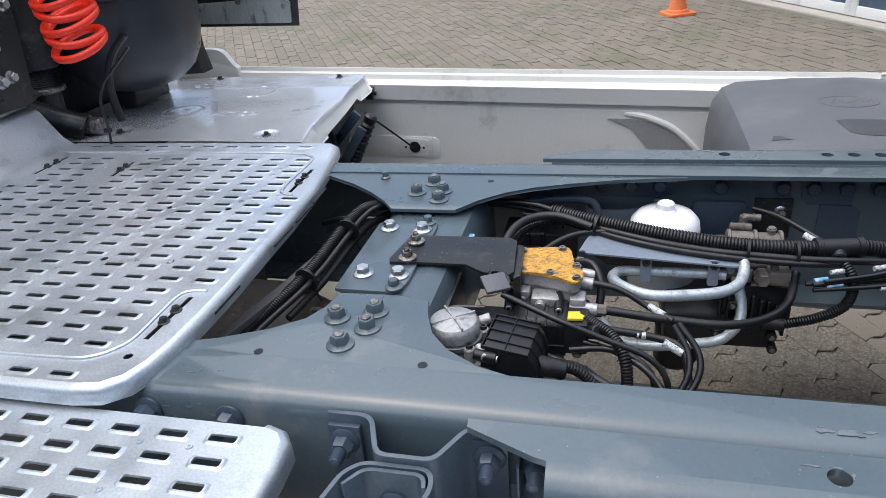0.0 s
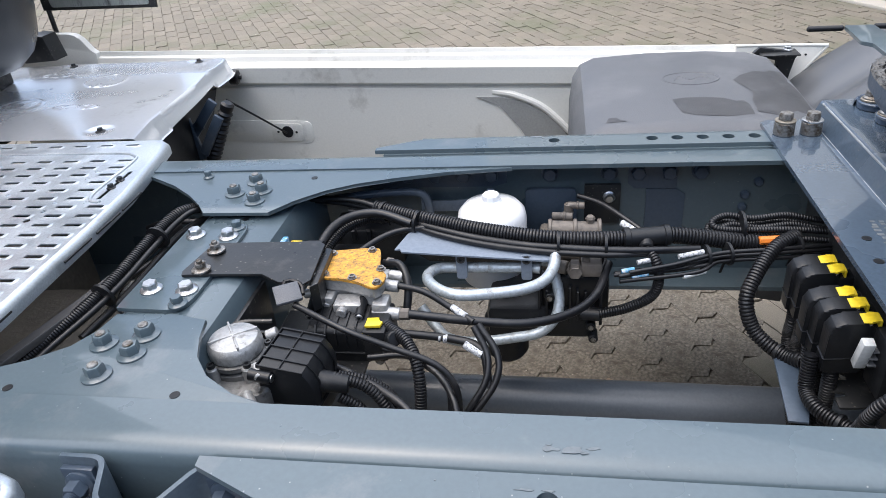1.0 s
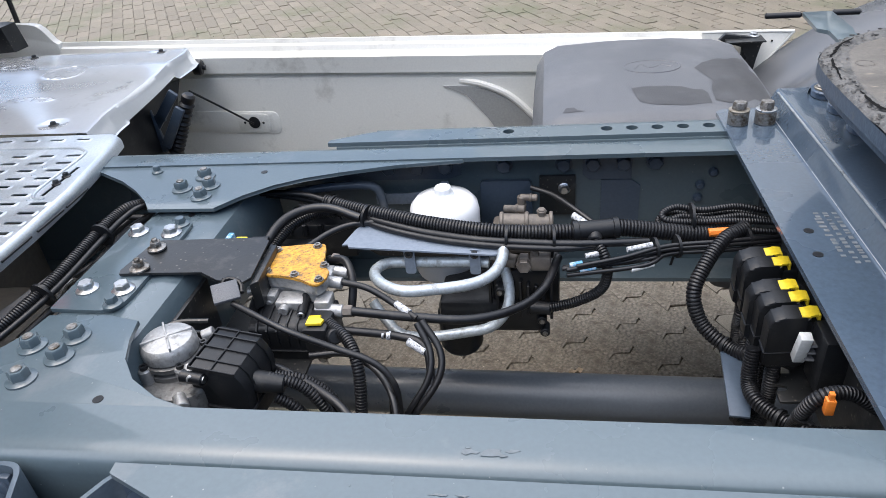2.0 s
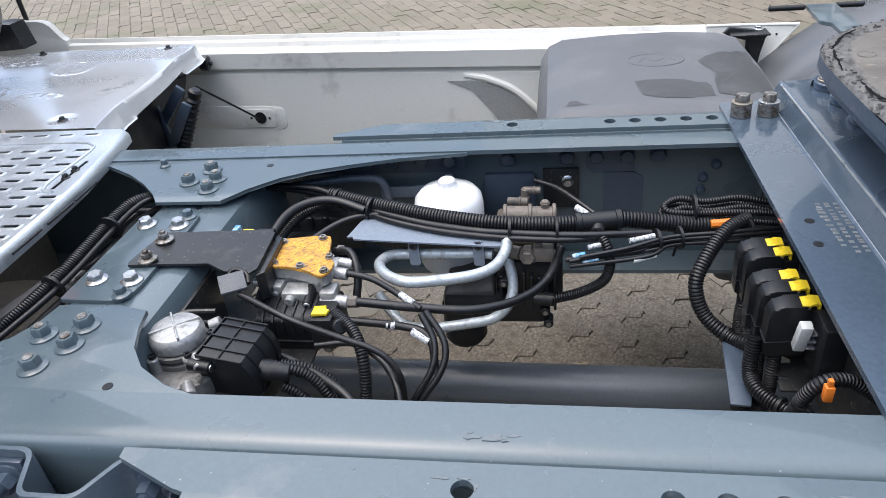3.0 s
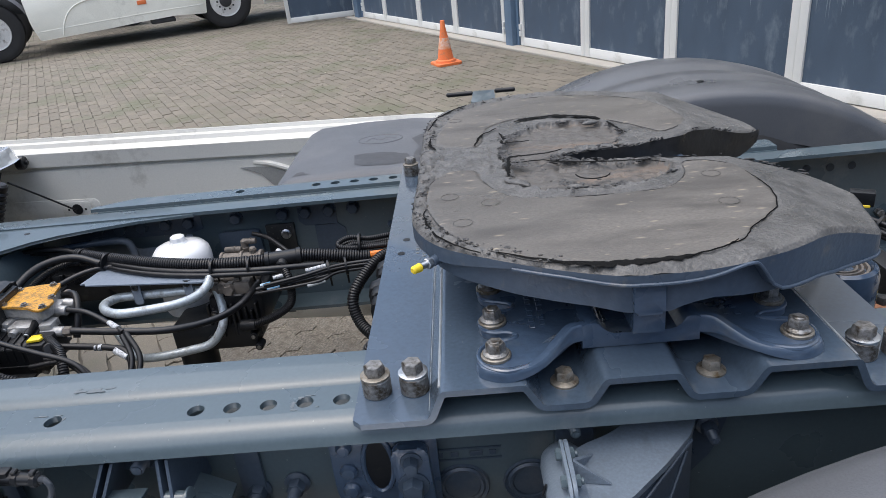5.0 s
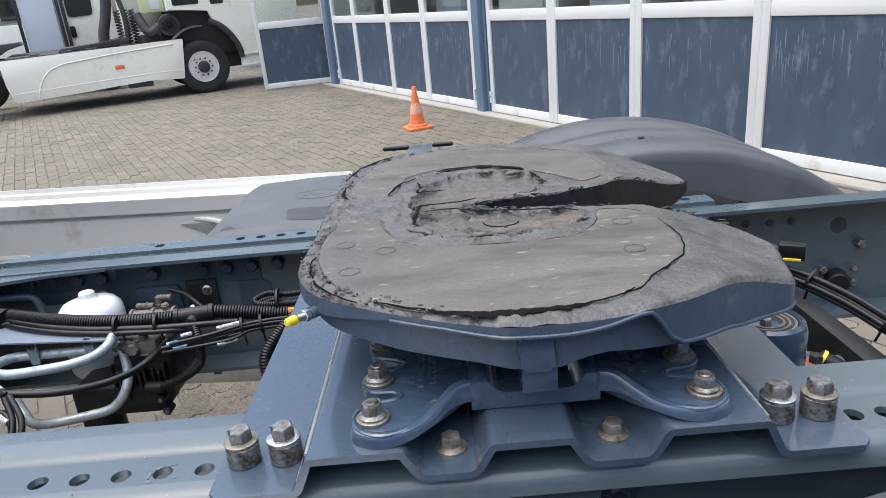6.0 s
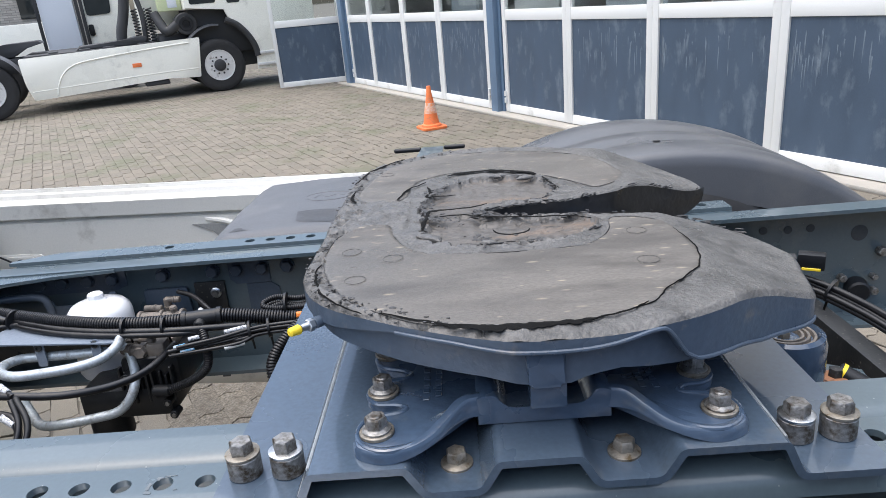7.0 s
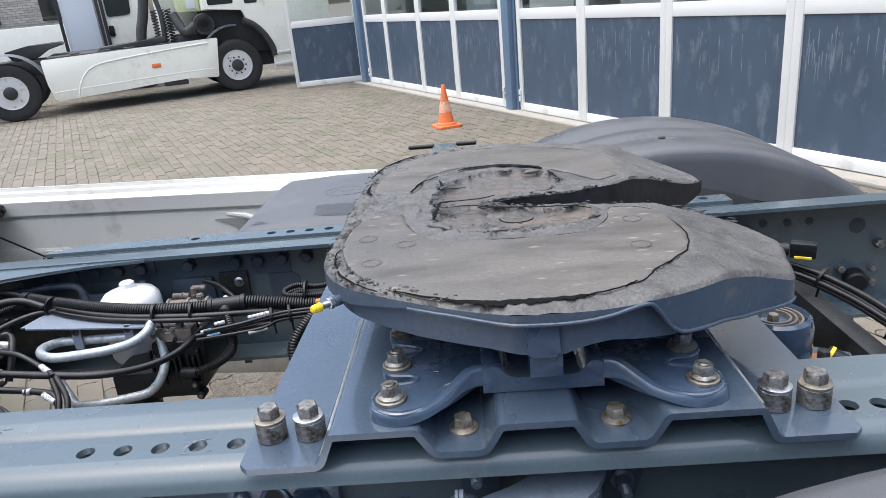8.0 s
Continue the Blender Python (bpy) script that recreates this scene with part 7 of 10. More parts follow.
# ---- plug connectors under the mounting plate ----
def plug(x, y, z, k):
    pl = thing("plug_connector", (x, y, z - 0.1), "tall black plug connector with a yellow locking tab", "connector", group="plug connectors")
    m = Matrix.Translation((x, y, z)) @ Matrix.Rotation(radians(6), 4, 'X') @ Matrix.Rotation(radians(-4), 4, 'Y')
    bm = bm_new()
    b2 = bm_new()
    prism(b2, rounded([(-0.036, -0.085), (0.014, -0.085), (0.016, 0.0), (0.012, 0.004), (-0.022, 0.004), (-0.034, -0.006)], [0.004, 0.004, 0.004, 0.004, 0.012, 0.008]), "y", -0.0125, 0.0125, 0.004)
    put(bm, b2, m)
    part("housing", bm, BLACK, pl)
    bm = bm_new()
    b2 = bm_new()
    box(b2, 0.013, 0.038, -0.012, 0.012, -0.07, -0.006, 0.003)
    put(bm, b2, m)
    part("socket", bm, BLACK, pl)
    bm = bm_new()
    b2 = bm_new()
    prism(b2, [(0.004, -0.011), (0.014, -0.012), (0.016, -0.009), (0.024, -0.010), (0.026, 0.008), (0.016, 0.010), (0.012, 0.006), (0.004, 0.007)], "z", 0.0022, 0.0055, 0.001)
    box(b2, 0.0235, 0.027, -0.010, 0.008, -0.016, 0.0055, 0.001, 1)
    put(bm, b2, m)
    part("locking_tab", bm, YELLOW, pl, "bright yellow locking tab")
    bm = bm_new()
    b2 = bm_new()
    box(b2, -0.037, 0.0145, -0.0133, 0.0133, -0.060, -0.057, 0.001, 1)
    put(bm, b2, m)
    part("band", bm, BLACK, pl)
    bm = bm_new()
    p0 = m @ Vector((-0.018, 0, -0.08))
    tube(bm, [tuple(p0), tuple(p0 + Vector((0.0, -0.004, -0.03))), tuple(p0 + Vector((-0.002, -0.012, -0.075))), (0.15 + 0.004 * k, -0.09 - 0.006 * k, 0.80)], 0.0105, seg=12, ribs=0.0018)
    part("cable_sleeve", bm, RUBBER, pl, "corrugated cable sleeve")


for k, (x, y, z) in enumerate([(0.200, 0.083, 0.962), (0.205, 0.058, 0.962), (0.196, -0.006, 0.966), (0.202, -0.032, 0.966), (0.206, -0.066, 0.966)]):
    plug(x, y, z, k)
gc = thing("fuse_connector", (0.212, -0.10, 0.90), "light grey plastic connector with slots", "connector")
bm = bm_new()
b2 = bm_new()
box(b2, -0.0075, 0.0075, -0.007, 0.007, -0.0245, 0.0245, 0.002)
put(bm, b2, Matrix.Translation((0.210, -0.094, 0.934)) @ Matrix.Rotation(0.25, 4, 'X'))
part("housing", bm, GREY_CONN, gc)
for k in range(3):
    bm = bm_new()
    box(bm, 0.215, 0.230, -0.102, -0.088, 0.917 + 0.011 * k, 0.9205 + 0.011 * k, 0.001, 1)
    part("slot_fin", bm, GREY_PLASTIC, gc)
bm = bm_new()
box(bm, 0.225, 0.26, -0.125, -0.075, 0.88, 0.965, 0.004)
part("carrier", bm, BLACK, gc)
# carrier plate below the plugs
cp = thing("cable_carrier", (0.18, -0.02, 0.80), "grey steel carrier plate with notched black edge", "bracket", group="brackets in the bay")
bm = bm_new()
prism(bm, [(0.147, 0.030), (0.172, 0.030), (0.185, -0.02), (0.158, -0.115), (0.132, -0.113)], "z", 0.826, 0.830, 0.0008)
part("grey_plate", bm, CHASSIS_DARK, cp)
bm = bm_new()
prism(bm, [(0.185, 0.04), (0.29, 0.04), (0.29, -0.09), (0.215, -0.105), (0.195, -0.105), (0.195, -0.085), (0.212, -0.083), (0.212, -0.075), (0.193, -0.073), (0.193, -0.05), (0.222, -0.05), (0.225, -0.038), (0.215, -0.030), (0.185, -0.03)], "z", 0.846, 0.850, 0.0008)
part("black_plate", bm, BLACK_METAL, cp)
bm = bm_new()
box(bm, 0.255, 0.29, -0.31, 0.31, 0.80, 0.99, 0.004)
single("rear_cross_panel", bm, BLACK_METAL, "dark cross panel behind the plug connectors", "cross member")
hose([(0.205, 0.190, 0.945), (0.166, 0.157, 0.942), (0.131, 0.114, 0.920), (0.112, 0.081, 0.890), (0.125, 0.056, 0.850), (0.160, 0.023, 0.832), (0.18, 0.0, 0.84)], 0.0118, "black corrugated hose looping beside the plugs", 0.0020, group="corrugated hoses")
hose([(0.168, -0.050, 0.895), (0.164, -0.066, 0.850), (0.166, -0.100, 0.846), (0.188, -0.132, 0.846), (0.215, -0.160, 0.850), (0.26, -0.17, 0.86)], 0.0108, "thick black corrugated hose below the plugs", 0.0022, group="corrugated hoses")
hose([(0.185, -0.175, 0.87), (0.178, -0.20, 0.915), (0.183, -0.214, 0.955), (0.198, -0.215, 0.97), (0.225, -0.21, 0.965), (0.26, -0.21, 0.94)], 0.0085, "black corrugated cable arching to the orange plug", 0.0015, group="corrugated hoses")
hose([(0.20, -0.20, 0.84), (0.25, -0.21, 0.87), (0.30, -0.21, 0.88)], 0.026, "thick black corrugated hose under the mounting plate", 0.003, group="corrugated hoses")
bm = bm_new()
box(bm, 0.189, 0.199, -0.234, -0.224, 0.955, 0.976, 0.0015)
box(bm, 0.191, 0.197, -0.232, -0.226, 0.975, 0.985, 0.001, 1)
single("orange_connector", bm, ORANGE_CLIP, "orange plastic cable connector", "connector", group="orange connectors")
tie((0.188, -0.132, 0.846), (0.215, -0.160, 0.850), 0.0125, 0.02)
tie((0.180, -0.205, 0.925), (0.182, -0.212, 0.95), 0.0092, 0.035)
tie((0.155, 0.028, 0.833), (0.165, 0.018, 0.834), 0.0125, 0.02)

# ---- propeller shaft ----
ps = thing("propeller_shaft", (-0.2, 0.17, 0.55), "blue-grey painted round shaft lying low between the rails", "shaft")
bm = bm_new()
rod(bm, (-1.5, 0.19, 0.585), (0.9, 0.155, 0.582), 0.045, seg=32)
part("tube", bm, SHAFT, ps)
bm = bm_new()
rod(bm, (0.62, 0.16, 0.60), (0.72, 0.158, 0.60), 0.055, seg=24, edge=0.004)
part("flange", bm, SHAFT, ps)

# ---- left of the cross member: hoses and the gearbox ----
for o, r, rb, lb in ((-0.011, 0.0105, 0.0018, "black corrugated hose strapped beside the cross member"), (0.009, 0.0052, 0.0, "thin smooth black tube strapped to a corrugated hose")):
    hose([(x + o, y, z) for x, y, z in [(-0.80, 0.235, 0.985), (-0.838, 0.190, 1.0), (-0.858, 0.153, 0.995), (-0.869, 0.084, 0.985), (-0.882, -0.003, 0.970), (-0.898, -0.072, 0.960), (-0.93, -0.16, 0.945), (-0.95, -0.25, 0.93)]], r, lb, rb, group="corrugated hoses" if rb else "rubber hoses")
for p, q in (((-0.866, 0.11, 0.988), (-0.869, 0.084, 0.985)), ((-0.889, -0.035, 0.966), (-0.898, -0.072, 0.960))):
    tie(p, q, 0.0205, 0.02)
hose([(-0.82, 0.215, 0.975), (-0.85, 0.16, 0.97), (-0.862, 0.09, 0.96), (-0.875, 0.0, 0.945), (-0.90, -0.10, 0.93)], 0.0065, "thin black cable along the thick hose", name="cable", cat="cable", group="strapped cables")
bm = bm_new()
prism(bm, [(-0.885, 0.20), (-0.872, 0.20), (-0.905, -0.05), (-0.945, -0.22), (-0.965, -0.22), (-0.925, -0.05)], "z", 0.955, 0.968, 0.002)
DUCT = mat("grey_duct", (0.07, 0.068, 0.068), 0.5, vary=0.2)
single("cable_duct", bm, DUCT, "grey metal strip beside the thick hose", "cable duct")
for pts in ([(-0.97, 0.20, 0.90), (-0.93, 0.17, 0.93), (-0.90, 0.17, 0.94), (-0.87, 0.20, 0.94)], [(-0.98, 0.25, 0.93), (-0.93, 0.235, 0.95), (-0.87, 0.23, 0.955), (-0.82, 0.235, 0.95)], [(-1.0, 0.10, 0.88), (-0.95, 0.13, 0.90), (-0.92, 0.18, 0.91)]):
    hose(pts, 0.006, "thin black cable in the gap beside the walkway", name="cable", cat="cable", group="strapped cables")
GEARBOX = mat("dusty_gearbox_casting", (0.13, 0.115, 0.095), 0.7, vary=0.3, scale=10, bump=0.6, fine=90, dirt=(0.06, 0.055, 0.05), dirt_amount=0.3)
gb = thing("gearbox", (-1.15, 0.0, 0.55), "dusty grey-brown gearbox casting under the walkway", "gearbox")
bm = bm_new()
lathe(bm, [(0.10, 0), (0.20, 0.02), (0.23, 0.1), (0.24, 0.7)], along((-0.93, 0.02, 0.66), (-2.0, 0.0, 0.66)), 28)
part("housing", bm, GEARBOX, gb)
# made-up block close under the walkway, keeps light out of its slots
bm = bm_new()
box(bm, -2.6, -1.14, -0.29, 0.29, 0.42, 0.95, 0.05)
part("bell_housing", bm, GEARBOX, gb)
for k in range(8):
    a = 0.25 + math.pi * k / 9
    bm = bm_new()
    p = Vector((-0.955, 0.02 + 0.175 * math.cos(a), 0.66 + 0.175 * math.sin(a)))
    rod(bm, p, p + Vector((0.03, 0, 0)), 0.012, seg=6, edge=0.001)
    part("housing_bolt", bm, ZINC_DULL, gb)
bm = bm_new()
rod(bm, (-1.0, 0.10, 0.86), (-0.95, 0.13, 0.875), 0.02, seg=14, edge=0.002)
tube(bm, [(-0.98, 0.08, 0.87), (-0.97, 0.10, 0.89), (-0.96, 0.125, 0.89)], 0.006)
part("breather", bm, ZINC_DULL, gb)
# black boxes added to fill the dark background under the far gusset
for a, lb in (((-0.60, -0.46, 0.235, 0.315, 0.86, 0.93), "black filler box under the far gusset"), ((-0.585, -0.52, 0.10, 0.20, 0.88, 0.925), "black valve box with pale plugs")):
    cbx = thing("control_box", (a[0], a[2], a[4]), lb, "control box", group="control boxes")
    bm = bm_new()
    box(bm, *a, 0.006)
    part("housing", bm, BLACK, cbx)
    for k in range(3):
        bm = bm_new()
        box(bm, a[0] + 0.012 + 0.03 * k, a[0] + 0.022 + 0.03 * k, a[2] - 0.006, a[2] + 0.004, a[5] - 0.02, a[5] + 0.004, 0.002, 1)
        part("latch", bm, BLACK, cbx)
for a, mt, lb in (((-0.660, -0.630, 0.098, 0.122, 0.962, 0.984), BLUE_TAG, "blue cable plug behind the black plate"), ((-0.672, -0.6605, 0.098, 0.124, 0.964, 0.987), PALE_TAG, "pale cable plug behind the black plate"),
                  ((-0.620, -0.600, 0.103, 0.107, 0.972, 0.985), YELLOW, "thin yellow tag behind the black plate"), ((-0.592, -0.562, 0.096, 0.106, 0.965, 0.986), BLACK, "small black plug behind the black plate")):
    bm = bm_new()
    box(bm, *a, 0.0018)
    single("cable_plug", bm, mt, lb, "cable plug", group="cable plugs")
hose([(-0.70, 0.125, 0.955), (-0.682, 0.122, 0.972), (-0.662, 0.119, 0.982)], 0.007, "black corrugated cable end", 0.0014, group="corrugated hoses")


# ---- outside the near rail ----
def stud_nut(x, z, y=-0.392, r=0.018, out=-1):
    """A flange nut on a stud that stands out of the near web."""
    bm = bm_new()
    m = Matrix.Translation((x, y, z)) @ Matrix.Rotation(radians(90 if out < 0 else -90), 4, 'X')
    lathe(bm, [(r, 0), (r, 0.003), (r * 0.7, 0.006)], m, 18)
    hexagon(bm, m @ Matrix.Translation((0, 0, 0.005)) @ Matrix.Rotation(RND.random(), 4, 'Z'), r * 1.25, 0.014)
    lathe(bm, [(r * (0.46 if k % 2 else 0.35), 0.0150 + 0.0014 * k) for k in range(15)] + [(r * 0.34, 0.036), (r * 0.20, 0.0372), (0.0, 0.0372)], m, 14)
    return bm


for x, z in [(-0.833, 0.985), (-0.945, 0.985), (0.037, 0.860), (0.092, 0.866), (0.012, 0.83)]:
    part("stud_nut", stud_nut(x, z), CHASSIS_DARK, rail_near)
# embossed web: rings, slots, vertical strap
for x in (0.318, 0.412):
    bm = bm_new()
    m = Matrix.Translation((x, -0.392, 0.839)) @ Matrix.Rotation(radians(90), 4, 'X')
    lathe(bm, [(0.024, -0.001), (0.025, 0.003), (0.029, 0.004), (0.032, 0.001), (0.036, 0.0035), (0.038, 0.0)], m, 32)
    part("pressed_ring", bm, CHASSIS_DARK, rail_near)
    # dark disc in the ring, the hole's shade put in as colour
    bm = bm_new()
    lathe(bm, [(0.0235, 0.0), (0.0235, 0.0008)], m, 32)
    part("web_hole", bm, CHASSIS_DARK, rail_near, "dark disc for the shade in a round web hole")
    bm = bm_new()
    box(bm, x - 0.035, x + 0.03, -0.3945, -0.3915, 0.935, 0.941, 0.001, 1)
    part("pressed_slot", bm, CHASSIS_DARK, rail_near)
for z in (0.902, 0.884):
    bm = bm_new()
    box(bm, 0.272, 0.375, -0.3935, -0.3915, z, z + 0.0022)
    part("pressed_line", bm, CHASSIS_DARK, rail_near)
for k, w in enumerate((0.020, 0.014, 0.022, 0.012)):
    bm = bm_new()
    box(bm, 0.280 + 0.026 * k, 0.280 + 0.026 * k + w * 0.8, -0.3937, -0.3915, 0.890, 0.898, 0.0006, 1)
    part("stamped_mark", bm, CHASSIS_DARK, rail_near)
bm = bm_new()
box(bm, 0.016, 0.050, -0.3985, -0.3915, 0.76, 1.0, 0.002)
part("web_strap", bm, CHASSIS_DARK, rail_near)
RUSTY = mat("brown_primer_strip", (0.10, 0.065, 0.045), 0.7, vary=0.3, scale=20)
bm = bm_new()
box(bm, 0.055, 0.20, -0.396, -0.3915, 0.79, 0.812, 0.001)
part("primer_strip", bm, RUSTY, rail_near, "rusty brown strip on the web")

# cast bracket with big bolts under the mounting plate
sb = thing("spring_bracket", (0.22, -0.40, 0.78), "dark blue-grey cast bracket bolted to the rail's web", "bracket", group="brackets on the rail")
bm = bm_new()
cast = rounded([(0.150, 0.985), (0.150, 0.855), (0.168, 0.815), (0.205, 0.785), (0.290, 0.785), (0.292, 0.985)], 0.015)
prism(bm, cast, "y", -0.412, -0.3925, 0.005)
part("casting", bm, CAST, sb)
# black oval laid on the casting, painted shade of an opening
bm = bm_new()
b2 = [(0.212 + 0.020 * math.cos(2 * math.pi * k / 20), 0.905 + 0.045 * math.sin(2 * math.pi * k / 20)) for k in range(20)]
prism(bm, b2, "y", -0.4135, -0.4122)
part("oval_recess", bm, BLACK, sb, "black oval plate for the shade in an opening")
bm = bm_new()
tube(bm, [(b2[k % 20][0], -0.4135, b2[k % 20][1]) for k in range(21)], 0.004, straight=True, seg=8)
part("oval_bead", bm, CAST, sb)
bm = bm_new()
prism(bm, rounded([(0.232, 0.94), (0.280, 0.94), (0.285, 0.80), (0.300, 0.775), (0.222, 0.775), (0.238, 0.81)], 0.012), "y", -0.43, -0.412, 0.006)
part("boss", bm, CAST, sb)
for x, z, r in [(0.170, 0.935, 0.011), (0.171, 0.897, 0.012), (0.171, 0.866, 0.012), (0.190, 0.841, 0.012)]:
    bm = bm_new()
    lathe(bm, [(r, 0), (r, 0.004), (r * 0.7, 0.009), (0, 0.0105)], Matrix.Translation((x, -0.412, z)) @ Matrix.Rotation(radians(90), 4, 'X'), 16)
    part("rivet", bm, CAST, sb)
for x, z, s in [(0.258, 0.921, 0.018), (0.257, 0.882, 0.026), (0.257, 0.840, 0.026)]:
    bm = bm_new()
    m = Matrix.Translation((x, -0.43, z)) @ Matrix.Rotation(radians(90), 4, 'X')
    lathe(bm, [(s * 0.8, 0), (s * 0.8, 0.003)], m, 18)
    hexagon(bm, m @ Matrix.Translation((0, 0, 0.003)) @ Matrix.Rotation(0.5, 4, 'Z'), s, 0.015)
    part("bolt_head", bm, CHASSIS_DARK, sb)

# aluminium air tank
TANK = mat("brushed_tank_aluminium", (0.82, 0.85, 0.87), 0.36, metal=0.35, vary=0.06, scale=5, bump=0.03, dirt=(0.5, 0.5, 0.5), dirt_amount=0.08, dirt_scale=6)
at = thing("air_tank", (-0.2, -0.61, 0.63), "silver aluminium air tank slung beside the rail", "air tank")
bm = bm_new()
lathe(bm, [(0.05, 0.0), (0.12, 0.012), (0.150, 0.045), (0.1525, 0.06), (0.1525, 1.585), (0.1508, 1.600), (0.145, 1.617), (0.132, 1.632), (0.112, 1.645), (0.08, 1.653), (0.03, 1.657)], along((-1.23, -0.618, 0.807), (0.40, -0.618, 0.795)), 64)
part("shell", bm, TANK, at)
bm = bm_new()
lathe(bm, [(0.1530, 0), (0.1550, 0.002), (0.1550, 0.010), (0.1530, 0.012)], along((0.335, -0.618, 0.7955), (0.40, -0.618, 0.795)), 64)
part("weld_seam", bm, TANK, at)
# tank strap between two flat lugs
ts = thing("tank_strap", (-0.09, -0.52, 0.85), "blue-grey flat steel strap over the tank between two lugs", "tank strap")
bm = bm_new()
top_ = [(-0.468, 0.943), (-0.500, 0.947), (-0.540, 0.9525)] + [(-0.618 + 0.157 * math.cos(radians(q)), 0.7987 + 0.157 * math.sin(radians(q))) for q in range(110, 181, 10)]
top_[3:3] = [(-0.60, 0.9558), (-0.63, 0.9558)]
prof = top_ + [(y + 0.003 * (y < -0.66), z - 0.004) for y, z in reversed(top_)]
rows = []
for y, z in prof:
    rows.append((y, z))
lo_v = [bm.verts.new((-0.121, y, z)) for y, z in rows]
hi_v = [bm.verts.new((-0.067, y, z)) for y, z in rows]
bm.faces.new(lo_v)
bm.faces.new(hi_v)
for i in range(len(rows)):
    j = (i + 1) % len(rows)
    bm.faces.new((lo_v[i], lo_v[j], hi_v[j], hi_v[i]))
part("strap", bm, CHASSIS, ts)
for x, lean in ((-0.113, -0.03), (-0.047, 0.012)):
    for dx in (0, 0.012):
        bm = bm_new()
        pts = [(-0.395, 0.99), (-0.47, 0.985), (-0.50, 0.93), (-0.495, 0.90), (-0.395, 0.90)]
        v0 = [bm.verts.new((x + dx + lean * (0.99 - z) / 0.09, y, z)) for y, z in pts]
        v1 = [bm.verts.new((x + dx + 0.004 + lean * (0.99 - z) / 0.09, y, z)) for y, z in pts]
        bm.faces.new(v0)
        bm.faces.new(v1)
        for i in range(5):
            bm.faces.new((v0[i], v0[(i + 1) % 5], v1[(i + 1) % 5], v1[i]))
        part("lug", bm, CHASSIS_DARK, ts)
bm = bm_new()
rod(bm, (-0.040, -0.485, 0.938), (-0.010, -0.485, 0.936), 0.0105, seg=16, edge=0.002)
rod(bm, (-0.012, -0.485, 0.936), (-0.008, -0.485, 0.936), 0.015, seg=16, edge=0.001)
part("pin", bm, CHASSIS, ts)
bm = bm_new()
prism(bm, [(-0.03, 0.905), (0.02, 0.89), (0.022, 0.897), (-0.03, 0.925)], "y", -0.49, -0.42, 0.001)
part("foot", bm, CHASSIS, ts)
part("stud_nut", stud_nut(-0.076, 0.968, -0.430, 0.019), CHASSIS_DARK, ts)
bm = bm_new()
box(bm, -0.118, -0.035, -0.430, -0.3925, 0.94, 0.995, 0.003)
part("back_plate", bm, CHASSIS_DARK, ts)

# bent brackets beside the walkway step
CHASSIS_EDGE = mat("bracket_paint", (0.085, 0.112, 0.137), 0.36, vary=0.10, scale=6, bump=0.05, dirt=(0.15, 0.165, 0.175), dirt_amount=0.08)
ob_ = thing("step_bracket", (-0.61, -0.42, 0.88), "blue-grey pressed steel bracket with flange nuts on the rail", "bracket", group="brackets on the rail")
def bent_plate(path, radius, thick, z0, z1):
    """An upright plate bent along a plan line."""
    line = rounded(path, [0] + [radius] * (len(path) - 2) + [0], 5)
    back = []
    for i, (x, y) in enumerate(line):
        t = (Vector(line[min(i + 1, len(line) - 1)]) - Vector(line[max(i - 1, 0)])).normalized()
        back.append((x - t.y * thick, y + t.x * thick))
    return prism(bm_new(), line + list(reversed(back)), "z", z0, z1, 0.0006)


part("hat_section", bent_plate([(-0.700, -0.3995), (-0.650, -0.3995), (-0.627, -0.4555), (-0.562, -0.4555), (-0.536, -0.4055), (-0.515, -0.3995), (-0.44, -0.3995)], 0.012, 0.0055, 0.78, 1.0145), CHASSIS_EDGE, ob_)
part("inner_channel", bent_plate([(-0.690, -0.585), (-0.664, -0.530), (-0.652, -0.478), (-0.636, -0.4625), (-0.566, -0.4625), (-0.561, -0.485), (-0.571, -0.520), (-0.535, -0.555)], 0.010, 0.0050, 0.84, 1.008), CHASSIS_EDGE, ob_)
part("channel_liner", bent_plate([(-0.648, -0.492), (-0.632, -0.4690), (-0.572, -0.4690), (-0.5685, -0.484)], 0.007, 0.0045, 0.90, 1.0065), CHASSIS_EDGE, ob_)
for x, z, y, plate in ((-0.680, 0.982, -0.4065, 1), (-0.513, 0.981, -0.4065, 1), (-0.604, 0.962, -0.4700, 0), (-0.463, 0.978, -0.4065, 0)):
    if plate:
        bm = bm_new()
        box(bm, x - 0.019, x + 0.019, -0.4068, -0.3998, z - 0.10, z + 0.021, 0.001)
        part("clamp_plate", bm, CHASSIS_DARK, ob_)
    part("stud_nut", stud_nut(x, z, y, 0.0175), CHASSIS_DARK, ob_)
for x in (-0.482, -0.44):
    bm = bm_new()
    box(bm, x, x + 0.003, -0.43, -0.4005, 0.78, 0.993, 0.001)
    part("stiffener", bm, CHASSIS_DARK, ob_)
for x in (-0.40, -0.35, -0.31):
    bm = bm_new()
    box(bm, x, x + 0.02, -0.404, -0.3925, 0.76, 0.93, 0.002)
    part("web_rib", bm, CHASSIS_DARK, rail_near)

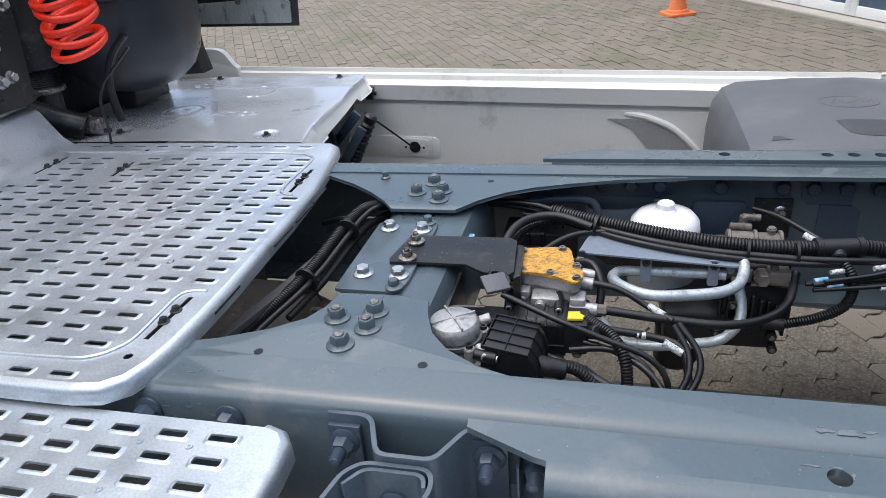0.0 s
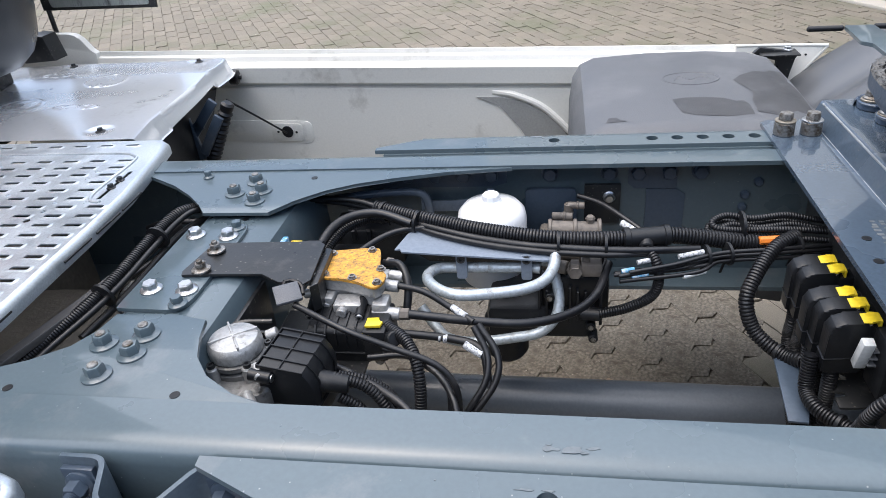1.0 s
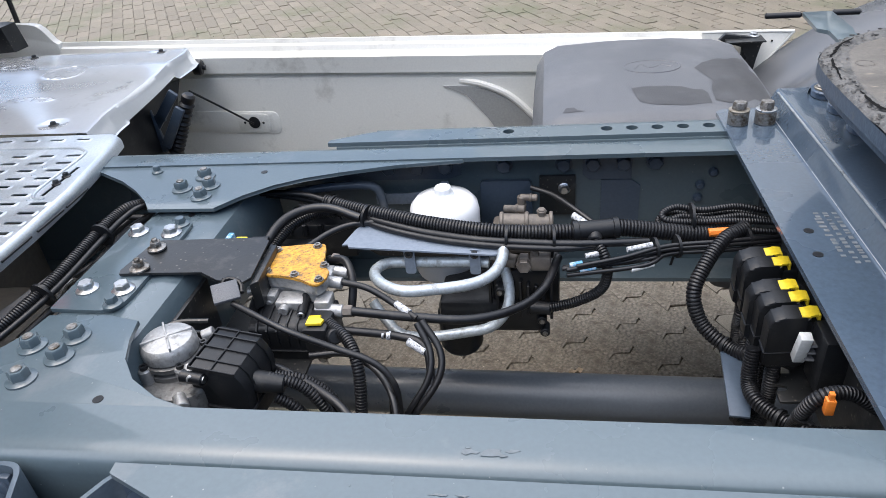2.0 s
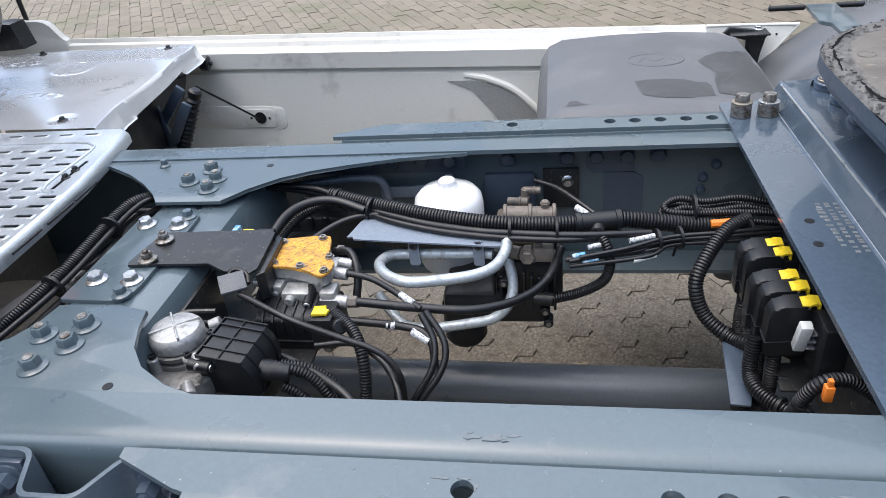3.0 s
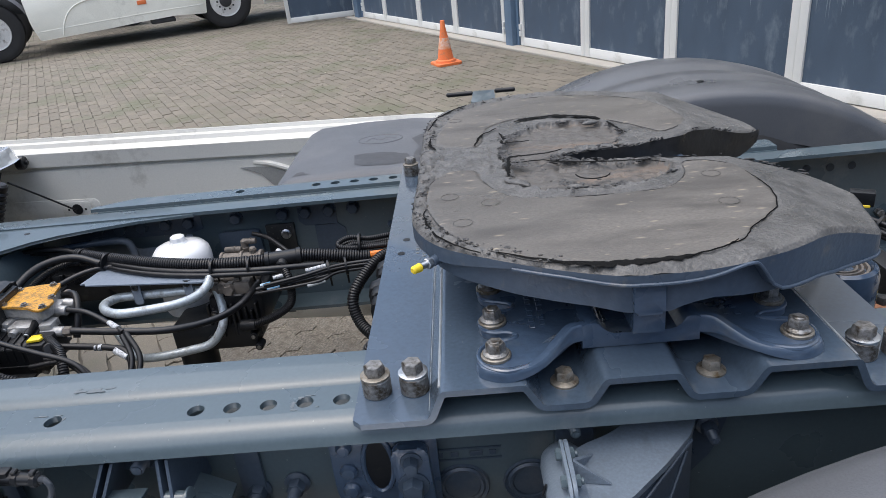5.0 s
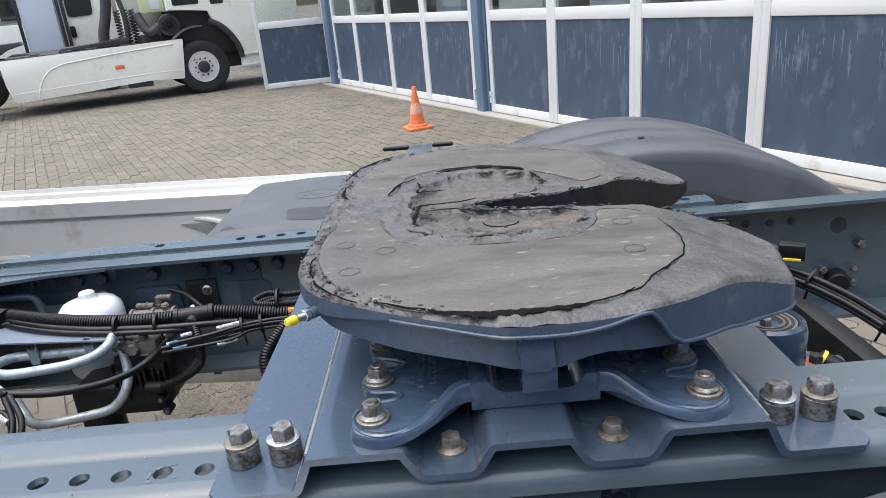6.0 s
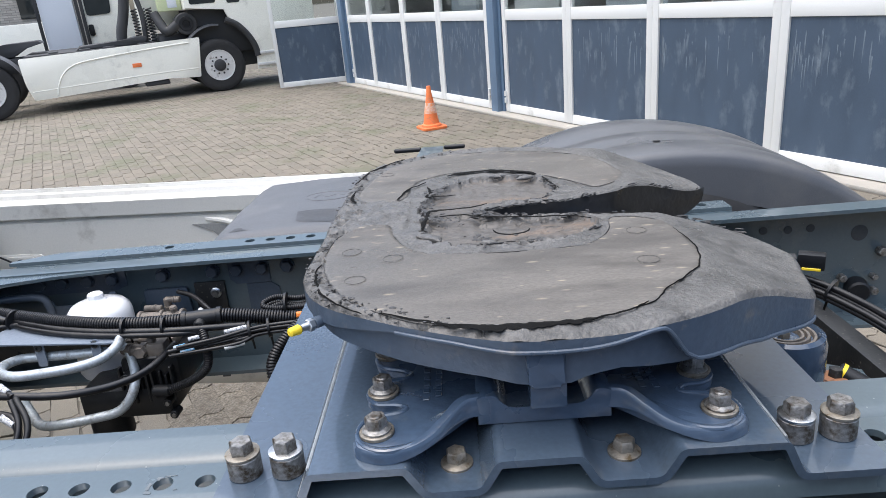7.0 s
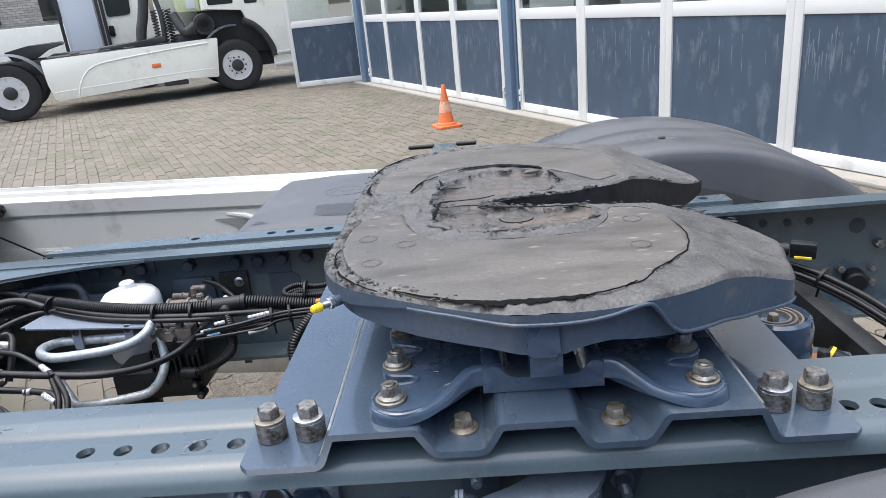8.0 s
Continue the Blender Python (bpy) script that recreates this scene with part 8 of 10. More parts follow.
# solenoid valve with its lines
SILVER = mat("dull_silver_hose_clip", (0.50, 0.495, 0.48), 0.38, metal=0.8, vary=0.3, scale=80, bump=0.4, dirt=(0.16, 0.13, 0.10), dirt_amount=0.3, dirt_scale=120)
sv = thing("solenoid_valve", (-0.25, -0.50, 0.93), "black round solenoid valve with white label and clipped hoses", "valve", group="valves")
c0, c1 = Vector((-0.290, -0.493, 0.9905)), Vector((-0.238, -0.508, 0.9805))
bm = bm_new()
rod(bm, c0, c1, 0.0205, seg=32, edge=0.004)
part("coil_body", bm, BLACK, sv)
for f0, f1, r, mt, lb in ((0.05, 0.17, 0.0224, RUBBER, ""), (0.22, 0.42, 0.0212, BRASSY, "worn yellowish type label"), (0.46, 0.58, 0.0230, RUBBER, ""), (0.62, 0.76, 0.0214, WHITE_PAINT, "white band"), (0.78, 0.92, 0.0219, RUBBER, "")):
    bm = bm_new()
    rod(bm, c0.lerp(c1, f0), c0.lerp(c1, f1), r, seg=32, edge=0.0010)
    part("ring", bm, mt, sv, lb)
for k in range(4):
    bm = bm_new()
    q = c0.lerp(c1, 0.27 + 0.04 * (k % 3))
    box(bm, q.x - 0.0016, q.x + 0.0016, q.y - 0.0214, q.y - 0.0206, q.z + 0.002 - 0.005 * k, q.z + 0.0045 - 0.005 * k)
    part("printed_mark", bm, BLACK, sv)
bm = bm_new()
rod(bm, c1, c1 + Vector((0.007, -0.002, -0.0014)), 0.0165, 0.0135, seg=28, edge=0.0015)
part("end_cap", bm, ZINC_DULL, sv, "dull metal end cap")
bm = bm_new()
box(bm, -0.318, -0.236, -0.530, -0.478, 0.9485, 0.9575, 0.003)
part("mounting_foot", bm, BLACK_METAL, sv)
bm = bm_new()
box(bm, -0.292, -0.238, -0.515, -0.482, 0.957, 0.968, 0.003)
part("saddle", bm, BLACK, sv)
for x, y in ((-0.290, -0.521), (-0.243, -0.521)):
    bm = bm_new()
    lathe(bm, [(0.0105, 0.9575), (0.0105, 0.9595), (0.008, 0.9605)], Matrix.Translation((x, y, 0)), 18)
    hexagon(bm, Matrix.Translation((x, y, 0.9600)), 0.0135, 0.0075)
    lathe(bm, [(0.0042 + 0.0006 * (k % 2), 0.967 + 0.0012 * k) for k in range(11)] + [(0.003, 0.981), (0.0, 0.981)], Matrix.Translation((x, y, 0)), 12)
    part("stud_nut", bm, ZINC, sv, "bright zinc nut and stud")
hose([(-0.236, -0.508, 0.995), (-0.226, -0.515, 1.004), (-0.215, -0.521, 1.003), (-0.212, -0.524, 0.992), (-0.222, -0.525, 0.981), (-0.237, -0.526, 0.970)], 0.0086, "black moulded elbow hose on the solenoid valve", group="rubber hoses")
hose([(-0.284, -0.500, 1.000), (-0.298, -0.508, 0.991), (-0.320, -0.512, 0.980), (-0.336, -0.515, 0.972)], 0.0082, "black moulded elbow hose on the solenoid valve", group="rubber hoses")
for p, q, r in (((-0.234, -0.526, 0.972), (-0.268, -0.530, 0.9545), 0.0066), ((-0.331, -0.515, 0.975), (-0.356, -0.522, 0.959), 0.0062)):
    bm = bm_new()
    h = (Vector(q) - Vector(p)).length
    lathe(bm, [(r * 0.9, 0), (r, h * 0.08), (r, h * 0.35), (r * 1.12, h * 0.38), (r * 1.12, h * 0.5), (r * 0.92, h * 0.53), (r * 0.85, h * 0.95), (r * 0.6, h)], along(p, q), 18)
    single("ferrule", bm, ZINC_DULL, "dull metal ferrule on the end of a hose", "ferrule", group="hose ferrules")
for p, q, r, a in (((-0.303, -0.508, 0.989), (-0.320, -0.512, 0.980), 0.0088, 0.4), ((-0.330, -0.514, 0.975), (-0.345, -0.518, 0.966), 0.0080, -0.4), ((-0.233, -0.511, 0.998), (-0.226, -0.515, 1.004), 0.0092, 2.6), ((-0.228, -0.526, 0.977), (-0.240, -0.526, 0.967), 0.0090, 2.2)):
    bm = bm_new()
    m = along(p, q)
    lathe(bm, [(r, -0.0042), (r + 0.0011, -0.0042), (r + 0.0011, 0.0042), (r, 0.0042)], m, 22)
    b2 = bm_new()
    box(b2, r, r + 0.0075, -0.0045, 0.0045, -0.0048, 0.0048, 0.0012, 1)
    rod(b2, (r + 0.0045, -0.0105, 0), (r + 0.0045, 0.0085, 0), 0.0036, seg=12, edge=0.0006)
    rod(b2, (r + 0.0045, -0.0125, 0), (r + 0.0045, -0.0100, 0), 0.0052, seg=12, edge=0.0008)
    put(bm, b2, m @ Matrix.Rotation(a, 4, 'Z'))
    single("hose_clip", bm, SILVER, "silver worm-drive hose clip with a screw", "hose clip", group="hose clips")
plg = thing("cable_plug_long", (-0.18, -0.50, 0.98), "long black cable plug with clips", "cable plug", group="cable plugs")
p0, p1 = Vector((-0.229, -0.503, 1.007)), Vector((-0.162, -0.509, 1.003))
bm = bm_new()
rod(bm, p0, p1, 0.0076, seg=12, edge=0.002)
box(bm, -0.222, -0.198, -0.511, -0.497, 0.998, 1.0165, 0.002)
part("housing", bm, BLACK, plg)
for t in (0.10, 0.52, 0.86):
    p = p0.lerp(p1, t)
    bm = bm_new()
    rod(bm, p, p + Vector((0.0075, -0.0007, -0.0005)), 0.0092, seg=8, edge=0.001)
    box(bm, p.x, p.x + 0.007, p.y - 0.004, p.y + 0.004, p.z + 0.008, p.z + 0.0125, 0.001, 1)
    part("clip", bm, BLACK, plg)
bm = bm_new()
rod(bm, p1, p1 + Vector((0.006, -0.002, 0.001)), 0.0052, seg=10, edge=0.001)
part("seal", bm, RUBBER, plg)
hose([(-0.160, -0.511, 1.005), (-0.150, -0.515, 1.006), (-0.147, -0.518, 0.991), (-0.164, -0.520, 0.967), (-0.188, -0.521, 0.949), (-0.218, -0.525, 0.941), (-0.247, -0.532, 0.9525), (-0.278, -0.545, 0.9580), (-0.318, -0.562, 0.9610), (-0.352, -0.580, 0.958), (-0.40, -0.61, 0.956)], 0.0034, "dark grey cable looping from the plug", name="cable", cat="cable", group="strapped cables", material=DARK_GREY_CABLE)
for k in range(7):
    rr_ = random.Random(k)
    o = Vector((rr_.uniform(-0.009, 0.009), rr_.uniform(-0.006, 0.006), rr_.uniform(-0.007, 0.009)))
    hose([tuple(Vector(p) + o * f) for p, f in (((-0.318, -0.500, 0.955), 0.6), ((-0.345, -0.530, 0.962), 0.9), ((-0.368, -0.552, 0.966), 1.1), ((-0.391, -0.565, 0.962), 0.9), ((-0.417, -0.590, 0.960), 1.3), ((-0.450, -0.63, 0.962), 1.6), ((-0.49, -0.69, 0.955), 2.2))], 0.0036, "thin black cable in a tied bundle over the tank", name="cable", cat="cable", group="strapped cables")
for o in (0.0, 0.008):
    hose([(-0.405 + o, -0.585, 0.958), (-0.393 + o, -0.570, 0.974), (-0.377 + o, -0.560, 0.983), (-0.360 + o, -0.556, 0.976), (-0.366 + o, -0.566, 0.964), (-0.388 + o, -0.590, 0.962), (-0.42 + o, -0.63, 0.962)], 0.0040, "black cable looped over the bundle", name="cable", cat="cable", group="strapped cables")
tie((-0.391, -0.566, 0.963), (-0.417, -0.590, 0.960), 0.0165, 0.025)
tie((-0.262, -0.531, 0.957), (-0.245, -0.528, 0.964), 0.0088, 0.0)
hose([(-0.262, -0.540, 0.9560), (-0.276, -0.565, 0.9585), (-0.292, -0.600, 0.9600), (-0.306, -0.64, 0.958)], 0.0021, "thin black tie tail over the tank", name="cable", cat="cable", group="strapped cables")
hose([(-0.355, -0.525, 0.958), (-0.372, -0.528, 0.945), (-0.388, -0.52, 0.925), (-0.41, -0.50, 0.88), (-0.43, -0.48, 0.82)], 0.0052, "black hose dropping behind the tank", group="rubber hoses")
for o, mt, r in ((0.0, BLACK, 0.006), (0.026, BLACK, 0.007), (0.042, RUBBER, 0.006)):
    hose([(-0.392 + o, -0.412, 0.985), (-0.394 + o, -0.412, 0.911), (-0.412 + o, -0.412, 0.868), (-0.433 + o, -0.412, 0.821), (-0.44 + o, -0.412, 0.77)], r, "black cable hanging down the near web", name="cable", cat="cable", group="strapped cables")
bm = bm_new()
rod(bm, (-0.4085, -0.412, 0.877), (-0.4195, -0.412, 0.853), 0.0072, seg=14, edge=0.0008)
single("cable_sleeve", bm, RED, "red sleeve round a hanging black cable", "sleeve", group="hose tapes")
br = thing("valve_carrier", (-0.29, -0.55, 0.9), "bright folded aluminium bracket on the tank", "bracket", group="brackets on the rail")
bm = bm_new()
prism(bm, rounded([(-0.358, 0.9485), (-0.232, 0.9485), (-0.232, 0.920), (-0.2345, 0.920), (-0.2345, 0.9455), (-0.353, 0.9455), (-0.360, 0.938), (-0.362, 0.939)], [0.006, 0.003, 0, 0, 0.002, 0.004, 0, 0]), "y", -0.540, -0.478, 0.0006)
part("folded_sheet", bm, ALU, br)
bm = bm_new()
prism(bm, rounded([(-0.349, -0.520), (-0.318, -0.520), (-0.300, -0.574), (-0.333, -0.574)], [0.002, 0.002, 0.005, 0.005]), "z", 0.9480, 0.9515, 0.0006)
part("tongue", bm, ALU, br)
for k in range(9):
    bm = bm_new()
    rod(bm, (-0.3335 + 0.0040 * k, -0.5755 + 0.0004 * k, 0.9485), (-0.3310 + 0.0040 * k, -0.5715 + 0.0004 * k, 0.9515), 0.0024, seg=8, edge=0.0008)
    part("weld_bead", bm, SILVER, br, "silver weld bead")

# cast mudguard carrier: a split sleeve that clamps a tube, and a ribbed arm bolted to the web
STRUT = mat("light_grey_cast_paint", (0.150, 0.185, 0.225), 0.40, vary=0.1, bump=0.25, fine=260, dirt=(0.11, 0.13, 0.155), dirt_amount=0.2, dirt_scale=14)
sg = thing("mudguard_carrier", (0.5, -0.47, 0.8), "grey cast carrier arm with a tube clamped in its sleeve", "mudguard carrier")
s0, s1 = Vector((0.4475, -0.446, 0.931)), Vector((0.4450, -0.575, 0.9395))
bm = bm_new()
h = (s1 - s0).length
lathe(bm, [(0.0, 0.0), (0.014, 0.001), (0.022, 0.006), (0.0265, 0.014), (0.0280, 0.026), (0.0270, 0.060), (0.0268, h - 0.004), (0.0256, h), (0.0218, h), (0.0218, h - 0.03)], along(s0, s1), 36)
sleeve = part("clamp_sleeve", bm, STRUT, sg)
bm = bm_new()
rod(bm, s0.lerp(s1, 0.80), s0.lerp(s1, 3.2), 0.0198, seg=30, edge=0.001)
part("guard_tube", bm, STRUT, sg, "round grey tube in the clamp")
bm = bm_new()
lathe(bm, [(0.0199, 0.0), (0.0216, 0.0), (0.0216, 0.0025), (0.0199, 0.0025)], along(s1 - Vector((0, 0.0005, 0)), s1 + (s1 - s0)), 30)
part("seal_ring", bm, RUBBER, sg, "black ring in the sleeve's mouth")
# flat black oval on the sleeve, shade of its opening as colour
bm = bm_new()
lathe(bm, [(0.0100, 0.0), (0.0100, 0.0008), (0.0, 0.0010)], along(Vector((0.4185, -0.520, 0.944)), Vector((0.32, -0.520, 0.975))) @ Matrix.Diagonal((0.35, 0.9, 1.0, 1.0)), 16)
part("sleeve_slot", bm, BLACK, sleeve, "black oval disc for the shade in the sleeve's opening")
# the two clamping jaws above the sleeve, a dark slit between them
for x0, x1, y1 in ((0.4410, 0.4448, -0.572), (0.4456, 0.4505, -0.568)):
    bm = bm_new()
    prism(bm, rounded([(-0.476, 0.948), (-0.480, 0.983), (-0.490, 0.9855), (-0.556, 0.9845), (y1 + 0.002, 0.975), (y1, 0.958)], [0, 0.006, 0.006, 0.010, 0.006, 0]), "x", x0, x1, 0.001)
    part("clamp_jaw", bm, STRUT, sg)
for y in (-0.499, -0.543):
    bm = bm_new()
    hexagon(bm, along(Vector((0.4410, y, 0.9755)), Vector((0.3, y, 0.9755))), 0.0125, 0.0065)
    rod(bm, (0.4412, y, 0.9755), (0.4402, y, 0.9755), 0.0076, seg=16)
    part("clamp_bolt", bm, CHASSIS, sg, "painted hexagon bolt head")
    bm = bm_new()
    hexagon(bm, along(Vector((0.4505, y, 0.9755)), Vector((0.6, y, 0.9755))), 0.0125, 0.0060)
    rod(bm, (0.4560, y, 0.9755), (0.4600, y, 0.9755), 0.0040, seg=10, edge=0.0006)
    part("clamp_nut", bm, CHASSIS, sg, "painted hexagon nut")
# the arm's sloping top plate
bm = bm_new()
plan = smooth_line([(0.4515, -0.478), (0.476, -0.462), (0.503, -0.450), (0.531, -0.430), (0.556, -0.394)], 4)
plan += [(0.628, -0.394), (0.613, -0.440), (0.600, -0.462), (0.560, -0.506), (0.516, -0.548), (0.495, -0.566), (0.462, -0.573), (0.4515, -0.570)]
rows = []
for dz in (0.0, -0.009):
    rows.append([bm.verts.new((x, y, 0.957 + 0.10 * max(0.0, y + 0.46) + dz)) for x, y in plan])
bm.faces.new(rows[0])
bm.faces.new(rows[1])
for i in range(len(plan)):
    j = (i + 1) % len(plan)
    bm.faces.new((rows[0][i], rows[0][j], rows[1][j], rows[1][i]))
bmesh.ops.recalc_face_normals(bm, faces=bm.faces[:])
arm = part("arm_plate", bm, STRUT, sg)
for a, b, c in (((0.4515, -0.517, 0.984), (0.4515, -0.521, 0.957), (0.492, -0.530, 0.9585)), ((0.4515, -0.517, 0.984), (0.4515, -0.513, 0.957), (0.480, -0.480, 0.9575))):
    bm = bm_new()
    va = [bm.verts.new(p) for p in (a, b, c)]
    vb = [bm.verts.new((p[0], p[1] - 0.0045, p[2])) for p in (a, b, c)]
    bm.faces.new(va)
    bm.faces.new(vb)
    for i in range(3):
        bm.faces.new((va[i], va[(i + 1) % 3], vb[(i + 1) % 3], vb[i]))
    bmesh.ops.recalc_face_normals(bm, faces=bm.faces[:])
    part("gusset", bm, STRUT, arm)
# upright web below the arm's outer edge, with slanting ribs; their shade is a darker paint
bm = bm_new()
edge = [(0.608, -0.448), (0.597, -0.457), (0.556, -0.500), (0.513, -0.541), (0.492, -0.558), (0.470, -0.560)]
lowz = [0.84, 0.84, 0.855, 0.875, 0.900, 0.915]
front = [[bm.verts.new((x, y, z)) for (x, y), z in zip(edge, zz)] for zz in ([0.950] * 6, lowz)]
back = [[bm.verts.new((x - 0.005, y + 0.005, z)) for (x, y), z in zip(edge, zz)] for zz in ([0.950] * 6, lowz)]
for i in range(5):
    for q in (((front[0][i], front[0][i + 1], front[1][i + 1], front[1][i])), (back[0][i], back[1][i], back[1][i + 1], back[0][i + 1]), (front[1][i], front[1][i + 1], back[1][i + 1], back[1][i]), (front[0][i], back[0][i], back[0][i + 1], front[0][i + 1])):
        bm.faces.new(q)
for i in (0, 5):
    bm.faces.new((front[0][i], front[1][i], back[1][i], back[0][i]))
bmesh.ops.recalc_face_normals(bm, faces=bm.faces[:])
web_ = part("arm_web", bm, CHASSIS_DARK, sg)
for p, q, r in (((0.602, -0.462, 0.950), (0.498, -0.556, 0.912), 0.0024), ((0.599, -0.457, 0.930), (0.558, -0.500, 0.857), 0.0024), ((0.498, -0.556, 0.945), (0.516, -0.540, 0.880), 0.0022)):
    bm = bm_new()
    rod(bm, p, q, r, seg=8)
    part("rib", bm, CHASSIS_DARK, web_)
bm = bm_new()
prism(bm, rounded([(0.575, 0.975), (0.655, 0.972), (0.668, 0.940), (0.650, 0.880), (0.60, 0.82), (0.565, 0.83)], 0.012), "y", -0.405, -0.3925, 0.003)
part("foot_plate", bm, CHASSIS_DARK, sg)
bm = bm_new()
prism(bm, rounded([(0.445, 0.990), (0.492, 0.990), (0.492, 0.90), (0.445, 0.90)], 0.006), "y", -0.425, -0.3925, 0.002)
part("foot_plate", bm, CHASSIS_DARK, sg)
part("stud_nut", stud_nut(0.4645, 0.969, -0.425, 0.0145), CHASSIS, sg)
part("stud_nut", stud_nut(0.640, 0.925, -0.405, 0.0145), CHASSIS_DARK, sg)


# ---- behind the cab ----
coil = []
for k in range(160):
    f = k / 159
    a = f * 2 * math.pi * 6.2
    coil.append((-1.628 + 0.034 * f + (0.060 - 0.005 * f) * math.cos(a), 0.452 - 0.02 * f + (0.060 - 0.004 * f) * math.sin(a), 1.440 - 0.172 * f + 0.012 * math.sin(a * 0.5 + 0.6) + 0.022 * math.sin(a)))
bm = bm_new()
tube(bm, coil, 0.0090, seg=12, straight=True)
single("spiral_air_hose", bm, RED, "bright red spiral air hose hanging behind the cab", "air hose")
bm = bm_new()
tube(bm, [(-1.60, 0.44, 1.038), (-1.588, 0.432, 1.085), (-1.585, 0.43, 1.146), (-1.565, 0.43, 1.185), (-1.536, 0.43, 1.212), (-1.50, 0.43, 1.242), (-1.467, 0.43, 1.270)], 0.0034, seg=8)
b2 = bm_new()
box(b2, -0.008, 0.008, -0.006, 0.006, -0.005, 0.005, 0.001, 1)
put(bm, b2, Matrix.Translation((-1.592, 0.433, 1.075)))
single("long_cable_tie", bm, BLACK, "long black cable tie standing up from the walkway", "cable tie", group="cable ties")
# rounded dark intake housing
DARK_PLASTIC = mat("dark_grey_housing", (0.026, 0.030, 0.036), 0.36, vary=0.15, scale=4, bump=0.15, fine=300)
ih = thing("intake_housing", (-1.72, 0.8, 1.08), "large rounded dark grey plastic intake housing", "intake housing")
bm = bm_new()
lathe(bm, [(0.0, 0.0), (0.06, 0.004), (0.12, 0.022), (0.16, 0.055), (0.185, 0.10), (0.20, 0.17), (0.205, 0.30), (0.205, 0.75)], Matrix.Translation((-1.74, 0.80, 1.085)), 56)
part("shell", bm, DARK_PLASTIC, ih)
bm = bm_new()
lathe(bm, [(0.204, 0.26), (0.210, 0.262), (0.210, 0.275), (0.204, 0.277)], Matrix.Translation((-1.74, 0.80, 1.085)), 56)
part("moulded_rim", bm, DARK_PLASTIC, ih)
bm = bm_new()
box(bm, -1.84, -1.76, 0.78, 0.95, 1.03, 1.12, 0.01)
part("foot", bm, BLACK_METAL, ih)
# cab suspension strut with bolted bracket
cs = thing("cab_suspension", (-1.9, 0.5, 1.0), "black cab suspension strut with rubber bellows and bolted bracket", "cab suspension")
bm = bm_new()
rod(bm, (-1.86, 0.56, 1.50), (-1.86, 0.56, 1.20), 0.062, 0.058, seg=24, edge=0.004)
part("outer_tube", bm, BLACK_METAL, cs)
bm = bm_new()
tube(bm, [(-1.86, 0.56, 1.205), (-1.86, 0.56, 1.155)], 0.050, seg=20, ribs=0.008)
part("bellows", bm, RUBBER, cs, "ribbed black rubber bellows")
bm = bm_new()
lathe(bm, [(0.050, 0), (0.054, 0.003), (0.054, 0.012), (0.050, 0.015)], Matrix.Translation((-1.86, 0.56, 1.138)), 28)
part("bottom_ring", bm, ZINC_DULL, cs)
bm = bm_new()
rod(bm, (-1.86, 0.56, 1.14), (-1.86, 0.55, 1.02), 0.040, seg=20, edge=0.003)
part("rod", bm, BLACK_METAL, cs)
bm = bm_new()
prism(bm, [(0.30, 1.60), (0.47, 1.60), (0.45, 1.30), (0.43, 1.18), (0.46, 1.16), (0.42, 1.145), (0.30, 1.15)], "x", -1.80, -1.77, 0.004)
pl = part("bracket_plate", bm, BLACK_METAL, cs)
for y, z in ((0.383, 1.220), (0.353, 1.215), (0.362, 1.290), (0.43, 1.375), (0.33, 1.36)):
    bm = bm_new()
    m = Matrix.Translation((-1.77, y, z)) @ Matrix.Rotation(radians(90), 4, 'Y')
    lathe(bm, [(0.0155, 0), (0.0155, 0.003), (0.011, 0.006)], m, 18)
    hexagon(bm, m @ Matrix.Translation((0, 0, 0.004)), 0.020, 0.012)
    part("flange_bolt", bm, ZINC, pl, "bright zinc flange bolt")
bm = bm_new()
tube(bm, [(-1.95, 0.30, 1.17), (-1.87, 0.42, 1.14), (-1.80, 0.50, 1.08), (-1.74, 0.53, 1.05)], 0.035, seg=14)
part("lower_arm", bm, BLACK_METAL, cs)
bm = bm_new()
rod(bm, (-1.76, 0.545, 1.05), (-1.70, 0.545, 1.05), 0.022, seg=16, edge=0.003)
part("arm_eye", bm, ZINC_DULL, cs)
bm = bm_new()
tube(bm, [(-1.65, 0.56, 1.06), (-1.655, 0.56, 1.15), (-1.64, 0.58, 1.22), (-1.60, 0.60, 1.27)], 0.010, seg=10)
single("rubber_hose", bm, RUBBER, "black rubber hose rising beside the intake housing", "hose", group="rubber hoses")
# dark rear wall of the cab and floor of the gap
bm = bm_new()
box(bm, -2.45, -2.30, -1.2, 1.25, 0.95, 3.4, 0.03)
single("cab_rear_wall", bm, BLACK_METAL, "dark rear wall of the tractor's cab", "cab wall")
bm = bm_new()
box(bm, -2.28, -1.84, -0.42, 1.2, 0.85, 1.0, 0.02)
single("engine_cover", bm, BLACK, "black engine cover behind the cab", "engine cover")
for a, lb in (((-2.10, -1.93, 0.62, 1.05, 1.0, 1.5), "black air filter box behind the cab"), ((-2.25, -1.98, 0.20, 0.50, 1.0, 1.45), "black pipe housing behind the cab")):
    bm = bm_new()
    box(bm, *a, 0.03)
    single("filter_box", bm, BLACK, lb, "filter box", group="filter boxes")
# small black bracket on the skirt's end
bm = bm_new()
prism(bm, [(-1.86, 1.04), (-1.86, 1.12), (-1.80, 1.126), (-1.765, 1.122), (-1.75, 1.045)], "y", 1.13, 1.20, 0.005)
single("corner_bracket", bm, BLACK_METAL, "small black steel bracket at the cover plate's corner", "bracket")
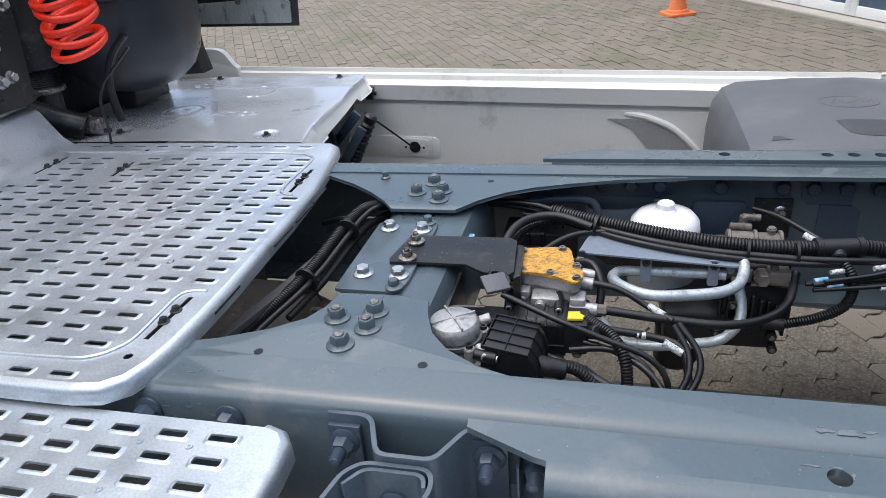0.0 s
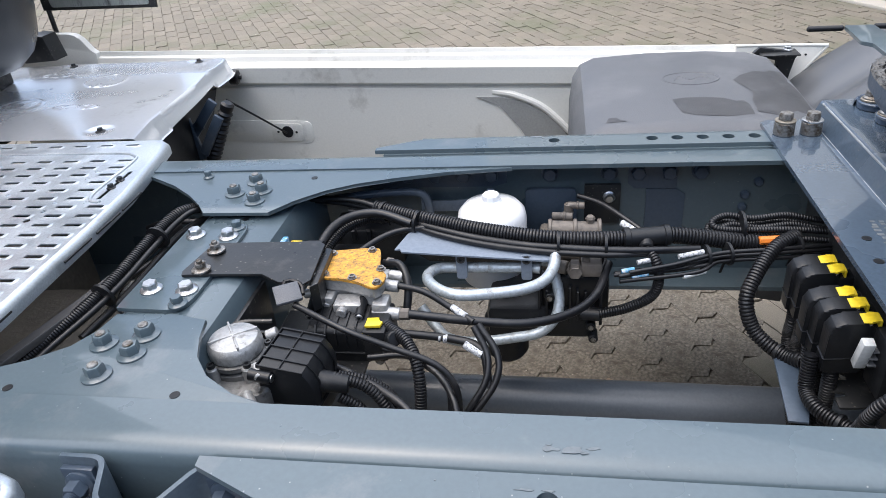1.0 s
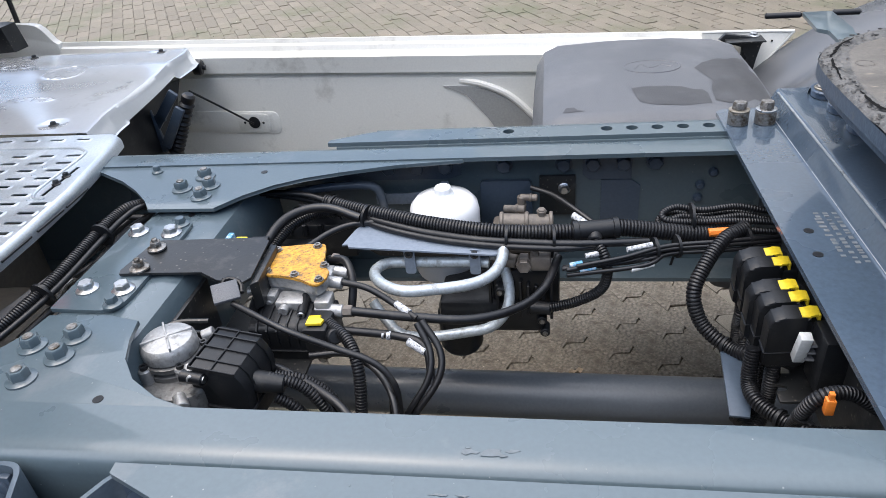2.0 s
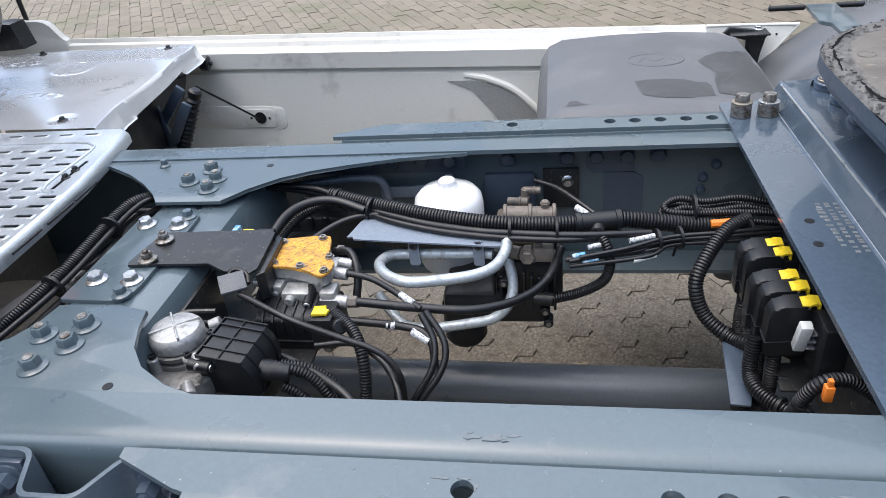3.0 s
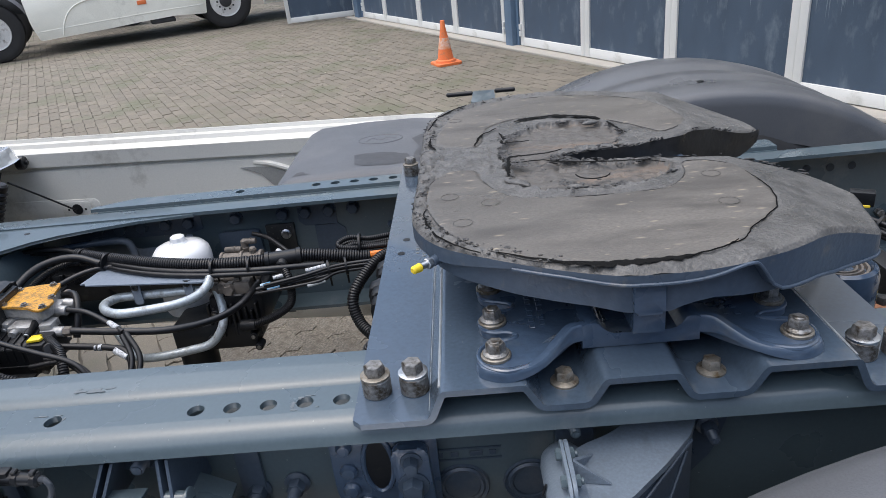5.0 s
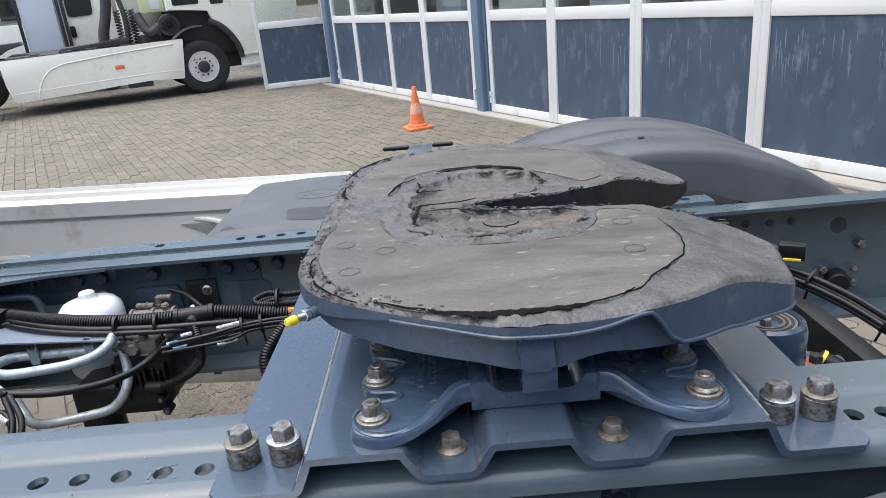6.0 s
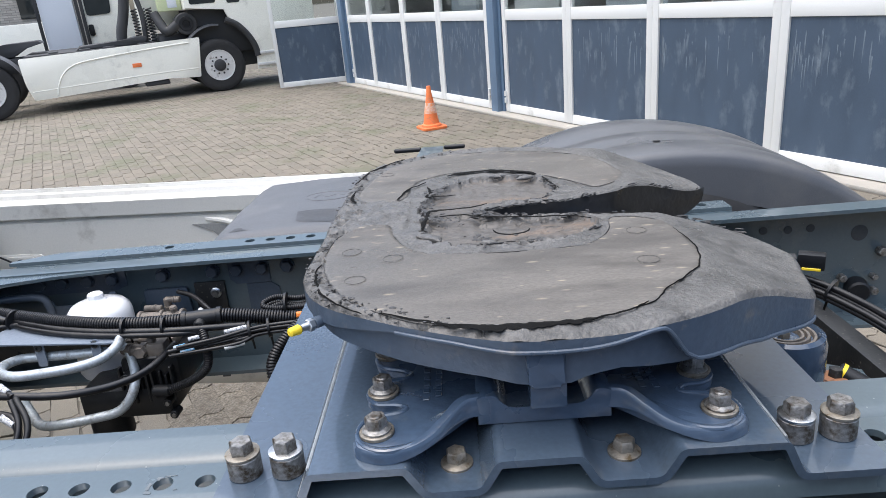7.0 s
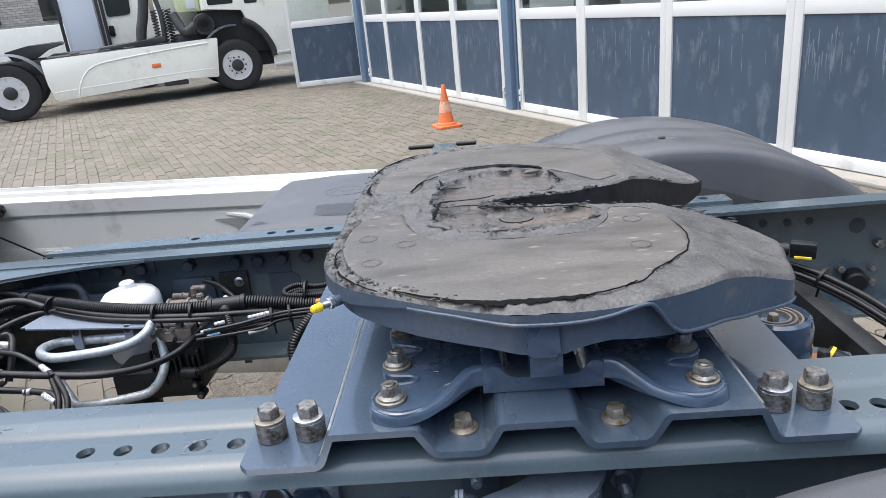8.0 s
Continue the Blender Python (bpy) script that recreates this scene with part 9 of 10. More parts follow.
# flap with a pale plate
FLAP_PALE = mat("scratched_pale_metal", (0.36, 0.39, 0.37), 0.45, metal=0.3, vary=0.2, scale=12, dirt=(0.10, 0.10, 0.10), dirt_amount=0.2, dirt_scale=40, stretch=(1.0, 1.0, 0.25))
fp = thing("side_flap", (-1.65, 1.3, 1.16), "grey metal flap with a pale backing plate", "flap")
bm = bm_new()
prism(bm, [(-1.86, 1.40), (-1.86, 1.168), (-1.455, 1.158), (-1.43, 1.40)], "y", 1.300, 1.312, 0.003)
part("flap_sheet", bm, BLACK_METAL, fp)
bm = bm_new()
prism(bm, rounded([(-1.83, 1.245), (-1.82, 1.178), (-1.475, 1.170), (-1.470, 1.240), (-1.50, 1.248), (-1.62, 1.250)], 0.008), "y", 1.293, 1.2995, 0.001)
part("pale_plate", bm, FLAP_PALE, fp, "scratched pale metal backing plate")
for x in (-1.81, -1.495):
    bm = bm_new()
    lathe(bm, [(0.008, 0), (0.008, 0.002), (0.004, 0.004)], Matrix.Translation((x, 1.293, 1.225)) @ Matrix.Rotation(radians(90), 4, 'X'), 14)
    part("rivet", bm, ZINC_DULL, fp)
bm = bm_new()
tube(bm, [(-1.66, 1.29, 1.24), (-1.65, 1.285, 1.30), (-1.60, 1.285, 1.42)], 0.009, seg=10)
part("stay", bm, DUCT, fp)
bm = bm_new()
rod(bm, (-1.845, 1.306, 1.0), (-1.845, 1.306, 1.17), 0.008, seg=10)
part("support_rod", bm, BLACK_METAL, fp)

# plain cab body ahead of the walkway, out of view, added to block light
bm = bm_new()
box(bm, -4.3, -2.30, -1.25, 1.25, 1.12, 3.5, 0.06)
single("cab_wall", bm, WHITE_PAINT, "plain off-white cab body out of view, added to block light", "cab", kind="structure")


# ---- behind the mounting plate ----
ab = thing("air_spring", (0.915, -0.168, 0.85), "blue-grey air spring with ringed top plate and rusty bolt", "air spring")
m = Matrix.Translation((0.915, -0.168, 0.0)) @ Matrix.Diagonal((0.84, 0.84, 1.0, 1.0))
bm = bm_new()
lathe(bm, [(0.050, 0.86), (0.062, 0.88), (0.066, 0.92), (0.066, 0.945), (0.0645, 0.950), (0.066, 0.955), (0.066, 1.000), (0.062, 1.012), (0.055, 1.016), (0.052, 1.012), (0.050, 1.005)], m, 40)
part("rubber_body", bm, CAST, ab)
for r in (0.047, 0.037, 0.028):
    bm = bm_new()
    lathe(bm, [(r - 0.004, 1.004), (r - 0.002, 1.011), (r + 0.002, 1.011), (r + 0.004, 1.004)], m, 36)
    part("top_ring", bm, BROWN_CAST, ab)
bm = bm_new()
lathe(bm, [(0.0, 1.003), (0.052, 1.003)], m, 36)
part("top_plate", bm, BLACK_METAL, ab)
bm = bm_new()
hexagon(bm, m @ Matrix.Translation((0, 0, 1.004)), 0.018, 0.010)
part("centre_bolt", bm, BRASSY, ab, "yellowed hexagon bolt")
sp = thing("spring_plate", (0.98, -0.19, 0.88), "grey steel plate with one rusty bolt", "bracket")
bm = bm_new()
prism(bm, [(0.94, -0.28), (1.04, -0.25), (1.06, -0.12), (0.99, -0.08), (0.94, -0.14)], "z", 0.905, 0.915, 0.002)
part("plate", bm, CHASSIS, sp)
RUST = mat("rusty_steel", (0.30, 0.13, 0.06), 0.7, vary=0.35, scale=60, bump=0.5, dirt=(0.12, 0.07, 0.05), dirt_amount=0.3, dirt_scale=60)
bm = bm_new()
mb = Matrix.Translation((1.008, -0.142, 0.915))
lathe(bm, [(0.019, 0), (0.019, 0.004), (0.015, 0.006)], mb, 24)
part("washer", bm, RUST, sp, "rust-brown washer")
bm = bm_new()
hexagon(bm, mb @ Matrix.Translation((0, 0, 0.006)), 0.018, 0.012)
part("bolt", bm, BLACK_METAL, sp)
rp = thing("rear_plug", (1.02, -0.14, 0.90), "black cable plug with a yellow ring behind the spring", "cable plug", group="cable plugs")
bm = bm_new()
rod(bm, (1.015, -0.135, 0.925), (1.055, -0.165, 0.905), 0.013, seg=12, edge=0.002)
part("housing", bm, BLACK, rp)
bm = bm_new()
rod(bm, (1.018, -0.137, 0.924), (1.022, -0.140, 0.922), 0.0138, seg=12)
part("ring", bm, YELLOW, rp)
cc = thing("rear_connector", (1.0, -0.01, 1.04), "black square cable connector with a yellow strip", "connector")
bm = bm_new()
b2 = bm_new()
box(b2, -0.028, 0.028, -0.016, 0.016, -0.018, 0.018, 0.003)
put(bm, b2, Matrix.Translation((1.035, 0.005, 1.045)) @ Matrix.Rotation(-0.5, 4, 'Z') @ Matrix.Scale(0.72, 4))
part("housing", bm, BLACK, cc)
bm = bm_new()
b2 = bm_new()
box(b2, -0.018, 0.020, -0.0185, -0.0162, -0.0185, -0.012, 0.001, 1)
put(bm, b2, Matrix.Translation((1.035, 0.005, 1.045)) @ Matrix.Rotation(-0.5, 4, 'Z') @ Matrix.Scale(0.72, 4))
part("yellow_strip", bm, YELLOW, cc)
hose([(0.94, 0.03, 1.04), (0.975, 0.02, 1.045), (1.012, 0.012, 1.045)], 0.011, "black moulded cable end at the rear connector", group="rubber hoses")
rr2 = random.Random(21)
for k in range(6):
    o = Vector((rr2.uniform(-0.014, 0.014), rr2.uniform(-0.012, 0.012), rr2.uniform(-0.012, 0.012)))
    hose([tuple(Vector(p) + o) for p in ((0.92, 0.08, 1.02), (1.02, 0.02, 1.01), (1.09, -0.05, 0.985), (1.14, -0.12, 0.955), (1.20, -0.19, 0.925), (1.30, -0.27, 0.90))], 0.0045, "black cable of the rear bundle", name="cable", cat="cable", group="rear cables")
for p, q in (((1.06, -0.015, 1.0), (1.09, -0.05, 0.985)), ((1.13, -0.11, 0.96), (1.15, -0.13, 0.95))):
    tie(p, q, 0.018, 0.03)
for p, q in (((1.135, -0.10, 0.972), (1.165, -0.135, 0.958)), ((1.13, -0.14, 0.945), (1.16, -0.18, 0.93))):
    bm = bm_new()
    rod(bm, p, q, 0.0085, seg=12)
    single("printed_tape", bm, PALE_TAG, "pale printed tape round a rear cable", "tape", group="hose tapes")
# fittings on the far web behind the plate
for x, z, r in ((1.38, 0.902, 0.011), (1.300, 0.846, 0.009), (1.369, 0.844, 0.007), (1.372, 0.81, 0.009)):
    bm = bm_new()
    rod(bm, (x, 0.383, z), (x, 0.365, z), r, seg=6, edge=0.001)
    part("bolt_head", bm, ZINC_DULL, rail_far)
bm = bm_new()
rod(bm, (1.335, 0.383, 0.822), (1.325, 0.345, 0.820), 0.024, seg=20, edge=0.004)
part("cable_gland", bm, BLACK, rail_far, "black rubber cable gland")
# dark cross tube and plate that close the rear
bm = bm_new()
box(bm, 1.10, 1.14, -0.315, 0.315, 0.76, 0.90, 0.005)
single("rear_cross_beam", bm, BLACK_METAL, "dark steel cross beam between the rails", "cross member")
ax = thing("rear_axle", (1.0, 0, 0.38), "dark steel rear axle with a black tyre under the mudguard", "axle", m=Matrix())
bm = bm_new()
lathe(bm, [(0.09, 0), (0.11, 0.02), (0.11, 1.3), (0.09, 1.32)], along((1.0, -0.66, 0.47), (1.0, 0.66, 0.47)), 28)
part("axle_beam", bm, BLACK_METAL, ax)
bm = bm_new()
lathe(bm, [(0.30, 0), (0.43, 0.0), (0.46, 0.02), (0.47, 0.05), (0.47, 0.25), (0.46, 0.28), (0.43, 0.30), (0.30, 0.30)], along((1.0, 0.72, 0.47), (1.0, 1.2, 0.47)), 48)
tyre = part("tyre", bm, RUBBER, ax)
bm = bm_new()
lathe(bm, [(0.05, 0.02), (0.295, 0.02), (0.295, 0.28), (0.05, 0.28)], along((1.0, 0.72, 0.47), (1.0, 1.2, 0.47)), 36)
part("rim", bm, ZINC_DULL, tyre)


# ---- the yard round the tractor ----
STILL = Matrix()
SAND = mat("joint_sand", (0.125, 0.110, 0.086), 0.95, vary=0.3, scale=14, bump=0.6, fine=300)
PAVER = mat("concrete_paver", (0.190, 0.167, 0.132), 0.85, vary=0.14, scale=7, bump=0.8, fine=260, dirt=(0.140, 0.140, 0.092), dirt_amount=0.34, dirt_scale=1.3, island=0.11, grain=0.16)
# darker copy of the paver; shade under the tractor is put into its colour
PAVER_SHADED = mat("concrete_paver_shaded", (0.158, 0.138, 0.110), 0.88, vary=0.22, scale=14, bump=1.0, fine=95, dirt=(0.095, 0.080, 0.060), dirt_amount=0.40, dirt_scale=26, rand=0.10, grain=0.5, spots=(0.30, 0.27, 0.22), spot_scale=75, spot_size=0.2)
bm = bm_new()
box(bm, -600, 600, -600, 600, -0.4, -0.008)
ground = single("ground", bm, SAND, "grey concrete paved yard with sandy joints", "ground", kind="structure", m=STILL)

WALL_O = Vector((-1.44, 12.466, 0))
WALL_D = Vector((4.82, -8.92, 0)).normalized()
WALL = Matrix.Translation(WALL_O) @ Matrix.Rotation(math.atan2(WALL_D.y, WALL_D.x), 4, 'Z')
DOOR_WHITE = mat("white_door_paint", (0.745, 0.745, 0.715), 0.45, vary=0.03, scale=2, bump=0.03, dirt=(0.50, 0.49, 0.44), dirt_amount=0.03, dirt_scale=3, grain=0.02)
DOOR_BLUE = mat("blue_door_panel", (0.058, 0.086, 0.126), 0.40, vary=0.26, scale=3.5, bump=0.05, dirt=(0.125, 0.16, 0.20), dirt_amount=0.22, dirt_scale=6, stretch=(1.3, 1.0, 0.55), grain=0.06)
STREAKS = mat("limescale_streaks", (0.155, 0.195, 0.235), 0.6, vary=0.35, scale=20)
POST_BLUE = mat("blue_steel_post", (0.13, 0.20, 0.29), 0.4, vary=0.1)
CONCRETE = mat("concrete_sill", (0.42, 0.39, 0.34), 0.8, vary=0.15, scale=6, bump=0.4)
ROOM = mat("workshop_wall", (0.40, 0.40, 0.38), 0.8, vary=0.1)
STEEL_GREY = mat("grey_cabinet_paint", (0.32, 0.36, 0.38), 0.5, vary=0.2, scale=3)


def glass():
    m = bpy.data.materials.new("window_glass")
    m.use_nodes = True
    b = m.node_tree.nodes["Principled BSDF"]
    b.inputs["Base Color"].default_value = (0.9, 0.95, 0.95, 1)
    b.inputs["Transmission Weight"].default_value = 1.0
    b.inputs["Roughness"].default_value = 0.03
    b.inputs["IOR"].default_value = 1.45
    nz = m.node_tree.nodes.new("ShaderNodeTexNoise")
    nz.inputs["Scale"].default_value = 3.0
    bp = m.node_tree.nodes.new("ShaderNodeBump")
    bp.inputs["Strength"].default_value = 0.03
    m.node_tree.links.new(nz.outputs[0], bp.inputs["Height"])
    m.node_tree.links.new(bp.outputs[0], b.inputs["Normal"])
    return m


GLASS = glass()


def door_leaf(name, x0, x1, m, label, streak=0):
    """One leaf of the folding workshop doors: white frame, blue panel below, panes above. Outside is towards -y."""
    d = thing(name, (x0, 0, 0), label, "workshop door", group="folding workshop doors", m=m)
    f = 0.072
    for nm, a in (("stile", (x0, x0 + f, -0.06, 0.0, 0.03, 3.1)), ("stile", (x1 - f, x1, -0.06, 0.0, 0.03, 3.1)), ("bottom_rail", (x0 + f, x1 - f, -0.058, -0.002, 0.03, 0.125)),
                  ("middle_rail", (x0 + f, x1 - f, -0.058, -0.002, 1.105, 1.225)), ("top_rail", (x0 + f, x1 - f, -0.058, -0.002, 3.0, 3.1))):
        bm = bm_new()
        box(bm, *a, 0.004)
        part(nm, bm, DOOR_WHITE, d)
    bm = bm_new()
    box(bm, x0 + f, x1 - f, -0.040, -0.012, 0.125, 1.105)
    part("panel", bm, DOOR_BLUE, d, "slate-blue panel with pale streaks")
    bm = bm_new()
    box(bm, x0 + f, x1 - f, -0.036, -0.030, 1.225, 3.0)
    pane = part("pane", bm, GLASS, d, "clear window pane")
    pane.visible_shadow = False
    if streak:
        rr = random.Random(streak)
        for k in range(22 + 12 * (streak % 3)):
            bm = bm_new()
            x = x0 + f + 0.04 + rr.random() ** (1 + streak % 2) * (x1 - x0 - 2 * f - 0.08)
            z1 = 1.03 - rr.random() * 0.25
            h = rr.uniform(0.03, 0.22)
            pts = [(x - 0.002, z1), (x + rr.uniform(0.002, 0.008), z1 - rr.uniform(0, 0.03)), (x + rr.uniform(0.001, 0.006), z1 - h * 0.6), (x + 0.002, z1 - h), (x - rr.uniform(0.0, 0.006), z1 - h * 0.5)]
            prism(bm, pts, "y", -0.0412, -0.0402)
            part("limescale_streak", bm, STREAKS, d)
    return d


LEAVES = [(0.34, 1.36), (1.36, 2.70), (2.70, 3.86), (3.86, 5.16), (5.50, 6.735), (6.735, 7.965), (7.965, 9.26), (9.26, 10.55), (10.55, 11.85), (11.85, 13.15)]
for k, (a, b) in enumerate(LEAVES):
    door_leaf("workshop_door", a, b, WALL, "white-framed folding door leaf with a slate-blue panel" + (" and pale streaks" if k in (2, 5, 7) else ""), {2: 3, 5: 4, 7: 11, 6: 1, 3: 2}.get(k, 0))
hinge = Vector((-1.50, 12.62, 0))
swung = Vector((-2.79, 12.36, 0))
od = (hinge - swung).normalized()
OPEN_LEAF = Matrix.Translation(swung) @ Matrix.Rotation(math.atan2(od.y, od.x), 4, 'Z')
door_leaf("workshop_door", 0.0, (hinge - swung).length, OPEN_LEAF, "white-framed door leaf with a blue panel, swung open", 0)
for a, b in ((5.18, 5.48), (-0.02, 0.32)):
    bm = bm_new()
    box(bm, a + 0.075, b - 0.075, -0.12, 0.0, 0.0, 3.3, 0.006)
    box(bm, a + 0.03, b - 0.03, -0.05, -0.002, 0.0, 3.3, 0.003, 1)
    single("steel_post", bm, POST_BLUE, "blue painted steel post between the door groups", "steel post", group="door posts", m=WALL)
for x in (5.14, 5.52, 0.36):
    for z in (0.14, 0.22):
        bm = bm_new()
        rod(bm, (x, -0.07, z), (x, -0.07, z + 0.06), 0.018, seg=12)
        single("door_hinge", bm, DOOR_WHITE, "white painted steel door hinge", "hinge", group="door hinges", m=WALL)
bm = bm_new()
box(bm, -0.2, 13.4, -0.22, 0.12, -0.01, 0.022, 0.008)
single("door_sill", bm, CONCRETE, "worn concrete sill under the workshop doors", "sill", kind="structure", m=WALL)
bm = bm_new()
box(bm, -0.2, 13.4, -0.10, 0.25, 3.1, 6.0)
single("wall_above_doors", bm, DOOR_WHITE, "white upper wall of the workshop", "wall", kind="structure", m=WALL)
for nm, a in (("wall_back", (-0.2, 13.6, 7.0, 7.2, 0, 6.0)), ("wall_side", (-0.4, -0.2, 0.0, 7.2, 0, 6.0)), ("wall_end", (13.4, 13.6, 0.0, 7.0, 0, 6.0)), ("workshop_floor", (-0.2, 13.4, 0.12, 7.0, -0.008, 0.012)), ("ceiling", (-0.4, 13.6, 0.25, 7.2, 6.0, 6.2))):
    bm = bm_new()
    box(bm, *a)
    single(nm, bm, ROOM, "plain pale wall of the workshop's inside" if "wall" in nm else "plain grey surface closing the workshop", "wall", kind="structure", m=WALL)
for k, (x, y, w, h, c) in enumerate([(2.0, 1.2, 0.9, 1.75, STEEL_GREY), (3.3, 1.6, 1.2, 1.45, STEEL_GREY), (6.0, 1.1, 1.0, 1.55, STEEL_GREY), (7.4, 1.3, 0.7, 1.8, DOOR_WHITE), (8.7, 1.2, 1.3, 1.42, STEEL_GREY), (10.2, 1.4, 1.0, 1.7, DOOR_WHITE)]):
    cb = thing("tool_cabinet", (x, y, 0.012), "grey steel tool cabinet inside the workshop behind the panes", "cabinet", group="workshop cabinets", m=WALL)
    bm = bm_new()
    box(bm, x, x + w, y, y + 0.5, 0.012, h, 0.01)
    part("body", bm, c, cb)
    for q in range(3):
        bm = bm_new()
        box(bm, x + 0.04, x + w - 0.04, y - 0.02, y - 0.001, h - 0.32 - 0.34 * q, h - 0.04 - 0.34 * q, 0.006)
        dr = part("drawer", bm, STEEL_GREY if q % 2 else DOOR_WHITE, cb)

# ---- traffic cone ----
ORANGE = mat("orange_plastic", (0.80, 0.20, 0.06), 0.5, vary=0.1, scale=12, dirt=(0.45, 0.2, 0.12), dirt_amount=0.15, dirt_scale=15)
BAND = mat("scuffed_reflective_band", (0.72, 0.50, 0.40), 0.4, vary=0.2, scale=20, dirt=(0.75, 0.25, 0.08), dirt_amount=0.5, dirt_scale=18)
tc = thing("traffic_cone", (0.20, 7.05, 0), "orange plastic traffic cone with a scuffed pale band", "traffic cone", m=STILL)
cm_ = Matrix.Translation((0.20, 7.05, 0))
bm = bm_new()
b2 = bm_new()
prism(b2, rounded([(-0.15, -0.15), (0.15, -0.15), (0.15, 0.15), (-0.15, 0.15)], 0.05), "z", 0, 0.028, 0.005)
put(bm, b2, cm_ @ Matrix.Rotation(0.4, 4, 'Z'))
lathe(bm, [(0.118, 0.028), (0.112, 0.05), (0.095, 0.06)], cm_, 28)
part("base", bm, ORANGE, tc)
bm = bm_new()
lathe(bm, [(0.093, 0.06), (0.073, 0.17), (0.050, 0.30), (0.030, 0.415), (0.026, 0.48), (0.022, 0.487), (0.018, 0.487)], cm_, 28)
part("cone_body", bm, ORANGE, tc)
bm = bm_new()
lathe(bm, [(0.0725, 0.178), (0.0745, 0.178), (0.0530, 0.298), (0.0512, 0.298)], cm_, 28)
part("band", bm, BAND, tc, "scuffed pale reflective band")

# ---- white tractor parked across the yard ----
TR_O = Vector((-4.036, 12.935, 0))
OTHER = Matrix.Translation(TR_O) @ Matrix.Rotation(math.atan2(0.4472, 0.8944), 4, 'Z')
TRUCK_WHITE = mat("white_truck_paint", (0.87, 0.86, 0.77), 0.3, vary=0.03, scale=1.5, bump=0.01, coat=0.4, dirt=(0.55, 0.54, 0.48), dirt_amount=0.06, dirt_scale=2)
DARK = mat("dark_engine_parts", (0.035, 0.036, 0.038), 0.6, vary=0.3, scale=8)
PANE_DARK = mat("tinted_side_glass", (0.03, 0.035, 0.036), 0.08, vary=0.1, bump=0)


def truck_wheel(tr, x, y, dish):
    m = OTHER @ Matrix.Translation((x, y, 0.50)) @ Matrix.Rotation(radians(90), 4, 'X')
    mm = Matrix.Translation((x, y, 0.50)) @ Matrix.Rotation(radians(90), 4, 'X')
    w = part("wheel", lathe(bm_new(), [(0.28, -0.29), (0.44, -0.29), (0.485, -0.27), (0.50, -0.23), (0.50, -0.05), (0.485, -0.015), (0.45, 0.0), (0.40, 0.004), (0.33, -0.004), (0.292, -0.008)], mm, 56), TYRE, tr)
    part("rim", lathe(bm_new(), [(0.292, -0.006), (0.285, 0.006), (0.272, 0.002), (0.262, -0.03), (0.255, -0.06 if dish else -0.045), (0.20, -0.05 if dish else -0.028), (0.13, -0.05 if dish else -0.020), (0.12, -0.05)], mm, 48), RIM, w)
    part("hub", lathe(bm_new(), [(0.118, -0.05), (0.112, 0.02 if not dish else 0.015), (0.085, 0.034), (0.0, 0.036)], mm, 32), DARK, w, "dark grey wheel hub")
    for k in range(10):
        a = 2 * math.pi * k / 10
        q = mm @ Matrix.Translation((0.160 * math.cos(a), 0.160 * math.sin(a), -0.045 if dish else -0.028))
        part("wheel_nut", lathe(bm_new(), [(0.021, 0), (0.019, 0.026), (0.013, 0.034), (0.0, 0.035)], q, 8), DARK, w)
        a += math.pi / 10
        # dark discs on the rim paint the shade in the hand holes
        q = mm @ Matrix.Translation((0.219 * math.cos(a), 0.219 * math.sin(a), -0.046 if dish else -0.034))
        part("hand_hole", lathe(bm_new(), [(0.031, 0), (0.031, 0.007), (0.0, 0.007)], q, 14), DARK, w)


VAN = mat("pale_blue_white_paint", (0.70, 0.74, 0.80), 0.35, vary=0.03, scale=1.2, coat=0.3)
FAIRING = mat("pale_yellow_green_plastic", (0.60, 0.66, 0.40), 0.45, vary=0.08, scale=4)


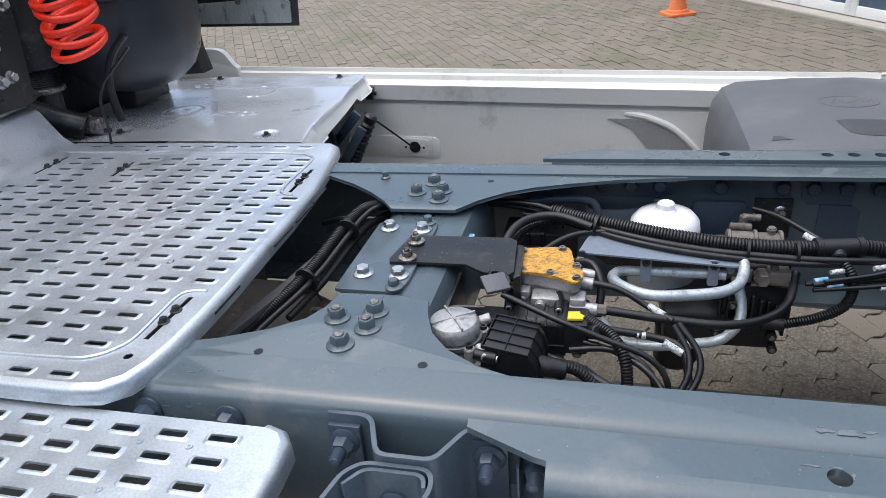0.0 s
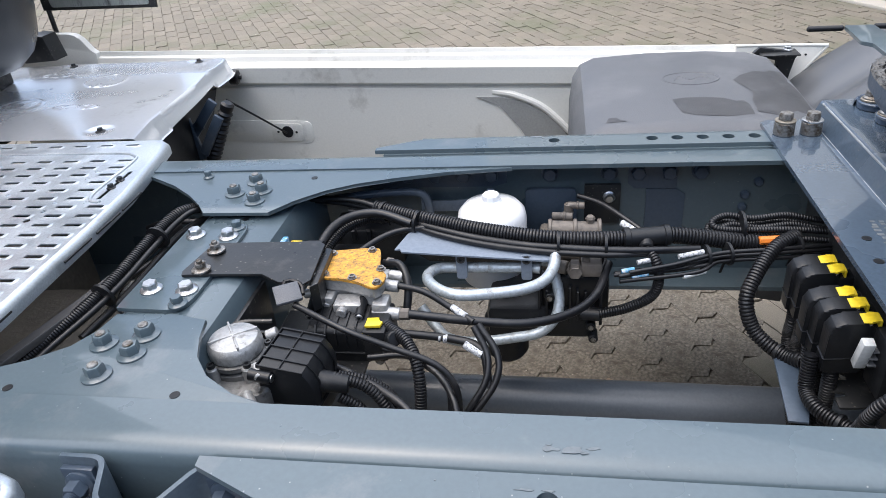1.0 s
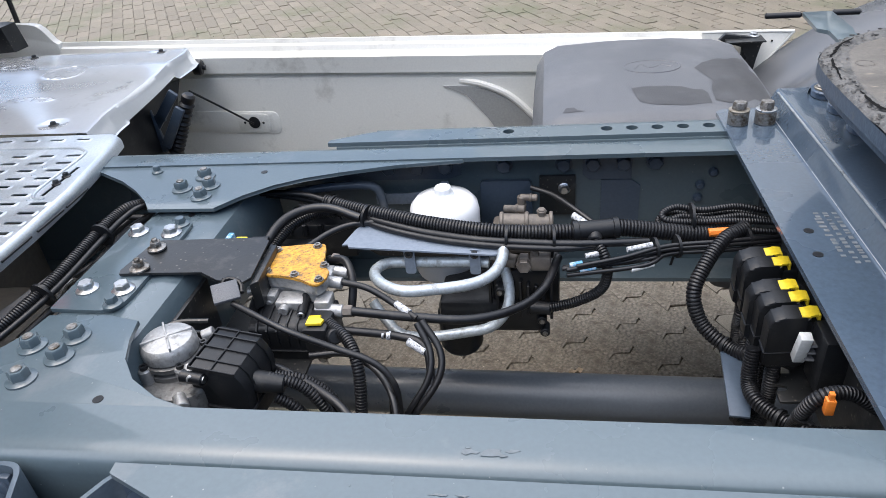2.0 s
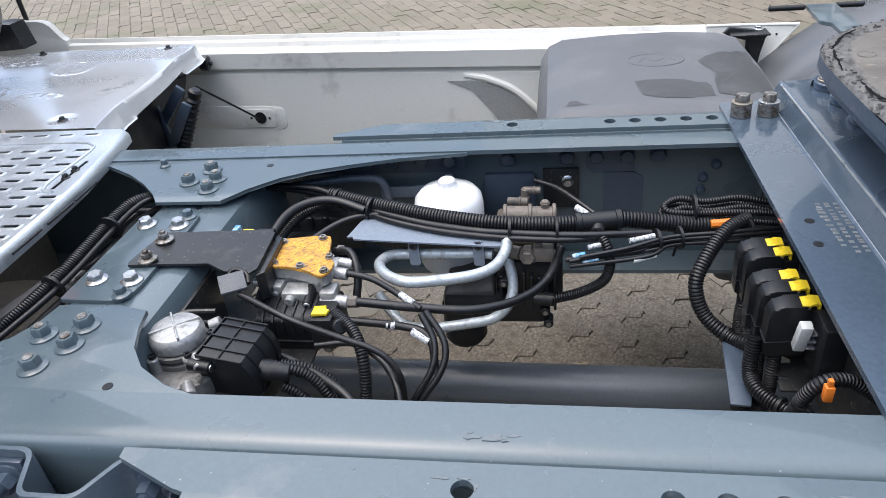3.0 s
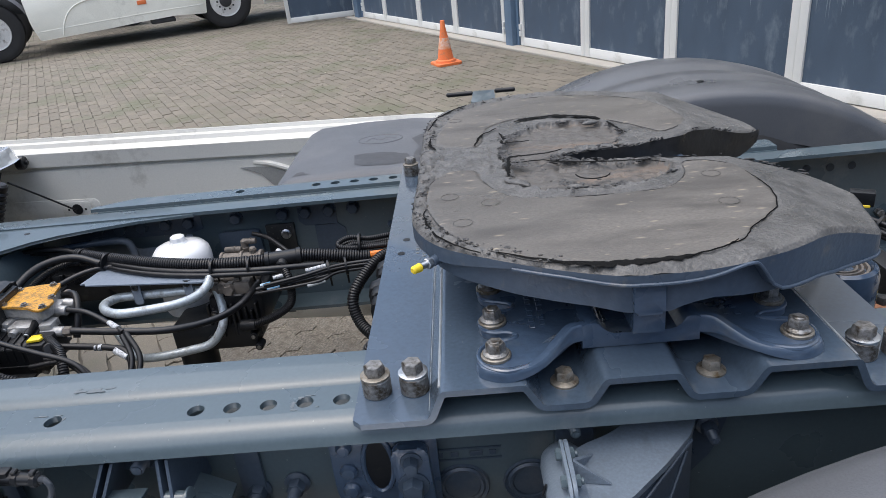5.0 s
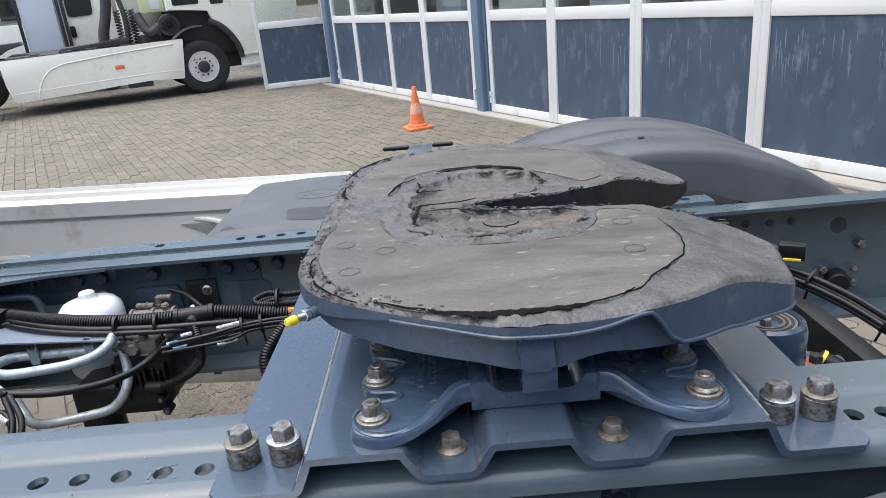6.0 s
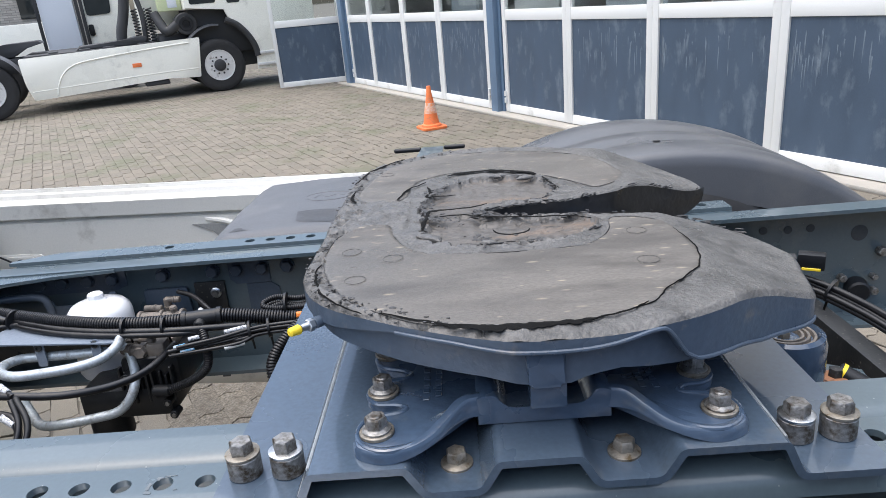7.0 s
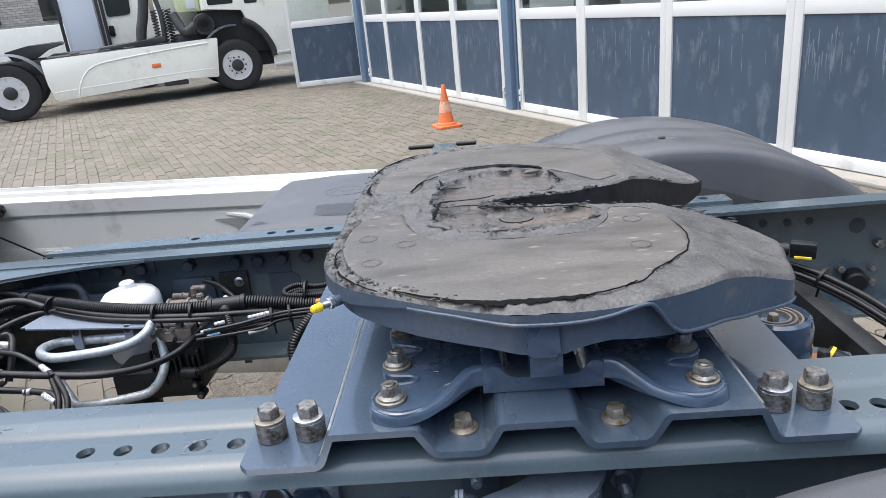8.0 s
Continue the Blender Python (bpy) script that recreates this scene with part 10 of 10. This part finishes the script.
def white_truck():
    tr = thing("white_tractor_unit", (-2, 1.2, 0), "white tractor unit with long side skirts parked across the yard", "truck", m=OTHER)
    truck_wheel(tr, 0.0, 0.02, False)
    truck_wheel(tr, -4.0, 0.04, True)
    truck_wheel(tr, 0.0, 2.2, False)
    truck_wheel(tr, -4.0, 2.2, True)
    bm = bm_new()
    prism(bm, rounded([(-3.40, 1.00), (-0.30, 1.06), (-0.40, 0.33), (-0.95, 0.37), (-1.6, 0.345), (-2.2, 0.31), (-3.30, 0.27), (-3.38, 0.55)], [0.05, 0.03, 0.03, 0.03, 0, 0, 0.03, 0.1]), "y", -0.02, 0.05, 0.012)
    sk = part("side_skirt", bm, TRUCK_WHITE, tr)
    bm = bm_new()
    tube(bm, [(-2.92, -0.022, 0.32), (-2.86, -0.022, 0.50), (-2.72, -0.022, 0.70), (-2.50, -0.022, 0.82), (-2.1, -0.022, 0.875), (-1.2, -0.022, 0.945), (-0.5, -0.022, 0.985)], 0.012, step=0.03, seg=8)
    part("skirt_moulding", bm, TRUCK_WHITE, sk)
    bm = bm_new()
    tube(bm, [(-3.3, -0.012, 0.42), (-2.2, -0.014, 0.46), (-1.2, -0.014, 0.49), (-0.42, -0.012, 0.50)], 0.012, step=0.05, seg=8)
    part("skirt_moulding", bm, TRUCK_WHITE, sk)
    bm = bm_new()
    box(bm, -1.58, -1.42, -0.034, -0.021, 0.645, 0.715, 0.006)
    part("side_marker", bm, ORANGE, sk, "orange side marker lamp")
    bm = bm_new()
    box(bm, -1.42, -0.98, 0.0, 0.3, 0.27, 0.35, 0.02)
    part("battery_tray", bm, DARK, tr)
    bm = bm_new()
    box(bm, -5.0, 1.6, 0.75, 1.55, 0.72, 1.00, 0.01)
    # added dark underbody block, keeps light off the paving below
    box(bm, -3.4, 1.7, 0.35, 2.1, 0.42, 0.90, 0.02)
    part("chassis", bm, DARK, tr)
    for x in (-2.9, -2.4, -2.0, -1.4):
        bm = bm_new()
        box(bm, x, x + RND.uniform(0.12, 0.3), 0.08, 0.5, 1.0, 1.06, 0.01)
        part("bracket", bm, DARK, tr)
    bm = bm_new()
    box(bm, -3.3, -0.5, 0.05, 2.3, 0.99, 1.035, 0.01)
    part("deck", bm, DARK, tr)
    bm = bm_new()
    prism(bm, [(-2.45, 1.04), (-2.38, 1.10), (-1.75, 1.13), (-1.28, 1.19), (-1.2, 1.15), (-1.25, 1.04)], "y", 0.25, 0.9, 0.01)
    part("walkway", bm, DARK, tr)
    # rear mudguard
    bm = bm_new()
    rows = []
    for y in (0.0, 0.04, 0.5):
        rows.append([bm.verts.new((-4.0 - (0.66 - (0.02 if y == 0 else 0)) * math.cos(math.pi * (k / 24)), y, 0.5 + (0.66 - (0.02 if y == 0 else 0)) * math.sin(math.pi * (-0.02 + 1.02 * k / 24)))) for k in range(25)])
    for a, b in zip(rows, rows[1:]):
        for k in range(24):
            bm.faces.new((a[k], a[k + 1], b[k + 1], b[k]))
    bmesh.ops.solidify(bm, geom=bm.faces[:], thickness=0.02)
    part("mudguard", bm, GREY_PLASTIC, tr)
    # small fifth wheel
    bm = bm_new()
    prism(bm, [(-4.0, 1.18), (-3.62, 1.25), (-3.05, 1.27), (-2.98, 1.22), (-3.3, 1.15), (-3.5, 1.02), (-3.9, 1.02)], "y", 0.75, 1.6, 0.01)
    part("coupling", bm, DARK, tr)
    # cab: side with wheel arch
    bm = bm_new()
    side = [(-0.46, 3.4), (-0.46, 1.58), (0.27, 1.54), (0.30, 1.36), (0.47, 1.28), (0.64, 1.11), (0.75, 0.93), (0.81, 0.76), (0.80, 0.70), (0.74, 0.68), (0.72, 0.34), (2.0, 0.34), (2.05, 3.4)]
    prism(bm, side, "y", -0.03, 0.05, 0.02)
    cab = part("cab", bm, TRUCK_WHITE, tr)
    bm = bm_new()
    prism(bm, [(-0.46, 3.4), (-0.46, 1.58), (2.0, 1.58), (2.05, 3.4)], "y", 0.052, 2.4, 0.02)
    part("cab_body", bm, TRUCK_WHITE, cab)
    bm = bm_new()
    tube(bm, [(0.24, -0.02, 1.33), (0.43, -0.02, 1.235), (0.585, -0.02, 1.075), (0.69, -0.02, 0.90), (0.745, -0.02, 0.74), (0.76, -0.02, 0.60)], 0.062, step=0.03, seg=10)
    part("arch_lip", bm, DARK, cab, "dark wheel arch lip")
    # inner mudguard that rises from the skirt over the front wheel
    bm = bm_new()
    arcs = [(math.radians(a), r) for a, r in [(d, 0.70) for d in range(158, 74, -7)]]
    out_ = [(r * math.cos(a), 0.52 + 1.08 * r * math.sin(a)) for a, r in arcs]
    in_s = [((r - 0.035) * math.cos(a), 0.52 + 1.08 * (r - 0.035) * math.sin(a)) for a, r in reversed(arcs)]
    prism(bm, out_ + in_s, "y", 0.02, 0.42, 0.006)
    part("front_mudguard", bm, GREY_PLASTIC, tr, "grey plastic front mudguard")
    for a in ((-0.36, 0.12, 1.655, 1.90), (0.33, 0.58, 1.63, 1.92)):
        bm = bm_new()
        prism(bm, rounded([(a[0], a[2]), (a[1], a[2]), (a[1], a[3]), (a[0], a[3])], 0.04), "y", -0.036, -0.031)
        part("side_locker", bm, PANE_DARK, cab, "black recessed locker hatch")
    for z in (0.40, 0.62):
        bm = bm_new()
        box(bm, 0.72, 1.25, -0.06, -0.032, z, z + 0.06, 0.01)
        part("step", bm, RIM, cab, "grey cab step")
    # engine and intake parts between the cab and the deck
    bm = bm_new()
    lathe(bm, [(0.05, -0.035), (0.06, -0.012), (0.12, -0.010), (0.125, -0.03), (0.19, -0.025), (0.205, 0.0), (0.205, 0.3), (0.16, 0.32), (0.05, 0.32)], Matrix.Translation((-0.47, 0.12, 1.325)) @ Matrix.Rotation(radians(-90), 4, 'X'), 28)
    part("air_filter", bm, DARK, tr)
    bm = bm_new()
    lathe(bm, [(0.07, 0), (0.075, 0.012), (0.13, 0.012), (0.135, 0.0)], Matrix.Translation((-0.47, 0.085, 1.325)) @ Matrix.Rotation(radians(90), 4, 'X'), 28)
    part("filter_ring", bm, BLACK, tr)
    for pts, r in (([(-1.64, 0.5, 1.12), (-1.60, 0.5, 1.32), (-1.52, 0.5, 1.56), (-1.45, 0.5, 1.85), (-1.36, 0.5, 2.4)], 0.095), ([(-0.62, 0.15, 1.33), (-0.82, 0.2, 1.22), (-0.92, 0.3, 1.38), (-0.98, 0.4, 1.55)], 0.09), ([(-1.22, 0.4, 1.05), (-1.2, 0.4, 1.6), (-1.3, 0.5, 2.2)], 0.045)):
        bm = bm_new()
        tube(bm, pts, r, step=0.04, seg=14)
        part("intake_pipe", bm, DARK, tr)
    for x in (-1.32, -1.18, -1.06):
        bm = bm_new()
        tube(bm, [(x + 0.05 * math.cos(k * 0.7), 0.45 + 0.05 * math.sin(k * 0.7), 1.05 + 0.0062 * k) for k in range(100)], 0.014, straight=True, seg=6)
        part("coiled_air_line", bm, DARK, tr)
    bm = bm_new()
    box(bm, -1.20, -0.48, 0.75, 1.9, 1.25, 2.6, 0.03)
    part("rear_wall_panel", bm, TRUCK_WHITE, tr)
    bm = bm_new()
    box(bm, -0.90, -0.47, 0.30, 0.55, 1.575, 2.1, 0.02)
    fl = part("side_fairing", bm, FAIRING, tr, "pale yellow-green fairing panel")
    bm = bm_new()
    box(bm, -0.72, -0.55, 0.285, 0.299, 1.63, 2.0, 0.008)
    part("fairing_insert", bm, VAN, fl, "pale blue-white insert")
    bm = bm_new()
    box(bm, -1.0, -0.40, 0.30, 1.9, 0.7, 1.16, 0.05)
    # added box fills the wheel well, its shade given as dark colour
    box(bm, -0.42, 0.95, 0.24, 1.9, 0.7, 1.57, 0.03)
    part("engine_block", bm, DARK, tr)
    return tr


white_truck()

# ---- a second, pale van-bodied truck and a brick house behind it ----
v = thing("white_delivery_truck", (-2.5, 4.5, 0), "white delivery truck standing behind the tractor unit", "truck", m=OTHER)
bm = bm_new()
prism(bm, [(-3.02, 0.95), (-2.33, 0.95), (-2.33, 3.5), (-3.02, 3.5)], "y", 3.4, 5.6, 0.03)
part("body_panel", bm, VAN, v)
for x in (-3.10, -2.31, -2.22):
    bm = bm_new()
    box(bm, x, x + 0.07, 3.37, 3.39, 0.9, 3.5, 0.005)
    part("dark_seal", bm, DARK, v)
bm = bm_new()
prism(bm, [(-2.20, 0.95), (-1.2, 0.95), (-1.2, 3.0), (-1.5, 3.2), (-2.20, 3.2)], "y", 3.42, 5.4, 0.04)
cb = part("cab", bm, TRUCK_WHITE, v)
bm = bm_new()
prism(bm, rounded([(-2.12, 1.64), (-1.62, 1.66), (-1.55, 2.5), (-2.12, 2.5)], 0.08), "y", 3.395, 3.415)
part("side_window", bm, PANE_DARK, cb, "dark side window")
bm = bm_new()
prism(bm, rounded([(-2.14, 1.22), (-2.03, 1.22), (-2.03, 1.46), (-2.14, 1.46)], 0.04), "y", 3.385, 3.418, 0.006)
part("door_handle", bm, BLACK, cb, "black recessed door handle")
for x in (-3.0, -1.6):
    bm = bm_new()
    lathe(bm, [(0.1, 0), (0.42, 0), (0.45, 0.03), (0.45, 0.25), (0.1, 0.25)], Matrix.Translation((x, 3.75, 0.45)) @ Matrix.Rotation(radians(90), 4, 'X'), 32)
    part("wheel", bm, TYRE, v)
h = thing("brick_house", (-5, 10, 0), "pale brick house with dark windows and white band", "house", m=OTHER)
BRICK = mat("pale_brick", (0.44, 0.41, 0.37), 0.85, vary=0.12, scale=4, bump=0.4, island=0.16)
MORTAR = mat("mortar", (0.30, 0.29, 0.27), 0.9, vary=0.1)
bm = bm_new()
box(bm, -12, -1.4, 9.02, 15, 0, 6)
part("wall", bm, MORTAR, h)
bm = bm_new()
verts_b, faces_b = [], []
z, row = 1.5, 0
while z < 3.6:
    x = -8.5 + (0.11 if row % 2 else 0)
    while x < -1.6:
        k = len(verts_b)
        verts_b += [(x, 9.0, z), (x + 0.205, 9.0, z), (x + 0.205, 9.0, z + 0.052), (x, 9.0, z + 0.052), (x, 9.019, z), (x + 0.205, 9.019, z), (x + 0.205, 9.019, z + 0.052), (x, 9.019, z + 0.052)]
        faces_b += [(k, k + 1, k + 2, k + 3), (k, k + 4, k + 5, k + 1), (k + 3, k + 2, k + 6, k + 7), (k, k + 3, k + 7, k + 4), (k + 1, k + 5, k + 6, k + 2)]
        x += 0.217
    z += 0.0635
    row += 1
for vtx in verts_b:
    bm.verts.new(vtx)
bm.verts.ensure_lookup_table()
for f in faces_b:
    bm.faces.new([bm.verts[i] for i in f])
ob = part("bricks", bm, BRICK, h)
tagged(ob, kind="stuff")
for x0, x1 in ((-6.6, -4.8), (-3.75, -3.25)):
    bm = bm_new()
    box(bm, x0, x1, 8.96, 8.995, 1.75, 3.6, 0.01)
    part("window", bm, PANE_DARK, h, "dark window opening")
bm = bm_new()
box(bm, -12, -2.6, 8.2, 8.5, 0, 1.62, 0.03)
single("low_white_wall", bm, TRUCK_WHITE, "low white rendered wall before the house", "wall", kind="structure", m=OTHER)

# plain dark wall out of view behind the walk, added to block low light
bm = bm_new()
box(bm, -16, 16, -6.0, -5.7, 0, 3.0)
BLOCKER_WALL = mat("dark_blocker_wall", (0.085, 0.095, 0.115), 0.8, vary=0.2, scale=2, bump=0.4, fine=60)
single("wall_behind", bm, BLOCKER_WALL, "plain dark wall out of view, added to block low light", "wall", kind="structure", m=Matrix())


# ---- paving stones: dumbbell-shaped concrete pavers ----
def paving():
    # running bond: rows run along E1, head joints are wavy
    long, wide, g = 0.2275, 0.1035, 0.0024
    c, s = -0.492, 0.870
    turn = math.atan2(s, c)
    end = [(-1.0, 0.006), (-0.45, -0.007), (0.0, 0.0), (0.45, 0.007), (1.0, -0.006)]
    half = wide / 2 - 0.0012
    shape = [(long / 2 - g + d, q * half) for q, d in end] + [(0.04, half - 0.003), (-0.04, half + 0.0005)]
    shape += [(-long / 2 + g + d, q * half) for q, d in reversed(end)] + [(-0.04, -half + 0.003), (0.04, -half - 0.0005)]

    def stone():
        """Vertices and faces of one far stone with a chamfer."""
        n = len(shape)
        vs = [(x * 0.980, y * 0.985, 0.0) for x, y in shape] + [(x, y, -0.004) for x, y in shape]
        fs = [tuple(reversed(range(n)))] + [(i, (i + 1) % n, n + (i + 1) % n, n + i) for i in range(n)]
        return vs, fs
    rr = random.Random(11)
    # the stones beside the tractor: long joints closed with sand, only the wavy head joints stay open
    close = wide / 2 + 0.0006
    tight = [(long / 2 - 0.0022 + 1.5 * d, q * close) for q, d in end] + [(0.04, close), (-0.04, close)]
    tight += [(-long / 2 + 0.0022 + 1.5 * d, q * close) for q, d in reversed(end)] + [(-0.04, -close), (0.04, -close)]
    shared = []
    for k in range(12):
        me = bpy.data.meshes.new("paving_stone")
        n = len(tight)
        vs = [(x * 0.982, y, 0.0) for x, y in tight] + [(x, y, -0.004) for x, y in tight] + [(x, y, -0.03) for x, y in tight]
        fs = [tuple(reversed(range(n)))] + [(r + i, r + (i + 1) % n, n + r + (i + 1) % n, n + r + i) for r in (0, n) for i in range(n)]
        worn = [(rr.uniform(-0.0038, 0.0038), rr.uniform(-0.0006, 0.0006)) for _ in tight]
        vs = [(x + worn[i % len(worn)][0], y + worn[i % len(worn)][1], z) for i, (x, y, z) in enumerate(vs)]
        me.from_pydata(vs, [], fs)
        me.materials.append(PAVER_SHADED)
        me.update()
        shared.append(me)
    far_v, far_f = [], []
    singles = []
    fv, ff = stone()
    lumps = [[(rr.uniform(-0.004, 0.004), rr.uniform(-0.004, 0.004)) for _ in shape] for _ in range(40)]
    for row in range(-190, 190):
        for col in range(-60, 90):
            u, w = col * long + long / 2 + (long / 2 if row % 2 else 0), row * wide
            x, y = 0.186 + u * c - w * s, 1.22 + u * s + w * c
            if y < -5.65 or y > 17.5 or x > 7.5 or x < -6.5 - 0.45 * max(0, y):
                continue
            if (x - WALL_O.x) * 0.8798 + (y - WALL_O.y) * 0.4754 > -0.22:
                continue
            dz = rr.uniform(-0.004, 0.002)
            tilt = (rr.uniform(-0.012, 0.012), rr.uniform(-0.012, 0.012))
            if -0.75 < x < 0.45 and 0.45 < y < 2.35 and len(singles) < 300:
                singles.append((x, y, dz * 0.35, (tilt[0] * 0.4, tilt[1] * 0.4)))
                continue
            k = len(far_v)
            lump = rr.choice(lumps)
            for i, (a, b, z) in enumerate(fv):
                a, b = a + lump[i % len(lump)][0], b + lump[i % len(lump)][1]
                far_v.append((x + a * c - b * s, y + a * s + b * c, z + dz + a * tilt[0] + b * tilt[1]))
            far_f.extend(tuple(i + k for i in f) for f in ff)
    me = bpy.data.meshes.new("paving_stones")
    me.from_pydata(far_v, [], far_f)
    me.materials.append(PAVER)
    me.update()
    ob = new("paving_stones", me)
    ob.parent = ground
    tagged(ob, kind="stuff", label="grey-brown concrete pavers of the yard")
    for x, y, dz, tilt in singles:
        ob = new("paving_stone", rr.choice(shared))
        ob.parent = ground
        ob.matrix_basis = Matrix.Translation((x, y, dz)) @ Matrix.Rotation(turn, 4, 'Z') @ Matrix.Rotation(tilt[0], 4, 'Y') @ Matrix.Rotation(tilt[1], 4, 'X')


paving()

# ---- grit, leaf and litter on the paving ----
GRIT = mat("pale_grit", (0.30, 0.27, 0.22), 0.9, vary=0.3, scale=80, island=0.4)
rg_ = random.Random(17)
vg, fg = [], []
for k in range(1500):
    near_bay = k < 1150
    x, y = (rg_.uniform(-0.9, 0.5), rg_.uniform(0.35, 1.7)) if near_bay else (rg_.uniform(-3.5, 1.5), rg_.uniform(2.0, 9.0))
    r = rg_.uniform(0.0010, 0.0034) if near_bay else rg_.uniform(0.004, 0.012)
    b = len(vg)
    vg += [(x + r * rg_.uniform(0.6, 1.4) * math.cos(a), y + r * rg_.uniform(0.6, 1.4) * math.sin(a), 0.0) for a in (0.2, 1.8, 3.3, 4.8)] + [(x, y, r * rg_.uniform(0.5, 1.1))]
    fg += [(b, b + 1, b + 4), (b + 1, b + 2, b + 4), (b + 2, b + 3, b + 4), (b + 3, b, b + 4)]
me = bpy.data.meshes.new("grit")
me.from_pydata(vg, [], fg)
me.materials.append(GRIT)
tagged(new("grit", me), "pale grit and crumbs scattered over the paving", "grit", kind="stuff")
LEAF = mat("dry_leaf", (0.34, 0.27, 0.19), 0.8, vary=0.3, scale=60)
bm = bm_new()
rim_ = [(0.028, 0.0), (0.015, 0.009), (0.004, 0.007), (-0.010, 0.014), (-0.018, 0.005), (-0.026, 0.001), (-0.012, -0.008), (0.004, -0.005), (0.014, -0.009)]
mid_ = [bm.verts.new((x * 0.3, y * 0.2, 0.004)) for x, y in rim_]
edge_ = [bm.verts.new((x, y, 0.010 + 0.005 * math.sin(k * 2.1))) for k, (x, y) in enumerate(rim_)]
for k in range(len(rim_)):
    q = (k + 1) % len(rim_)
    bm.faces.new((mid_[k], mid_[q], edge_[q], edge_[k]))
bm.faces.new(mid_)
bmesh.ops.solidify(bm, geom=bm.faces[:], thickness=0.0008)
single("dry_leaf", bm, LEAF, "curled dry brown leaf on the paving", "leaf", m=Matrix.Translation((-0.032, 0.822, 0.0)) @ Matrix.Rotation(0.4, 4, 'Z'))
